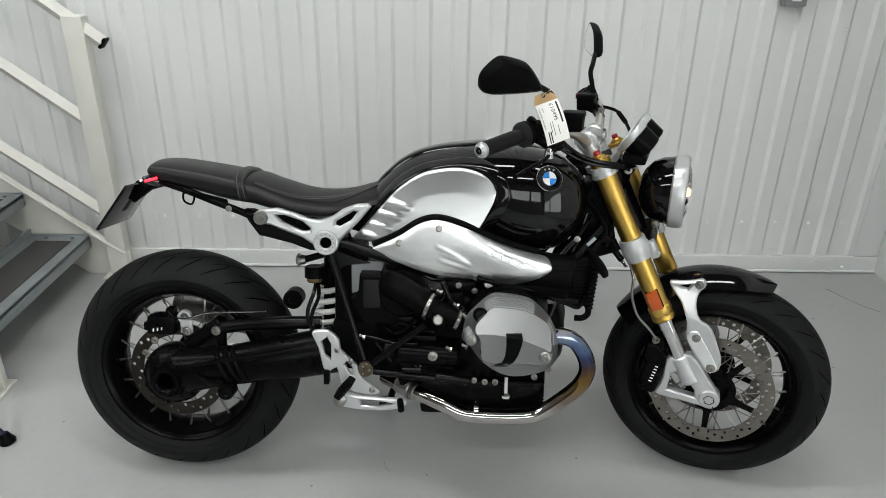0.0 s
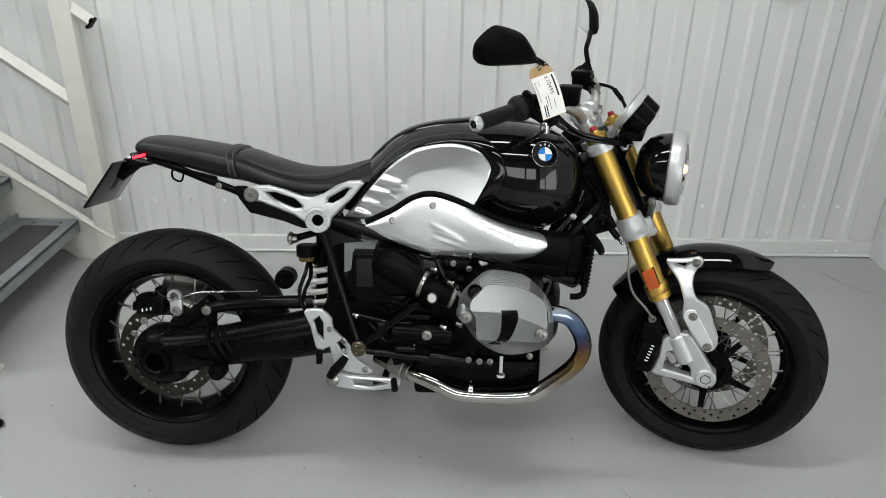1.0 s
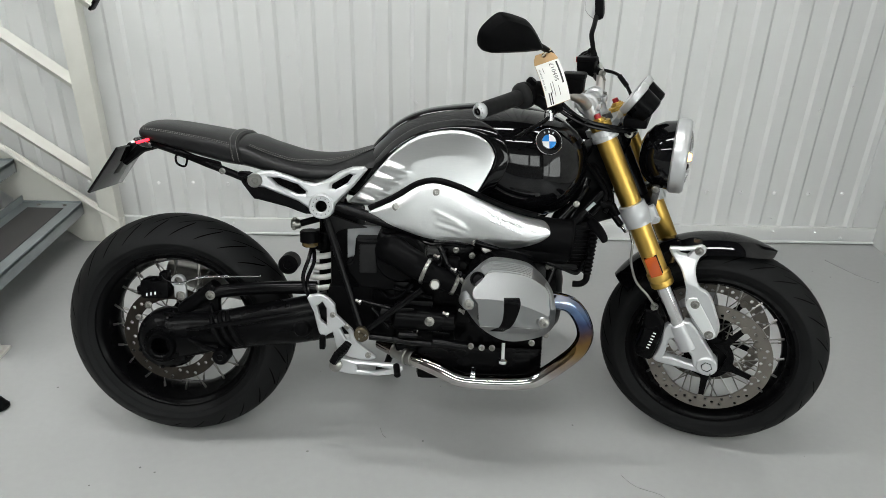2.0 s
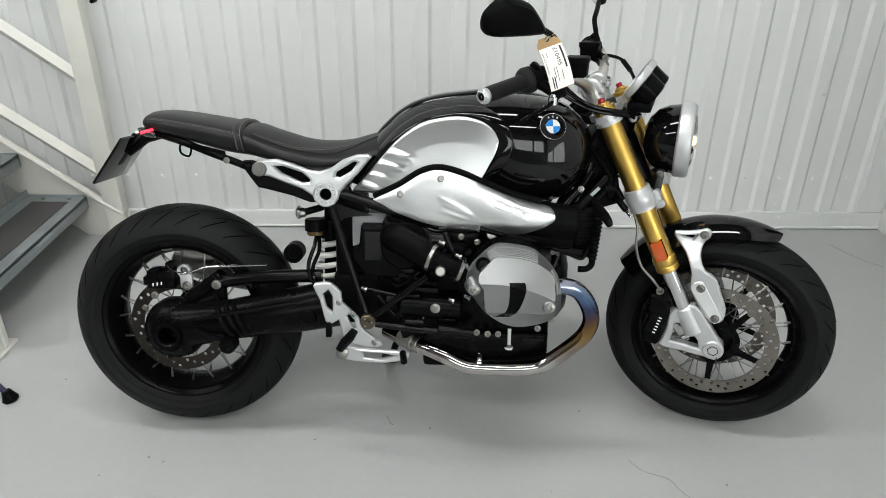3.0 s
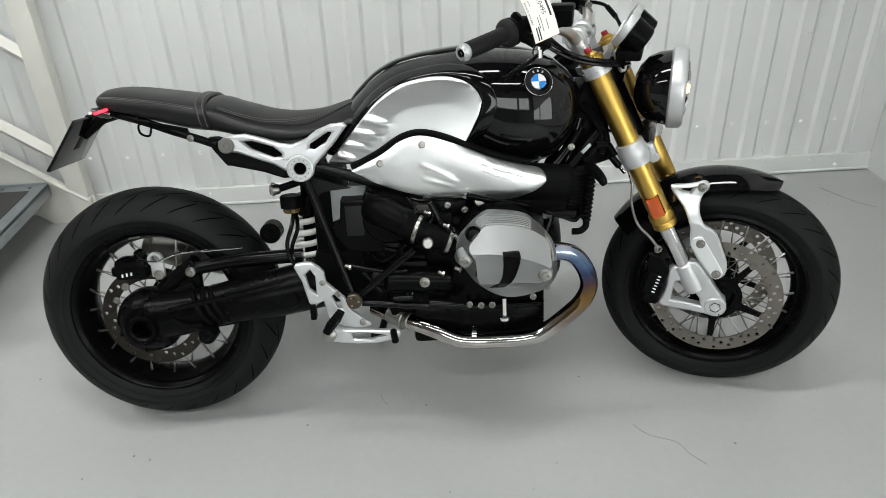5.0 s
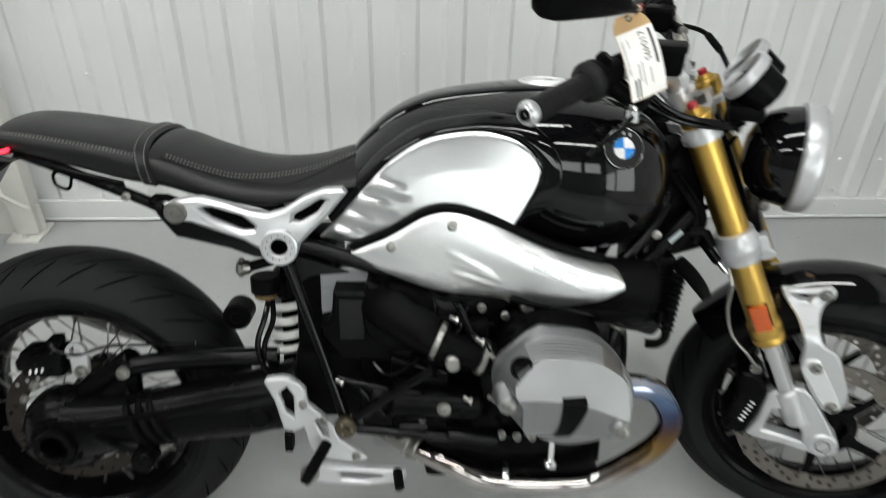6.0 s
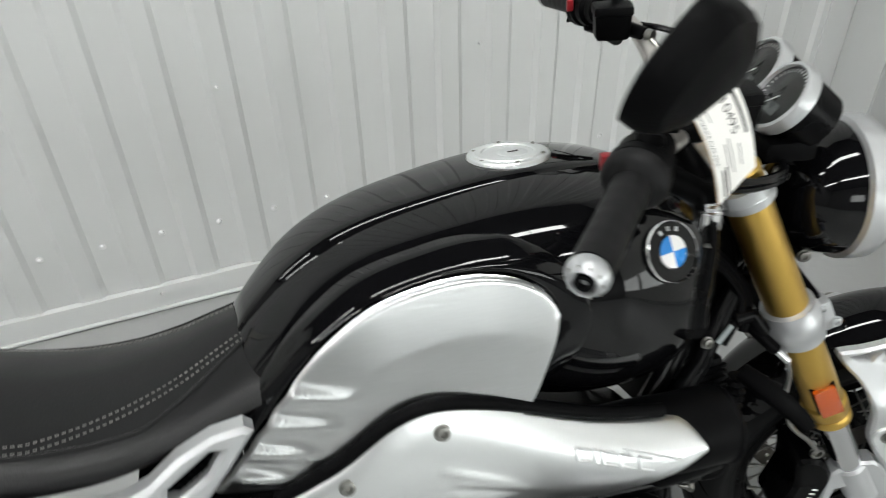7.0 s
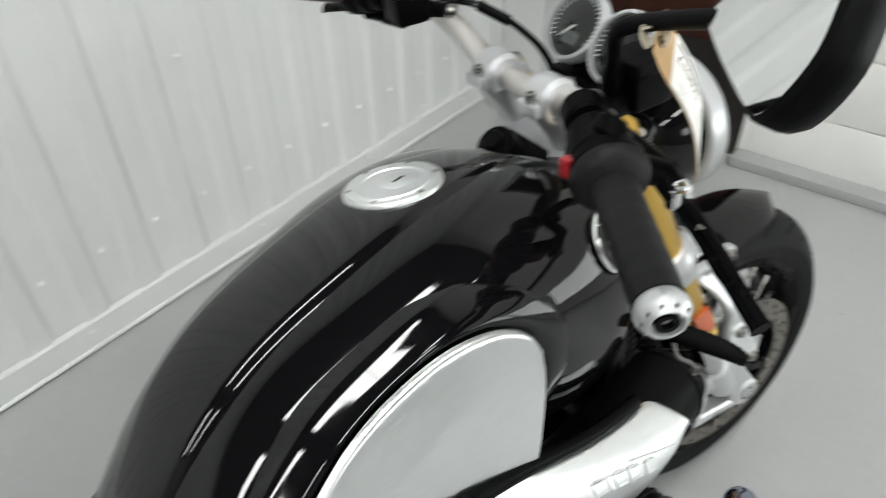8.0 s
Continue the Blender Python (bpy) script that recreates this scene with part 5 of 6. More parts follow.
for pts, r in (([(0.745, -0.15, 0.60), (0.725, -0.18, 0.58), (0.735, -0.20, 0.55), (0.765, -0.225, 0.535), (0.79, -0.235, 0.515)], 0.0045), ([(0.70, -0.15, 0.60), (0.715, -0.18, 0.59), (0.72, -0.195, 0.565), (0.70, -0.205, 0.545)], 0.004), ([(0.955, -0.15, 0.58), (0.985, -0.18, 0.565), (1.03, -0.16, 0.545), (1.065, -0.14, 0.53), (1.085, -0.12, 0.555)], 0.006), ([(0.90, -0.16, 0.585), (0.96, -0.18, 0.575), (1.02, -0.16, 0.552)], 0.0045), ([(0.66, -0.14, 0.61), (0.69, -0.16, 0.60), (0.73, -0.17, 0.605), (0.78, -0.17, 0.60)], 0.005), ([(0.56, -0.13, 0.47), (0.59, -0.16, 0.455), (0.62, -0.175, 0.47), (0.65, -0.18, 0.50)], 0.0045), ([(0.53, -0.14, 0.44), (0.56, -0.16, 0.43), (0.60, -0.17, 0.40), (0.66, -0.18, 0.375)], 0.0055)):
    part("wiring", sweep(spline(pts, 5), r, 8), BLACK_TUBE, bike)
part("frame_gusset", plate([[(0.430, 0.662), (0.526, 0.627), (0.468, 0.622), (0.453, 0.616), (0.441, 0.606)]], -0.112, -0.104, 0.002), GRIP_RUBBER, bike)
for a, b, r in (((0.505, -0.17, 0.452), (0.640, -0.185, 0.425), 0.006), ((0.545, -0.175, 0.435), (0.590, -0.185, 0.385), 0.006), ((0.560, -0.18, 0.398), (0.600, -0.19, 0.440), 0.005), ((0.60, -0.16, 0.485), (0.70, -0.185, 0.468), 0.008), ((0.615, -0.20, 0.372), (0.665, -0.20, 0.372), 0.007), ((0.615, -0.20, 0.442), (0.655, -0.20, 0.442), 0.006), ((0.735, -0.21, 0.560), (0.765, -0.22, 0.530), 0.0085), ((0.715, -0.19, 0.60), (0.735, -0.21, 0.560), 0.007), ((0.80, -0.19, 0.615), (0.86, -0.19, 0.600), 0.008), ((0.86, -0.19, 0.600), (0.96, -0.185, 0.580), 0.007), ((1.0, -0.17, 0.56), (1.06, -0.15, 0.548), 0.009), ((0.975, -0.17, 0.500), (1.01, -0.165, 0.470), 0.008), ((0.70, -0.20, 0.355), (0.79, -0.20, 0.345), 0.012)):
    part("side_pipe", rod(a, b, r, 12, bevel=0.002), BLACK_TUBE, bike)
for x, z, y in ((0.742, 0.556, -0.222), (0.726, 0.440, -0.215), (0.765, 0.455, -0.235), (0.70, 0.58, -0.19), (0.985, 0.555, -0.175), (0.505, 0.455, -0.18)):
    part("small_fitting", join(rod((x, y, z), (x + 0.010, y - 0.004, z - 0.004), 0.0042, 10, bevel=0.001), rod((x + 0.010, y - 0.004, z - 0.004), (x + 0.014, y - 0.005, z - 0.005), 0.0065, 6)), BOLT, bike)
part("sensor_block", box(0.735, 0.765, -0.205, -0.175, 0.545, 0.575, 0.004), BLACK_MATT, bike)
part("connector_tip", rod((0.766, -0.228, 0.533), (0.778, -0.232, 0.52), 0.006, 10), BOLT, bike)

# oil cooler with corrugated hose
cooler = part("oil_cooler", box(1.055, 1.105, -0.10, 0.10, 0.52, 0.655, 0.006), BLACK_MATT, bike, "black oil cooler with ribbed hose")
for k in range(13):
    part("fin", box(1.052, 1.108, -0.103, -0.098, 0.527 + 0.0095 * k, 0.531 + 0.0095 * k), BLACK_SATIN, cooler)
part("ribbed_hose", sweep([(1.106 - 0.012 * (k / 44), -0.125, 0.64 - 0.115 * k / 44) for k in range(45)], [0.0105 + 0.002 * math.cos(k * math.pi / 2) for k in range(45)], 12), BLACK_MATT, cooler)
part("hose_end", sweep(spline([(1.094, -0.125, 0.526), (1.093, -0.125, 0.508), (1.08, -0.125, 0.497), (1.06, -0.12, 0.495)], 4), 0.0085, 10), BLACK_MATT, cooler)
leaf = spline([(1.088, -0.150, 0.668), (1.094, -0.180, 0.662), (1.099, -0.205, 0.655), (1.105, -0.228, 0.645), (1.108, -0.240, 0.636)], 6)
part("air_deflector", sweep(leaf, [0.006 + 0.006 * math.sin(math.pi * min(1, 0.25 + 0.75 * k / 24)) ** 0.7 + 0.0008 * (k % 2) for k in range(25)], 12, flat=0.5), BLACK_MATT, bike, "black ribbed rubber-covered deflector")

# swinging arm and final drive
arm = part("swinging_arm", sweep(spline([(0.02, -0.125, 0.325), (0.09, -0.135, 0.338), (0.17, -0.140, 0.352), (0.26, -0.138, 0.368), (0.34, -0.130, 0.378), (0.43, -0.115, 0.392)], 6), [0.064 - 0.012 * min(1, k / 9) if k < 9 else 0.052 + 0.012 * (k - 9) / 21 for k in range(31)], 24, flat=0.80), BLACK_SATIN, bike, "black cast single-sided swinging arm")
part("arm_edge", sweep(spline([(0.07, -0.178, 0.362), (0.16, -0.180, 0.378), (0.28, -0.174, 0.398), (0.40, -0.155, 0.420)], 5), [0.004 + 0.005 * math.sin(math.pi * k / 15) for k in range(16)], 8), BLACK_SATIN, arm)
part("arm_edge", sweep(spline([(0.075, -0.180, 0.338), (0.12, -0.185, 0.318), (0.165, -0.185, 0.305)], 5), 0.006, 8), BLACK_SATIN, arm)
for k, x in enumerate((0.150, 0.172, 0.192)):
    part("boot_ring", lathe([(0.046, -0.008), (0.053, -0.005), (0.055, 0.0), (0.053, 0.005), (0.046, 0.008)], (x, -0.139, 0.350 + 0.004 * k), (0.86, 0.02, 0.46), 28), BLACK_MATT, arm)
part("arm_pocket", lathe([(0, 0.008), (0.018, 0.006), (0.024, 0.0), (0.026, -0.01)], (0.365, -0.172, 0.372), (0, -1, 0), 24), BLACK_MATT, arm)
drive = part("final_drive", lathe([(0.0, 0.135), (0.021, 0.135), (0.023, 0.183), (0.027, 0.187), (0.034, 0.187), (0.037, 0.182), (0.038, 0.172), (0.047, 0.170), (0.050, 0.160), (0.058, 0.155), (0.075, 0.140), (0.082, 0.120), (0.082, 0.095), (0.0, 0.095)], REAR, (0, -1, 0), 44), BLACK_SATIN, bike, "black final drive housing with hollow axle")
for k in range(12):
    a = radians(30 * k)
    part("cap_notch", box(-0.003, 0.003, -0.0015, 0.0015, -0.003, 0.003, m=Matrix.Translation(REAR + Vector((0.0425 * math.cos(a), -0.1715, 0.0425 * math.sin(a))))), BLACK_MATT, drive)
for a in (20, 75, 140, 200, 260, 320):
    q = REAR + Vector((0.071 * math.cos(radians(a)), -0.143, 0.071 * math.sin(radians(a))))
    part("bolt", cap_bolt(q, (0, -1, 0), 0.005, 0.006), BLACK_SATIN, drive)
part("drive_plug", lathe([(0, 0.016), (0.007, 0.016), (0.009, 0.018), (0.018, 0.017), (0.021, 0.013), (0.022, -0.02)], (0.160, -0.185, 0.297), (0, -1, 0), 28), BLACK_SATIN, drive)
for a, b, r in (((0.035, -0.10, 0.385), (0.135, -0.115, 0.462), 0.022), ((0.045, -0.10, 0.365), (0.13, -0.115, 0.40), 0.024)):
    part("drive_arm", rod(a, b, r, 12, bevel=0.003), BLACK_SATIN, drive)
part("torque_strut", sweep(spline([(0.122, -0.120, 0.445), (0.20, -0.12, 0.457), (0.30, -0.12, 0.464), (0.395, -0.117, 0.466)], 5), [0.021] + [0.0175] * 15, 14), BLACK_TUBE, bike, "black torque strut")
part("bolt", cap_bolt((0.123, -0.139, 0.444), (0, -1, 0), 0.010, 0.007), BOLT, bike)
part("strut_lug", box(0.08, 0.14, -0.125, -0.095, 0.375, 0.455, 0.012), BLACK_SATIN, bike)
# rear brake caliper, line and sensor
cal = part("rear_caliper", join(box(-0.066, 0.008, -0.125, -0.068, 0.424, 0.474, 0.009), box(-0.078, -0.055, -0.118, -0.075, 0.432, 0.456, 0.006), box(-0.02, 0.0, -0.11, -0.075, 0.465, 0.492, 0.004)), BLACK_SATIN, bike, "black rear brake caliper")
for k, x in enumerate((-0.048, -0.037, -0.026)):
    part("cast_mark", box(-0.0016, 0.0016, -0.0007, 0.0007, -0.0040, 0.0040, m=pose(x, -0.1255, 0.437 + 0.002 * k, 0, 6, 0)), WHITE, cal)
part("caliper_bracket", join(lathe([(0.012, -0.006), (0.018, -0.006), (0.018, 0.006), (0.012, 0.006)], (0.030, -0.105, 0.470), (0, 1, 0), 20, closed=True), box(0.018, 0.05, -0.112, -0.100, 0.425, 0.462, 0.004)), SILVER, cal, "silver caliper bracket")
part("bolt", cap_bolt((0.036, -0.113, 0.432), (0, -1, 0), 0.010, 0.007), BOLT, cal)
part("bolt", cap_bolt((-0.05, -0.115, 0.405), (0, -1, 0), 0.008, 0.008), BOLT, cal)
part("bolt", cap_bolt((-0.088, -0.092, 0.362), (0, -1, 0), 0.007, 0.006), BOLT, cal)
part("brake_pipe", sweep(spline([(-0.012, -0.110, 0.486), (0.0, -0.112, 0.473), (0.035, -0.112, 0.466), (0.09, -0.115, 0.484), (0.16, -0.12, 0.490), (0.25, -0.12, 0.494)], 6), 0.0028, 8), STANCHION, cal, "braided steel brake pipe")
part("exhaust_silencer", sweep([(0.16, 0.15, 0.36), (0.06, 0.18, 0.385), (-0.03, 0.19, 0.41), (-0.10, 0.20, 0.43)], [0.030, 0.046, 0.050, 0.046], 24), BOLT, bike, "steel silencer on the far side")

# rear shock with white spring, reservoir and adjuster
shock = part("shock_body", join(rod((0.398, -0.02, 0.36), (0.405, -0.02, 0.66), 0.016, 16), rod((0.403, -0.02, 0.545), (0.405, -0.02, 0.60), 0.030, 20, bevel=0.004)), BLACK_SATIN, bike, "rear shock absorber with white spring")
coil = []
for k in range(141):
    a = 2 * math.pi * 4.6 * k / 140
    coil.append((0.402 + 0.037 * math.cos(a), -0.02 + 0.037 * math.sin(a), 0.425 + 0.135 * k / 140))
part("spring", sweep(coil, 0.0082, 10), SPRING, shock, "white coil spring")
res = part("fluid_reservoir", lathe([(0, 0.0), (0.018, 0.0), (0.021, 0.003), (0.021, 0.018)], (0.374, -0.085, 0.568), (0, 0, 1), 24), FLUID, bike, "small brake fluid reservoir with black lid")
part("lid", lathe([(0.0225, 0.012), (0.0262, 0.013), (0.0262, 0.040), (0.023, 0.043), (0, 0.043)], (0.374, -0.085, 0.568), (0, 0, 1), 24), BLACK_MATT, res)
knob = part("preload_knob", join(lathe([(0, 0.0), (0.012, 0.0), (0.015, 0.004), (0.012, 0.022), (0.008, 0.026), (0, 0.026)], (0.328, -0.09, 0.628), (1, 0, 0), 12), *[rod((0.336, -0.09, 0.628), (0.336, -0.09 + 0.017 * math.cos(a), 0.628 + 0.017 * math.sin(a)), 0.0055, 8, bevel=0.002) for a in (0.3, 1.56, 2.8, 4.1, 5.4)]), BOLT, bike, "star-shaped steel adjuster knob")
part("knob_stem", rod((0.352, -0.09, 0.630), (0.40, -0.09, 0.644), 0.009, 12), BLACK_MATT, knob)
part("far_damper", lathe([(0, 0.010), (0.010, 0.010), (0.012, 0.007), (0.022, 0.007), (0.027, 0.003), (0.027, -0.040), (0, -0.040)], (0.300, -0.02, 0.499), (0, -1, 0), 24), BLACK_MATT, bike)
for k, pts in enumerate(([(0.378, -0.09, 0.565), (0.374, -0.11, 0.54), (0.362, -0.125, 0.50), (0.368, -0.14, 0.47), (0.385, -0.16, 0.455)], [(0.382, -0.08, 0.565), (0.386, -0.10, 0.53), (0.372, -0.12, 0.49), (0.378, -0.14, 0.46), (0.392, -0.16, 0.445)])):
    part("rear_hose", sweep(spline(pts, 5), 0.0052, 8), BLACK_TUBE, bike)
# side stand, on the far side
stand = part("side_stand", sweep([(0.60, 0.14, 0.27), (0.56, 0.21, 0.14), (0.54, 0.250, 0.073)], [0.012, 0.011, 0.010], 10), BLACK_SATIN, bike, "black side stand folded out")
part("stand_foot", box(-0.025, 0.025, -0.025, 0.025, 0, 0.009, 0.003, m=BIKE.inverted() @ pose(0.54, 0.262, 0.001)), BLACK_SATIN, stand)
part("chrome_pedal_tip", rod((1.02, 0.20, 0.318), (1.03, 0.235, 0.318), 0.012, 14, bevel=0.003), CHROME, bike, "chrome gear lever tip on the far side")

# ---------------------------------------------------------------- steering, fork and lamps (turned with the bars)
def along(z, y, forward=0.0):
    """A point on the steering line at height z."""
    return Vector((PIVOT.x - math.tan(RAKE) * z + forward, y, z))


F = STEERED


def hug(s):
    """Sets the bracket's upper end in towards the mudguard."""
    return lambda x, z: -s * 0.036 * min(1, max(0, (z - 0.53) / 0.06))


for s in (-1, 1):
    y, ahead = (-0.106, 0.0) if s < 0 else (0.116, 0.016)
    fork = part("fork_leg", rod(along(0.925, y, ahead), along(0.515, y, ahead), 0.0270, 28, bevel=0.002), GOLD, bike, "gold anodised upside-down fork tube", F)
    part("fork_collar", lathe([(0.027, 0.0), (0.0300, 0.003), (0.0305, 0.014), (0.0285, 0.017), (0.0295, 0.021), (0.0310, 0.026), (0.0305, 0.040), (0.0270, 0.044)], along(0.508, y, ahead), AXIS, 28), GOLD, fork, "", F)
    part("stanchion", rod(along(0.515, y, ahead), along(0.385, y, ahead), 0.0215, 24), STANCHION, fork, "polished steel inner tube", F)
    part("clamp_ring", lathe([(0.027, -0.030), (0.0345, -0.028), (0.0350, -0.012), (0.0370, -0.009), (0.0370, 0.012), (0.0345, 0.016), (0.0335, 0.030), (0.027, 0.032)], along(0.695, y, ahead), AXIS, 28), SILVER, fork, "silver fork clamp", F)
    part("clamp_lug", join(box(-0.012, 0.012, -0.014, 0.014, -0.028, 0.022, 0.008, m=Matrix.Translation(along(0.700, y * 0.92, 0.043)) @ Matrix.Rotation(-RAKE, 4, "Y")), cap_bolt(along(0.712, y * 0.92 + 0.013 * s, 0.040), (0, s, 0), 0.007, 0.004), cap_bolt(along(0.690, y * 0.92 + 0.013 * s, 0.052), (0, s, 0), 0.007, 0.004)), SILVER, fork, "", F)
    part("top_ring", lathe([(0.027, -0.006), (0.0335, -0.005), (0.034, 0.006), (0.0300, 0.009), (0.027, 0.010)], along(0.888, y, ahead), AXIS, 28), SILVER, fork, "", F)
    part("preload_cap", join(lathe([(0.0, 0.010), (0.012, 0.010), (0.014, 0.006), (0.017, 0.005), (0.018, 0.0)], along(0.925, y, ahead), AXIS, 20)), GOLD, fork, "", F)
    part("adjuster", rod(along(0.930, y, ahead), along(0.944, y, ahead), 0.0085, 12, bevel=0.002), RED, fork, "red anodised adjuster", F)
    # lower casting with axle boss and caliper arm
    foot = part("fork_foot", join(rod(along(0.408, y), along(0.335, y, 0.004), 0.0262, 24, bevel=0.004), rod((WHEELBASE - 0.004, 0.085 * s, 0.298), (WHEELBASE - 0.004, 0.128 * s, 0.298), 0.0275, 28, bevel=0.004), plate([smooth2([(1.352, 0.392), (1.380, 0.412), (1.415, 0.420), (1.446, 0.384), (1.470, 0.348), (1.490, 0.318), (1.494, 0.292), (1.480, 0.268), (1.450, 0.273), (1.400, 0.280), (1.346, 0.285), (1.333, 0.297), (1.340, 0.312), (1.350, 0.350)], 2), [(1.362, 0.306), (1.398, 0.302), (1.436, 0.296), (1.432, 0.318), (1.412, 0.344), (1.386, 0.366), (1.370, 0.360)]], 0.124 * s, 0.098 * s, 0.004)), SILVER, bike, "silver cast fork foot with axle clamp", F)
    part("axle_bore", lathe([(0, -0.010), (0.011, -0.010), (0.0125, 0.0), (0.0145, 0.0008), (0.015, -0.002)], (WHEELBASE - 0.004, 0.1282 * s, 0.298), (0, s, 0), 6), BLACK_SATIN, foot, "", F)
    part("pinch_slot", box(WHEELBASE + 0.006, WHEELBASE + 0.009, 0.1278 * s - 0.0006, 0.1278 * s + 0.0006, 0.262, 0.281), INK, foot, "", F)
    caliper = part("brake_caliper", join(plate([smooth2([(1.300, 0.440), (1.330, 0.436), (1.352, 0.405), (1.350, 0.370), (1.334, 0.300), (1.316, 0.292), (1.292, 0.300), (1.284, 0.320), (1.300, 0.380), (1.296, 0.420)], 2)], 0.132 * s, 0.058 * s, 0.006)), BLACK_SATIN, bike, "black radial brake caliper with white marks", F)
    for k in range(6):
        part("caliper_mark", box(-0.0040, 0.0040, -0.0006, 0.0006, -0.0014, 0.0014, m=pose(1.318 + 0.0026 * k, 0.1325 * s, 0.330 + 0.0092 * k, 0, 14, 0)), WHITE, caliper, "", F)
    part("bolt", cap_bolt((1.296, 0.133 * s, 0.312), (0, s, 0), 0.006, 0.005), BLACK_SATIN, caliper, "", F)
    part("bleed_nipple", join(rod((1.318, 0.12 * s, 0.436), (1.322, 0.122 * s, 0.458), 0.005, 10), lathe([(0.006, -0.003), (0.010, -0.003), (0.010, 0.003), (0.006, 0.003)], (1.322, 0.125 * s, 0.452), (0, 1, 0), 14, closed=True)), BOLT, caliper, "", F)
    part("brake_hose", sweep(spline([(1.322, 0.125 * s, 0.455), (1.300, 0.13 * s, 0.485), (1.268, 0.13 * s, 0.520), (1.250, 0.13 * s, 0.575), (1.248, 0.125 * s, 0.625), (1.225, 0.11 * s, 0.68)], 6), 0.0034, 8), BOLT, caliper, "steel braided brake hose", F)
    # mudguard bracket and reflector
    side = F if s < 0 else F @ Matrix.Translation((0, 0, -0.035))
    brk = part("mudguard_bracket", plate([smooth2([(1.341, 0.606), (1.372, 0.609), (1.403, 0.616), (1.418, 0.621), (1.429, 0.614), (1.428, 0.600), (1.417, 0.588), (1.411, 0.570), (1.413, 0.545), (1.426, 0.519), (1.443, 0.511), (1.459, 0.493), (1.477, 0.449), (1.489, 0.417), (1.486, 0.388), (1.471, 0.375), (1.453, 0.378), (1.433, 0.401), (1.409, 0.442), (1.398, 0.465), (1.395, 0.489), (1.394, 0.511), (1.384, 0.539), (1.372, 0.561), (1.356, 0.578), (1.344, 0.592)], 2), [(1.370, 0.592), (1.386, 0.590), (1.398, 0.605), (1.358, 0.598)]], 0.120 * s, 0.106 * s, 0.004, hug(s)), SILVER, bike, "silver mudguard bracket", side)
    part("bracket_inset", plate([smooth2([(1.399, 0.478), (1.408, 0.489), (1.421, 0.491), (1.429, 0.483), (1.478, 0.403), (1.479, 0.386), (1.469, 0.378), (1.458, 0.383), (1.404, 0.456)], 3)], 0.1235 * s, 0.118 * s, 0.002), SATIN_ALU, brk, "smooth pale inset plate", side)
    for x, z, h in ((1.413, 0.606, 0.0), (1.421, 0.473, 0.0035), (1.465, 0.392, 0.0035)):
        y0 = (0.120 + h) * s + hug(s)(x, z)
        part("bolt", join(lathe([(0.0, 0.002), (0.011, 0.002), (0.012, -0.002)], (x, y0, z), (0, s, 0), 18), cap_bolt((x, y0 + 0.001 * s, z), (0, s, 0), 0.0075, 0.006)), BOLT, brk, "", side)
    ref = part("reflector", box(-0.015, 0.015, -0.006, 0.005, -0.0265, 0.0265, 0.002, m=Matrix.Translation(along(0.567, 0.132 * s, 0.0)) @ Matrix.Rotation(-RAKE, 4, "Y")), AMBER, bike, "amber side reflector", F)
    part("reflector_frame", box(-0.017, 0.017, -0.004, 0.004, -0.029, 0.029, 0.002, m=Matrix.Translation(along(0.567, 0.127 * s, 0.0)) @ Matrix.Rotation(-RAKE, 4, "Y")), BLACK_MATT, ref, "", F)

# mudguard: a curved shell over the tyre
rows = []
for k in range(33):
    a = radians(147 - 80 * k / 32)
    half = 0.070 * (1 - ((k - 14) / 18.2) ** 4) ** 0.5
    lift = 0.307 + 0.006 * math.sin(math.pi * k / 32)
    row = []
    for j in range(13):
        u = -1 + j / 6
        r = lift + 0.020 - table([(0, 0.052), (14, 0.044), (24, 0.034), (32, 0.018)], k) * abs(u) ** 2.2
        row.append((FRONT.x + math.cos(a) * r, half * u, FRONT.z + math.sin(a) * r))
    rows.append(row)
bm = loft(rows, closed=False)
bmesh.ops.solidify(bm, geom=bm.faces[:], thickness=0.004)
guard = part("front_mudguard", bm, BLACK_GLOSS, bike, "gloss black front mudguard", F, 60)

# yokes
bm = plate([smooth2([(1.115, -0.132), (1.150, -0.138), (1.168, -0.115), (1.160, -0.06), (1.165, 0.0), (1.160, 0.06), (1.168, 0.115), (1.150, 0.138), (1.115, 0.132), (1.108, 0.085), (1.085, 0.05), (1.082, 0.0), (1.085, -0.05), (1.108, -0.085)], 3)], -0.010, 0.010, 0.003)
flat = Matrix(((1, 0, 0, 0), (0, 0, 1, 0), (0, 1, 0, 0), (0, 0, 0, 1)))
bm.transform(flat)
bm.transform(Matrix.Translation(along(0.900, 0) - Vector((1.14, 0, 0))) @ Matrix.Translation((1.14, 0, 0)) @ Matrix.Rotation(-RAKE, 4, "Y") @ Matrix.Translation((-1.14, 0, 0)))
yoke = part("top_yoke", bm, SILVER, bike, "silver top yoke", F)
part("lower_yoke", box(-0.035, 0.045, -0.10, 0.10, -0.018, 0.018, 0.01, m=Matrix.Translation(along(0.695, 0)) @ Matrix.Rotation(-RAKE, 4, "Y")), BLACK_SATIN, bike, "", F)
part("steering_head", rod(along(0.71, 0), along(0.89, 0), 0.030, 20), BLACK_SATIN, bike, "", F)
part("steering_nut", rod(along(0.908, 0), along(0.926, 0), 0.016, 6, bevel=0.002), BOLT, yoke, "", F)
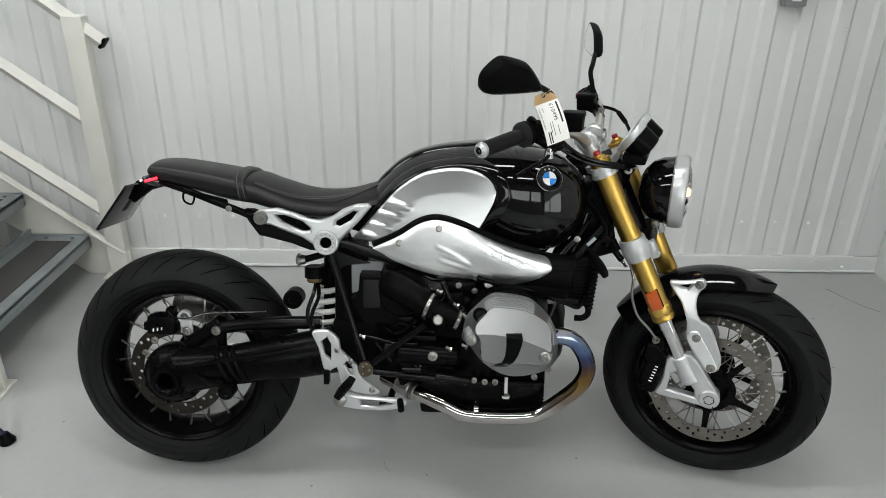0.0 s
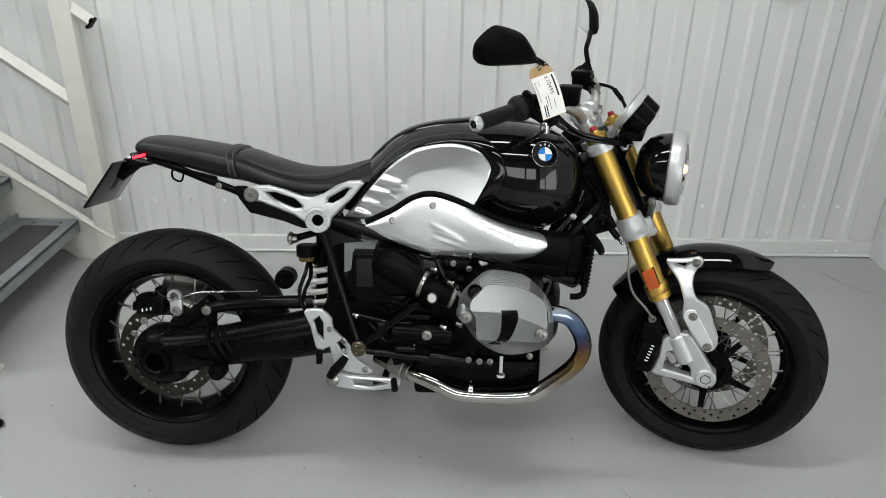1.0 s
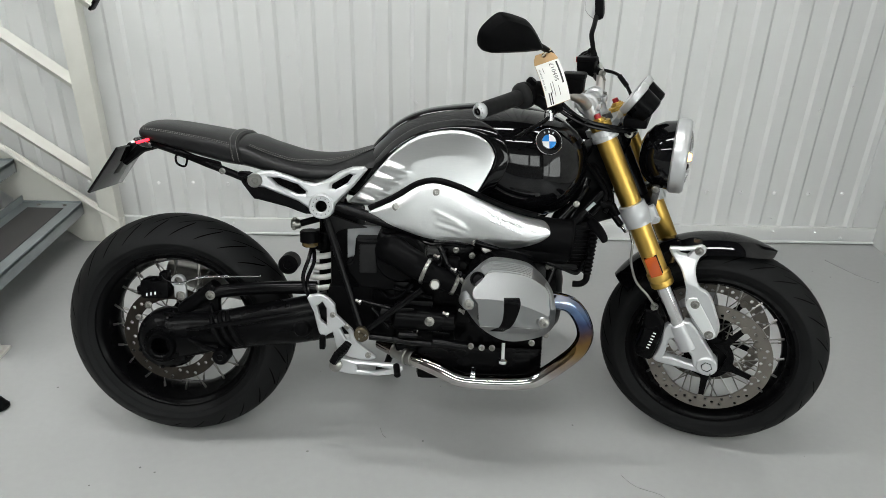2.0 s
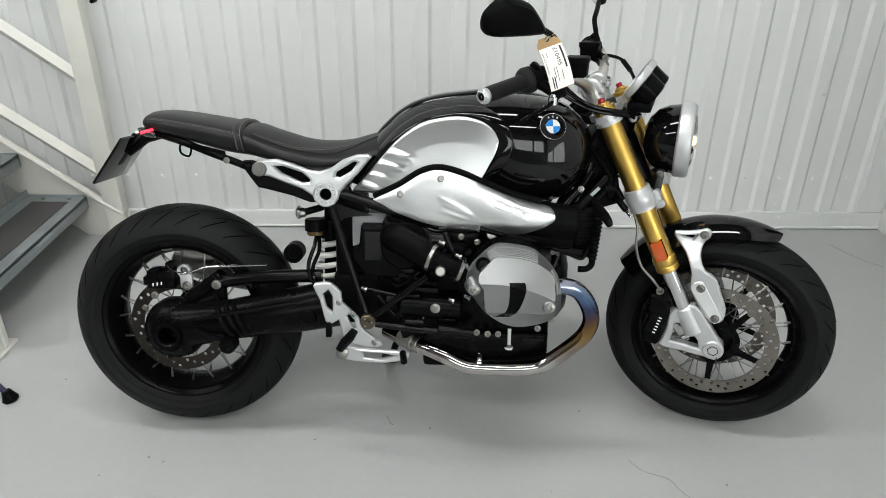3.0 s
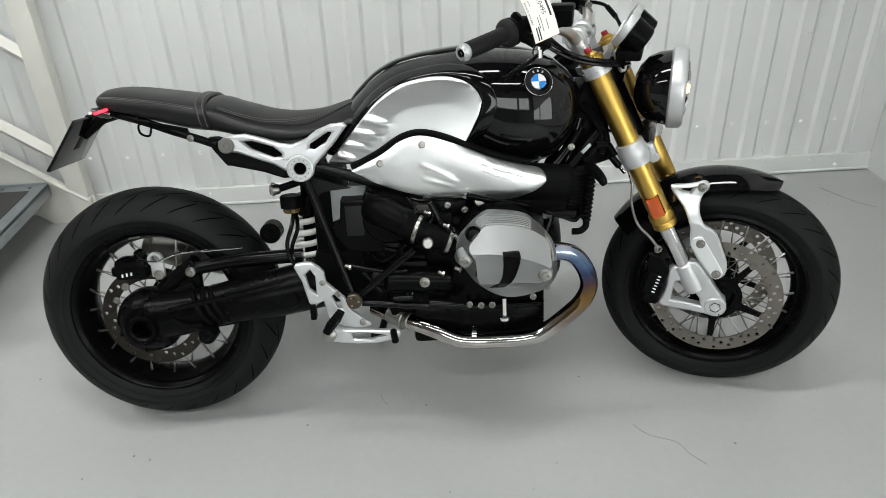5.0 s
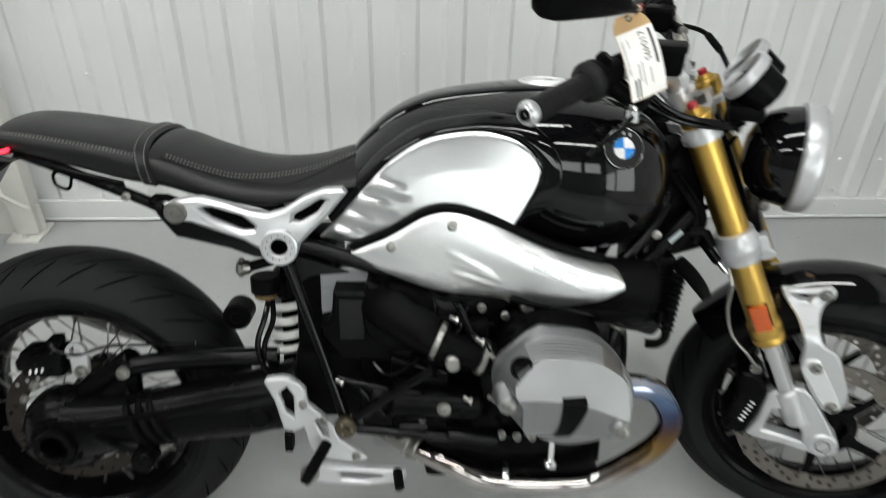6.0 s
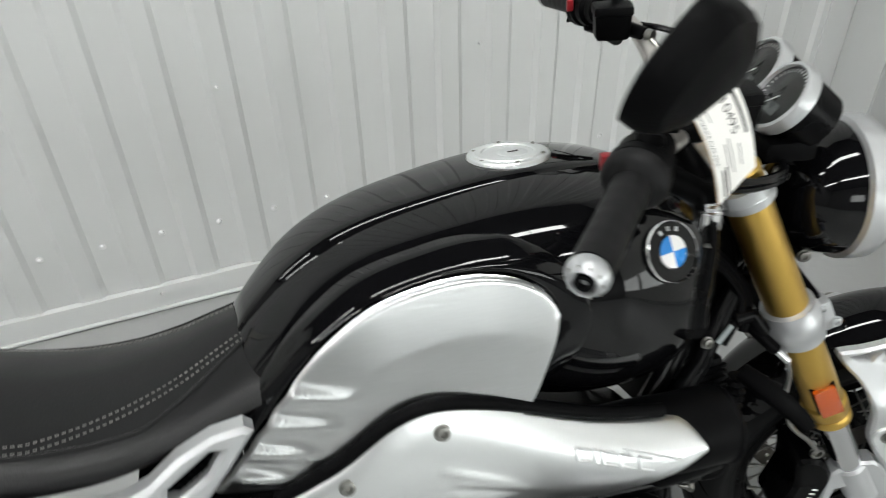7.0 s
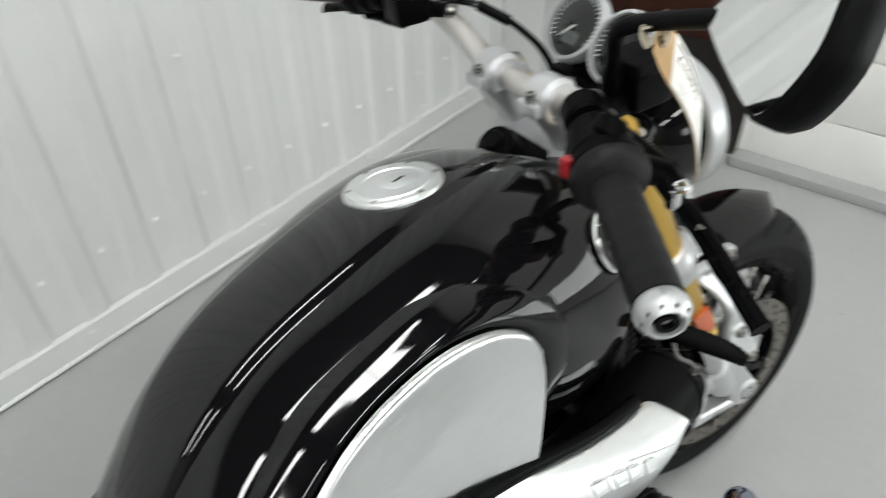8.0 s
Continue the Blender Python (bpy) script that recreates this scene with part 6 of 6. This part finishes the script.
for s in (-1, 1):
    riser = part("bar_riser", join(sweep([(1.130, 0.048 * s, 0.895), (1.115, 0.048 * s, 0.920), (1.100, 0.048 * s, 0.950)], [0.024, 0.021, 0.026], 16), rod((1.098, 0.030 * s, 0.955), (1.098, 0.068 * s, 0.956), 0.0275, 24, bevel=0.005), box(1.064, 1.132, 0.049 * s - 0.016, 0.049 * s + 0.016, 0.946, 0.962, 0.004)), SILVER, yoke, "silver handlebar clamp", F)
    for dx in (-0.017, 0.017):
        part("bolt", cap_bolt((1.098 + dx * 1.5, 0.049 * s, 0.966), (dx * 8, 0, 1), 0.006, 0.006), BOLT, riser, "", F)
    part("top_bolt", cap_bolt(along(0.893, 0.072 * s, 0.055), (0.3, 0.7 * s, 0.4), 0.009, 0.008), BOLT, yoke, "", F)

# handlebar, grips, controls
FAR = Matrix.Translation(PIVOT) @ Matrix.Rotation(radians(-6), 4, AXIS) @ Matrix.Translation(-PIVOT) @ pose(0, 0, 0.95, -3.2, 0, 0) @ pose(0, 0, -0.95)
half_bar = [(1.098, 0.0, 0.955), (1.097, 0.065, 0.956), (1.088, 0.13, 0.985), (1.060, 0.205, 1.017), (1.005, 0.275, 1.018), (0.950, 0.340, 1.012), (0.912, 0.385, 1.006)]
near_bar = [(0.912, -0.392, 0.9925), (0.945, -0.332, 1.0005), (0.979, -0.268, 1.0085), (1.038, -0.197, 1.011), (1.086, -0.130, 0.985), (1.097, -0.065, 0.956), (1.098, 0.0, 0.955)]
both = near_bar + [tuple(FAR @ Vector(q)) for q in half_bar[1:4] + [(1.012, 0.272, 1.018), (0.985, 0.340, 1.012), (0.962, 0.398, 1.006)]]
line = spline(both, 5)
bar = part("handlebar", sweep(line, [0.0105 + 0.0035 * math.exp(-(p.y / 0.15) ** 4) for p in line], 16), material("bar_alloy", (0.60, 0.575, 0.55), 0.36, metal=0.9), bike, "grey alloy tapered handlebar", F, 60)
for s in (-1, 1):
    F = STEERED if s < 0 else STEERED @ FAR
    o, i = (Vector((0.9175, -0.381, 0.994)), Vector((0.979, -0.268, 1.0085))) if s < 0 else (Vector((0.965, 0.393, 1.007)), Vector((1.012, 0.274, 1.0185)))
    d = (o - i).normalized()
    n = 40
    grip = part("grip", sweep([i.lerp(o, k / n) for k in range(n + 1)], [0.0178 + 0.00012 * math.sin(k * 1.1) + 0.0135 * max(0.0, 1 - (k / 4.6) ** 2) ** 0.5 for k in range(n + 1)], 24), GRIP_RUBBER, bar, "black rubber grip with a domed flange", F)
    part("bar_end", lathe([(0.0, 0.010), (0.0100, 0.010), (0.0108, 0.0145), (0.0124, 0.0150), (0.0172, 0.0085), (0.0184, 0.0055), (0.0184, 0.001), (0.0160, -0.004)], o + d * 0.004, d, 28), SILVER, bar, "silver bar-end weight with socket screw", F)
    part("bar_end_screw", lathe([(0.0, 0.0095), (0.0040, 0.0095), (0.0044, 0.0140), (0.0078, 0.0140), (0.0082, 0.0105)], o + d * 0.004, d, 18), BLACK_SATIN, bar, "", F)
    side = d.cross(Vector((0, 0, 1))).normalized()
    up = side.cross(d)
    for k in range(10):
        a = 2 * math.pi * k / 10
        p = o + d * 0.0156 + (side * math.cos(a) + up * math.sin(a)) * 0.0148
        part("weight_slot", box(-0.0009, 0.0009, -0.0009, 0.0009, -0.0013, 0.0013, m=Matrix.Translation(p)), BOLT, bar, "", F)
    # switch cube, master cylinder, lever
    c = i - d * 0.020
    sw = part("switch_cube", join(rod(i + d * 0.002, i - d * 0.018, 0.0305, 32, bevel=0.006), rod(i - d * 0.014, i - d * 0.040, 0.0275, 28, bevel=0.006), rod(i - d * 0.036, i - d * 0.060, 0.0225, 24, bevel=0.004), rod(c + Vector((0.0, 0, 0.020)), c + Vector((0.012, 0, 0.033)), 0.013, 20, bevel=0.004)), BLACK_MATT, bar, "black rounded switch housing", F)
    part("red_switch", box(-0.006, 0.004, -0.005, 0.005, -0.009, 0.007, 0.002, m=Matrix.Translation(c + Vector((-0.031, -0.004 * s, 0.006)))), RED, sw, "red engine switch", F)
    part("switch_button", box(-0.006, 0.006, -0.006, 0.006, -0.004, 0.006, 0.002, m=Matrix.Translation(c + Vector((-0.026, 0.012 * s, -0.010)))), BLACK_SATIN, sw, "", F)
    m0 = i - d * 0.085
    cup = Vector((1.081, -0.193, 1.030)) if s < 0 else m0 + Vector((-0.006, -0.032, -0.006))
    body = spline([(-0.024, -0.016, 0), (-0.018, -0.021, 0), (0.020, -0.021, 0), (0.027, -0.014, 0), (0.027, 0.014, 0), (0.020, 0.021, 0), (-0.018, 0.021, 0), (-0.024, 0.016, 0)], 3, True)
    mc = part("master_cylinder", join(loft([[tuple(cup + Vector((q.x * k, q.y * k, h))) for q in body] for k, h in ((0.80, -0.020), (0.92, -0.016), (0.98, 0.010), (1.0, 0.014), (1.06, 0.015), (1.06, 0.022), (1.0, 0.025), (0.85, 0.026))]), rod(m0 + Vector((0.01, -0.01 * s, -0.016)), m0 + Vector((0.040, -0.050 * s, -0.020)), 0.010, 14, bevel=0.002), rod(m0 - d * 0.012, m0 + d * 0.012, 0.020, 20, bevel=0.003), rod(m0 + Vector((0, 0, -0.006)), cup + Vector((0, 0, -0.012)), 0.012, 16, bevel=0.002)), BLACK_MATT, bar, "black fluid reservoir and lever mount", F)
    part("banjo", join(lathe([(0, 0.010), (0.008, 0.010), (0.009, 0.0), (0, 0.0)], m0 + Vector((0.041, -0.051 * s, -0.020)), (0.6, -0.5 * s, 0), 12), rod(m0 + Vector((0.044, -0.055 * s, -0.022)), m0 + Vector((0.056, -0.070 * s, -0.036)), 0.0045, 10)), BOLT, mc, "", F)
    hub = Vector((1.045, 0.280 * s, 0.966))
    lv = [Vector((1.054, 0.250 * s, 0.975)), hub, Vector((1.034, 0.316 * s, 0.958)), Vector((1.014, 0.362 * s, 0.950)), Vector((0.997, 0.404 * s, 0.942))]
    if s > 0:
        lv = [q + Vector((0.004, 0, 0.024)) for q in lv]
        hub = lv[1]
    lever = part("lever", sweep(spline(lv, 6), [0.0105] * 7 + [0.0085] * 11 + [0.0075] * 6 + [0.0090], 12, flat=0.55), BLACK_SATIN, bar, "black drilled lever", F)
    for k in (12, 16, 19):
        q = spline(lv, 6)[k]
        part("lever_hole", box(-0.0026, 0.0026, -0.0045, 0.0045, -0.0054, 0.0054, 0.001, m=Matrix.Translation(q) @ Matrix.Rotation(radians(-24 * s), 4, "Z")), BOLT if k == 12 else BLACK_MATT, lever, "", F)
    part("lever_perch", join(sweep([i - d * 0.018, Vector((1.020, 0.252 * s, 0.994)), Vector((1.044, 0.262 * s, 0.982)), hub + Vector((0, 0, 0.003))], [0.016, 0.0125, 0.0125, 0.0115], 16), sweep([Vector((1.044, 0.262 * s, 0.982)), Vector((1.056, 0.236 * s, 0.978)), m0 + Vector((0.02, 0, -0.014))], [0.013, 0.012, 0.010], 14)), BLACK_MATT, lever, "", F)
    part("lever_pivot", lathe([(0, 0.012), (0.005, 0.0115), (0.0068, 0.010), (0.0072, 0.006), (0.0105, 0.005), (0.0105, -0.012), (0, -0.012)], hub + Vector((0, 0, 0.006)), (0, 0, 1), 18), CHROME, lever, "bright lever pivot bolt", F)
    # mirror
    base = m0 + Vector((0.008, 0, 0.018))
    drop = Vector((0, -0.009, -0.010)) if s < 0 else Vector((0, 0, 0))
    stem = Vector((1.0205, 0.309 * s, 1.142)) + drop
    ux = Vector((-0.566, 0.799 * s, 0.205) if s < 0 else (-0.40, 0.86, 0.30)).normalized()
    arm_pts = spline([Vector((1.052, 0.190 * s, 1.030)), Vector((1.042, 0.197 * s, 1.070)) + drop * 0.4, Vector((1.033, 0.208 * s, 1.100)) + drop * 0.7, Vector((1.028, 0.250 * s, 1.122)) + drop, stem + ux * 0.012], 4)
    mirror = part("mirror_stalk", sweep(arm_pts, [0.010] * 3 + [0.0070] * (len(arm_pts) - 3), 10), BLACK_MATT, bike, "black stalk mirror", F)
    nx = Vector((-0.68, 0.593, 0.431) if s < 0 else (-0.90, -0.42, 0.10))
    nx = (nx - ux * nx.dot(ux)).normalized()
    vx = ux.cross(nx) if ux.cross(nx).z > 0 else nx.cross(ux)
    shape = smooth2([(-0.012, -0.006), (0.0, 0.010), (0.055, 0.046), (0.085, 0.056), (0.145, 0.060), (0.172, 0.053), (0.193, 0.020), (0.197, -0.004), (0.184, -0.033), (0.160, -0.043), (0.080, -0.030), (0.020, -0.017)], 3)
    cu, cv = 0.105, 0.006

    def ring(k, depth, keep=0.0):
        return [tuple(stem + ux * (cu + (u - cu) * k) * 0.822 + vx * (cv + (v - cv) * k) * 0.822 + nx * depth) for u, v in shape]
    shell = loft([ring(0.90, 0.002), ring(0.94, 0.008), ring(1.0, 0.006), ring(1.0, -0.003), ring(0.97, -0.010), ring(0.88, -0.018), ring(0.62, -0.026), ring(0.2, -0.030)])
    part("mirror_shell", shell, BLACK_MATT, mirror, "black plastic mirror shell", F, 24)
    gm = bmesh.new()
    gm.faces.new([gm.verts.new(p) for p in ring(0.925, 0.0078)])
    bmesh.ops.solidify(gm, geom=gm.faces[:], thickness=0.002)
    part("mirror_glass", gm, MIRROR, mirror, "mirror glass", F)
    # front indicators beside the lamp
    ind = part("front_indicator", join(rod((1.215, 0.05 * s, 0.725), (1.215, 0.085 * s, 0.722), 0.0055, 8)), BLACK_MATT, bike, "", F)

F = STEERED
# ignition switch, cables and hoses round the steering head
part("ignition_switch", join(rod((1.078, -0.004, 0.862), (1.049, -0.008, 0.904), 0.0235, 20, bevel=0.003), rod((1.049, -0.008, 0.904), (1.045, -0.008, 0.910), 0.013, 16, bevel=0.002), box(1.06, 1.11, -0.05, 0.035, 0.862, 0.888, 0.008)), BLACK_MATT, bike, "black ignition switch", F)
for pts, r in (([(1.03, -0.19, 1.00), (1.06, -0.17, 0.965), (1.12, -0.16, 0.935), (1.19, -0.11, 0.915), (1.215, -0.04, 0.90), (1.20, 0.03, 0.87)], 0.0048), ([(1.02, -0.20, 0.995), (1.06, -0.175, 0.955), (1.12, -0.158, 0.925), (1.195, -0.105, 0.905), (1.222, -0.03, 0.892), (1.19, 0.04, 0.84)], 0.0048), ([(1.05, -0.18, 0.985), (1.10, -0.168, 0.945), (1.17, -0.13, 0.918), (1.21, -0.08, 0.895), (1.20, -0.03, 0.84), (1.17, 0.0, 0.78)], 0.0042), ([(1.09, 0.205, 1.005), (1.14, 0.17, 1.0), (1.175, 0.12, 0.975), (1.20, 0.08, 0.93), (1.20, 0.05, 0.86)], 0.0048), ([(1.175, -0.06, 0.86), (1.20, -0.065, 0.82), (1.205, -0.055, 0.77), (1.185, -0.05, 0.73)], 0.005), ([(1.165, -0.075, 0.85), (1.19, -0.08, 0.80), (1.19, -0.07, 0.75)], 0.004)):
    part("control_cable", sweep(spline(pts, 6), r, 8), BLACK_TUBE, bike, "", F)
part("hose_fitting", sweep([(1.148, 0.158, 0.997), (1.172, 0.125, 0.978)], 0.007, 10), BLACK_MATT, bike, "", F)
# steering damper under the tank nose
dam = part("steering_damper", join(rod((1.145, -0.085, 0.690), (1.175, -0.115, 0.650), 0.0085, 12, bevel=0.002), rod((1.12, -0.09, 0.70), (1.15, -0.09, 0.70), 0.012, 12, bevel=0.002), rod((1.150, -0.09, 0.700), (1.165, -0.10, 0.672), 0.011, 12, bevel=0.002)), BLACK_SATIN, bike, "small black damper under the tank")
part("damper_tip", rod((1.175, -0.115, 0.650), (1.186, -0.125, 0.636), 0.005, 10, bevel=0.001), CHROME, dam)
part("frame_tube", sweep([(0.985, -0.120, 0.600), (1.06, -0.105, 0.660), (1.145, -0.070, 0.745)], 0.0135, 14), BLACK_SATIN, bike)
part("head_gusset", plate([[(1.050, 0.700), (1.110, 0.640), (1.175, 0.660), (1.150, 0.800), (1.105, 0.860), (1.070, 0.790)]], -0.058, 0.058, 0.006), BLACK_MATT, bike, "black steering head gusset")
for k, pts in enumerate(([(1.085, -0.07, 0.80), (1.120, -0.085, 0.755), (1.135, -0.09, 0.715), (1.10, -0.10, 0.675)], [(1.10, -0.065, 0.80), (1.130, -0.078, 0.760), (1.150, -0.085, 0.720), (1.135, -0.095, 0.680)])):
    part("wiring", sweep(spline(pts, 5), 0.006, 8), BLACK_MATT, bike)
part("plate_tag", box(-0.014, 0.014, -0.001, 0.001, -0.004, 0.004, m=pose(1.094, -0.111, 0.697, 0, -45, 0)), STEEL, bike)
part("tank_bolt", cap_bolt((1.055, -0.125, 0.705), (0, -1, 0), 0.0065, 0.006), BOLT, bike)

# headlamp
lamp_at = Vector((1.298, 0, 0.829))
shell = part("headlamp_shell", lathe([(0.0, -0.064), (0.030, -0.062), (0.055, -0.052), (0.074, -0.034), (0.085, -0.010), (0.089, 0.014), (0.090, 0.022)], lamp_at, (1, 0, -0.03), 44), BLACK_GLOSS, bike, "gloss black round headlamp", F, 60)
part("headlamp_bezel", lathe([(0.0895, 0.018), (0.0955, 0.022), (0.0965, 0.036), (0.0955, 0.050), (0.0900, 0.056), (0.084, 0.057), (0.0815, 0.052)], lamp_at, (1, 0, -0.03), 48), SILVER, shell, "silver headlamp ring", F, 50)
part("lamp_reflector", lathe([(0.012, 0.0), (0.045, 0.012), (0.070, 0.034), (0.082, 0.051)], lamp_at, (1, 0, -0.03), 36), CHROME, shell, "", F, 60)
part("bulb", lathe([(0.0, 0.036), (0.007, 0.034), (0.009, 0.02), (0.009, 0.0)], lamp_at, (1, 0, -0.03), 16), LAMP_GLOW, shell, "lit warm bulb", F)
part("lamp_glass", lathe([(0.0, 0.068), (0.035, 0.066), (0.062, 0.061), (0.078, 0.054), (0.083, 0.050)], lamp_at, (1, 0, -0.03), 36), GLASS, shell, "clear headlamp glass", F, 60).visible_shadow = False
part("lamp_bracket", join(rod((1.285, -0.03, 0.742), (1.285, 0.03, 0.742), 0.010, 12, bevel=0.002), rod((1.25, 0, 0.735), (1.20, 0, 0.715), 0.012, 12)), BLACK_SATIN, shell, "", F)
part("bracket_bolt", cap_bolt((1.285, -0.031, 0.742), (0, -1, 0), 0.008, 0.006), BOLT, shell, "", F)

# twin instruments
for s, c in ((-1, Vector((1.208, -0.042, 0.978))), (1, Vector((1.212, 0.042, 0.982)))):
    ax = Vector((-0.80, 0, 0.60)).normalized()
    dial = part("instrument", lathe([(0.0, -0.060), (0.030, -0.060), (0.036, -0.056), (0.040, -0.010), (0.041, 0.0)], c, ax, 36), BLACK_SATIN, bike, "round instrument with black dial", F, 50)
    part("instrument_ring", lathe([(0.0400, -0.012), (0.0445, -0.010), (0.0455, 0.0), (0.0435, 0.007), (0.0395, 0.008), (0.0385, 0.003)], c, ax, 40), SILVER, dial, "silver ring", F, 50)
    part("dial_face", lathe([(0.0, 0.0), (0.0395, 0.0), (0.0395, -0.003)], c, ax, 36), BLACK_MATT, dial, "", F)
    up = Vector((0.6, 0, 0.8))
    rt = up.cross(ax).normalized()
    for k in range(25):
        a = radians(210 - 10 * k)
        p = c + ax * 0.0008 + (rt * math.cos(a) + up * math.sin(a)) * 0.031
        q = c + ax * 0.0008 + (rt * math.cos(a) + up * math.sin(a)) * 0.0355
        part("dial_mark", sweep([p, q], 0.0007, 4), WHITE, dial, "", F)
    part("needle", sweep([c + ax * 0.003, c + ax * 0.003 + (rt * -0.5 + up * -0.5) * 0.036], [0.0012, 0.0005], 5), WHITE, dial, "", F)
    part("display", box(-0.013, 0.013, -0.0004, 0.0004, -0.008, 0.006, m=Matrix.Translation(c + ax * 0.0009 - up * 0.014) @ Matrix((rt, ax, up)).transposed().to_4x4()), material("lcd", (0.05, 0.055, 0.055), 0.3), dial, "", F)
    part("dial_glass", lathe([(0.0, 0.0055), (0.038, 0.0045), (0.0395, 0.003)], c, ax, 36), GLASS, dial, "", F, 60).visible_shadow = False
part("instrument_bracket", box(1.19, 1.25, -0.07, 0.07, 0.905, 0.932, 0.008), BLACK_MATT, bike, "", F)

# ---------------------------------------------------------------- price tag on its string
T, BR, BL = Vector((0.9440, -0.0180, 1.0880)), Vector((1.0070, -0.0370, 0.9930)), Vector((0.9620, -0.0550, 0.9810))
tu = (BR - BL).normalized()
tv = (T - (BR + BL) / 2)
tv = (tv - tu * tv.dot(tu)).normalized()
tn = tu.cross(tv)
if tn.y > 0:
    tn = -tn
tm = Matrix((tu, -tn, tv)).transposed().to_4x4()
tag = thing("price_tag", "white printed price tag on brown card, tied with string", "tag", Matrix.Translation((BR + BL) / 2 - tu * 0.013 + tn * 0.012) @ tm)


def bowed(points, y0, y1):
    """A card bent a little along its length."""
    n = 12
    bm = bmesh.new()
    rows = []
    for k in range(n + 1):
        v = k / n
        z = 0.118 * v
        w = points(v)
        b = -0.010 * math.sin(math.pi * v) + 0.006 * v
        rows.append([(-w, b + y0, z), (w, b + y0, z), (w, b + y1, z), (-w, b + y1, z)])
    return loft(rows)


part("brown_card", bowed(lambda v: 0.030 if v < 0.88 else 0.030 - (v - 0.88) * 0.10, 0.0, 0.0008), KRAFT, tag)


def bow(z):
    v = z / 0.118
    return -0.010 * math.sin(math.pi * v) + 0.006 * v


sticker = bmesh.new()
rows = []
for k in range(11):
    z = 0.001 + 0.0095 * k
    rows.append([(-0.0297, bow(z) - 0.0007, z), (0.0297, bow(z) - 0.0007, z), (0.0297, bow(z) - 0.0002, z), (-0.0297, bow(z) - 0.0002, z)])
st = part("white_sticker", loft(rows), CARD, tag)


def words(text, x, z, size):
    """Printed words that run down the card."""
    cu = bpy.data.curves.new("words", "FONT")
    cu.body, cu.size, cu.extrude = text, size, 0.0
    tmp = new("words", cu)
    me = bpy.data.meshes.new_from_object(tmp.evaluated_get(bpy.context.evaluated_depsgraph_get()))
    bpy.data.objects.remove(tmp)
    bm = bmesh.new()
    bm.from_mesh(me)
    bmesh.ops.triangulate(bm, faces=bm.faces[:])
    bmesh.ops.subdivide_edges(bm, edges=[e for e in bm.edges if e.calc_length() > 0.006], cuts=2)
    for v in bm.verts:
        px, pz = x + v.co.y, z - v.co.x
        v.co = Vector((px, bow(pz) - 0.0011, pz))
    me2 = bpy.data.meshes.new("words")
    bm.to_mesh(me2)
    bm.free()
    me2.materials.append(INK)
    ob = new("printed_words", me2)
    ob.parent = st


def bars(x, z0, z1, w):
    bm = bmesh.new()
    n = 6
    vs = []
    for k in range(n + 1):
        z = z0 + (z1 - z0) * k / n
        vs.append((bm.verts.new((x - w, bow(z) - 0.0011, z)), bm.verts.new((x + w, bow(z) - 0.0011, z))))
    for a, b in zip(vs, vs[1:]):
        bm.faces.new((a[0], a[1], b[1], b[0]))
    part("print_line", bm, INK, st)


words("£10495", 0.003, 0.092, 0.0140)
words("FINANCE AVAILABLE", -0.0265, 0.086, 0.0052)
bars(0.0215, 0.092, 0.042, 0.0022)
bars(0.008, 0.040, 0.018, 0.0007)
bars(-0.004, 0.052, 0.018, 0.0006)
bars(-0.010, 0.050, 0.026, 0.0007)
bars(-0.014, 0.030, 0.003, 0.0014)
bars(-0.0195, 0.030, 0.003, 0.0014)
bars(-0.016, 0.086, 0.074, 0.0005)
eye_z = 0.112
part("eyelet", lathe([(0.0025, -0.001), (0.0045, -0.001), (0.0045, 0.001), (0.0025, 0.001)], (0.0, bow(eye_z) - 0.0006, eye_z), (0, 1, 0), 14, closed=True), BLACK_MATT, tag)
STEM_W = tag.matrix_world.inverted() @ (BIKE @ STEERED @ Vector((1.029, -0.256, 1.102)))
z0 = Vector((0.0, bow(eye_z), eye_z))
for k in range(4):
    dx = 0.004 * (k - 1.5)
    part("string", sweep(spline([z0, z0.lerp(STEM_W, 0.5) + Vector((dx * 2, -0.006, 0.004 * k)), STEM_W + Vector((dx, -0.010, 0.006)), STEM_W + Vector((dx + 0.003, 0.008, 0.008)), STEM_W + Vector((dx, 0.008, -0.006)), z0.lerp(STEM_W, 0.4) + Vector((-dx, 0.002, 0)), z0], 5), 0.0011, 6), STRING, tag)
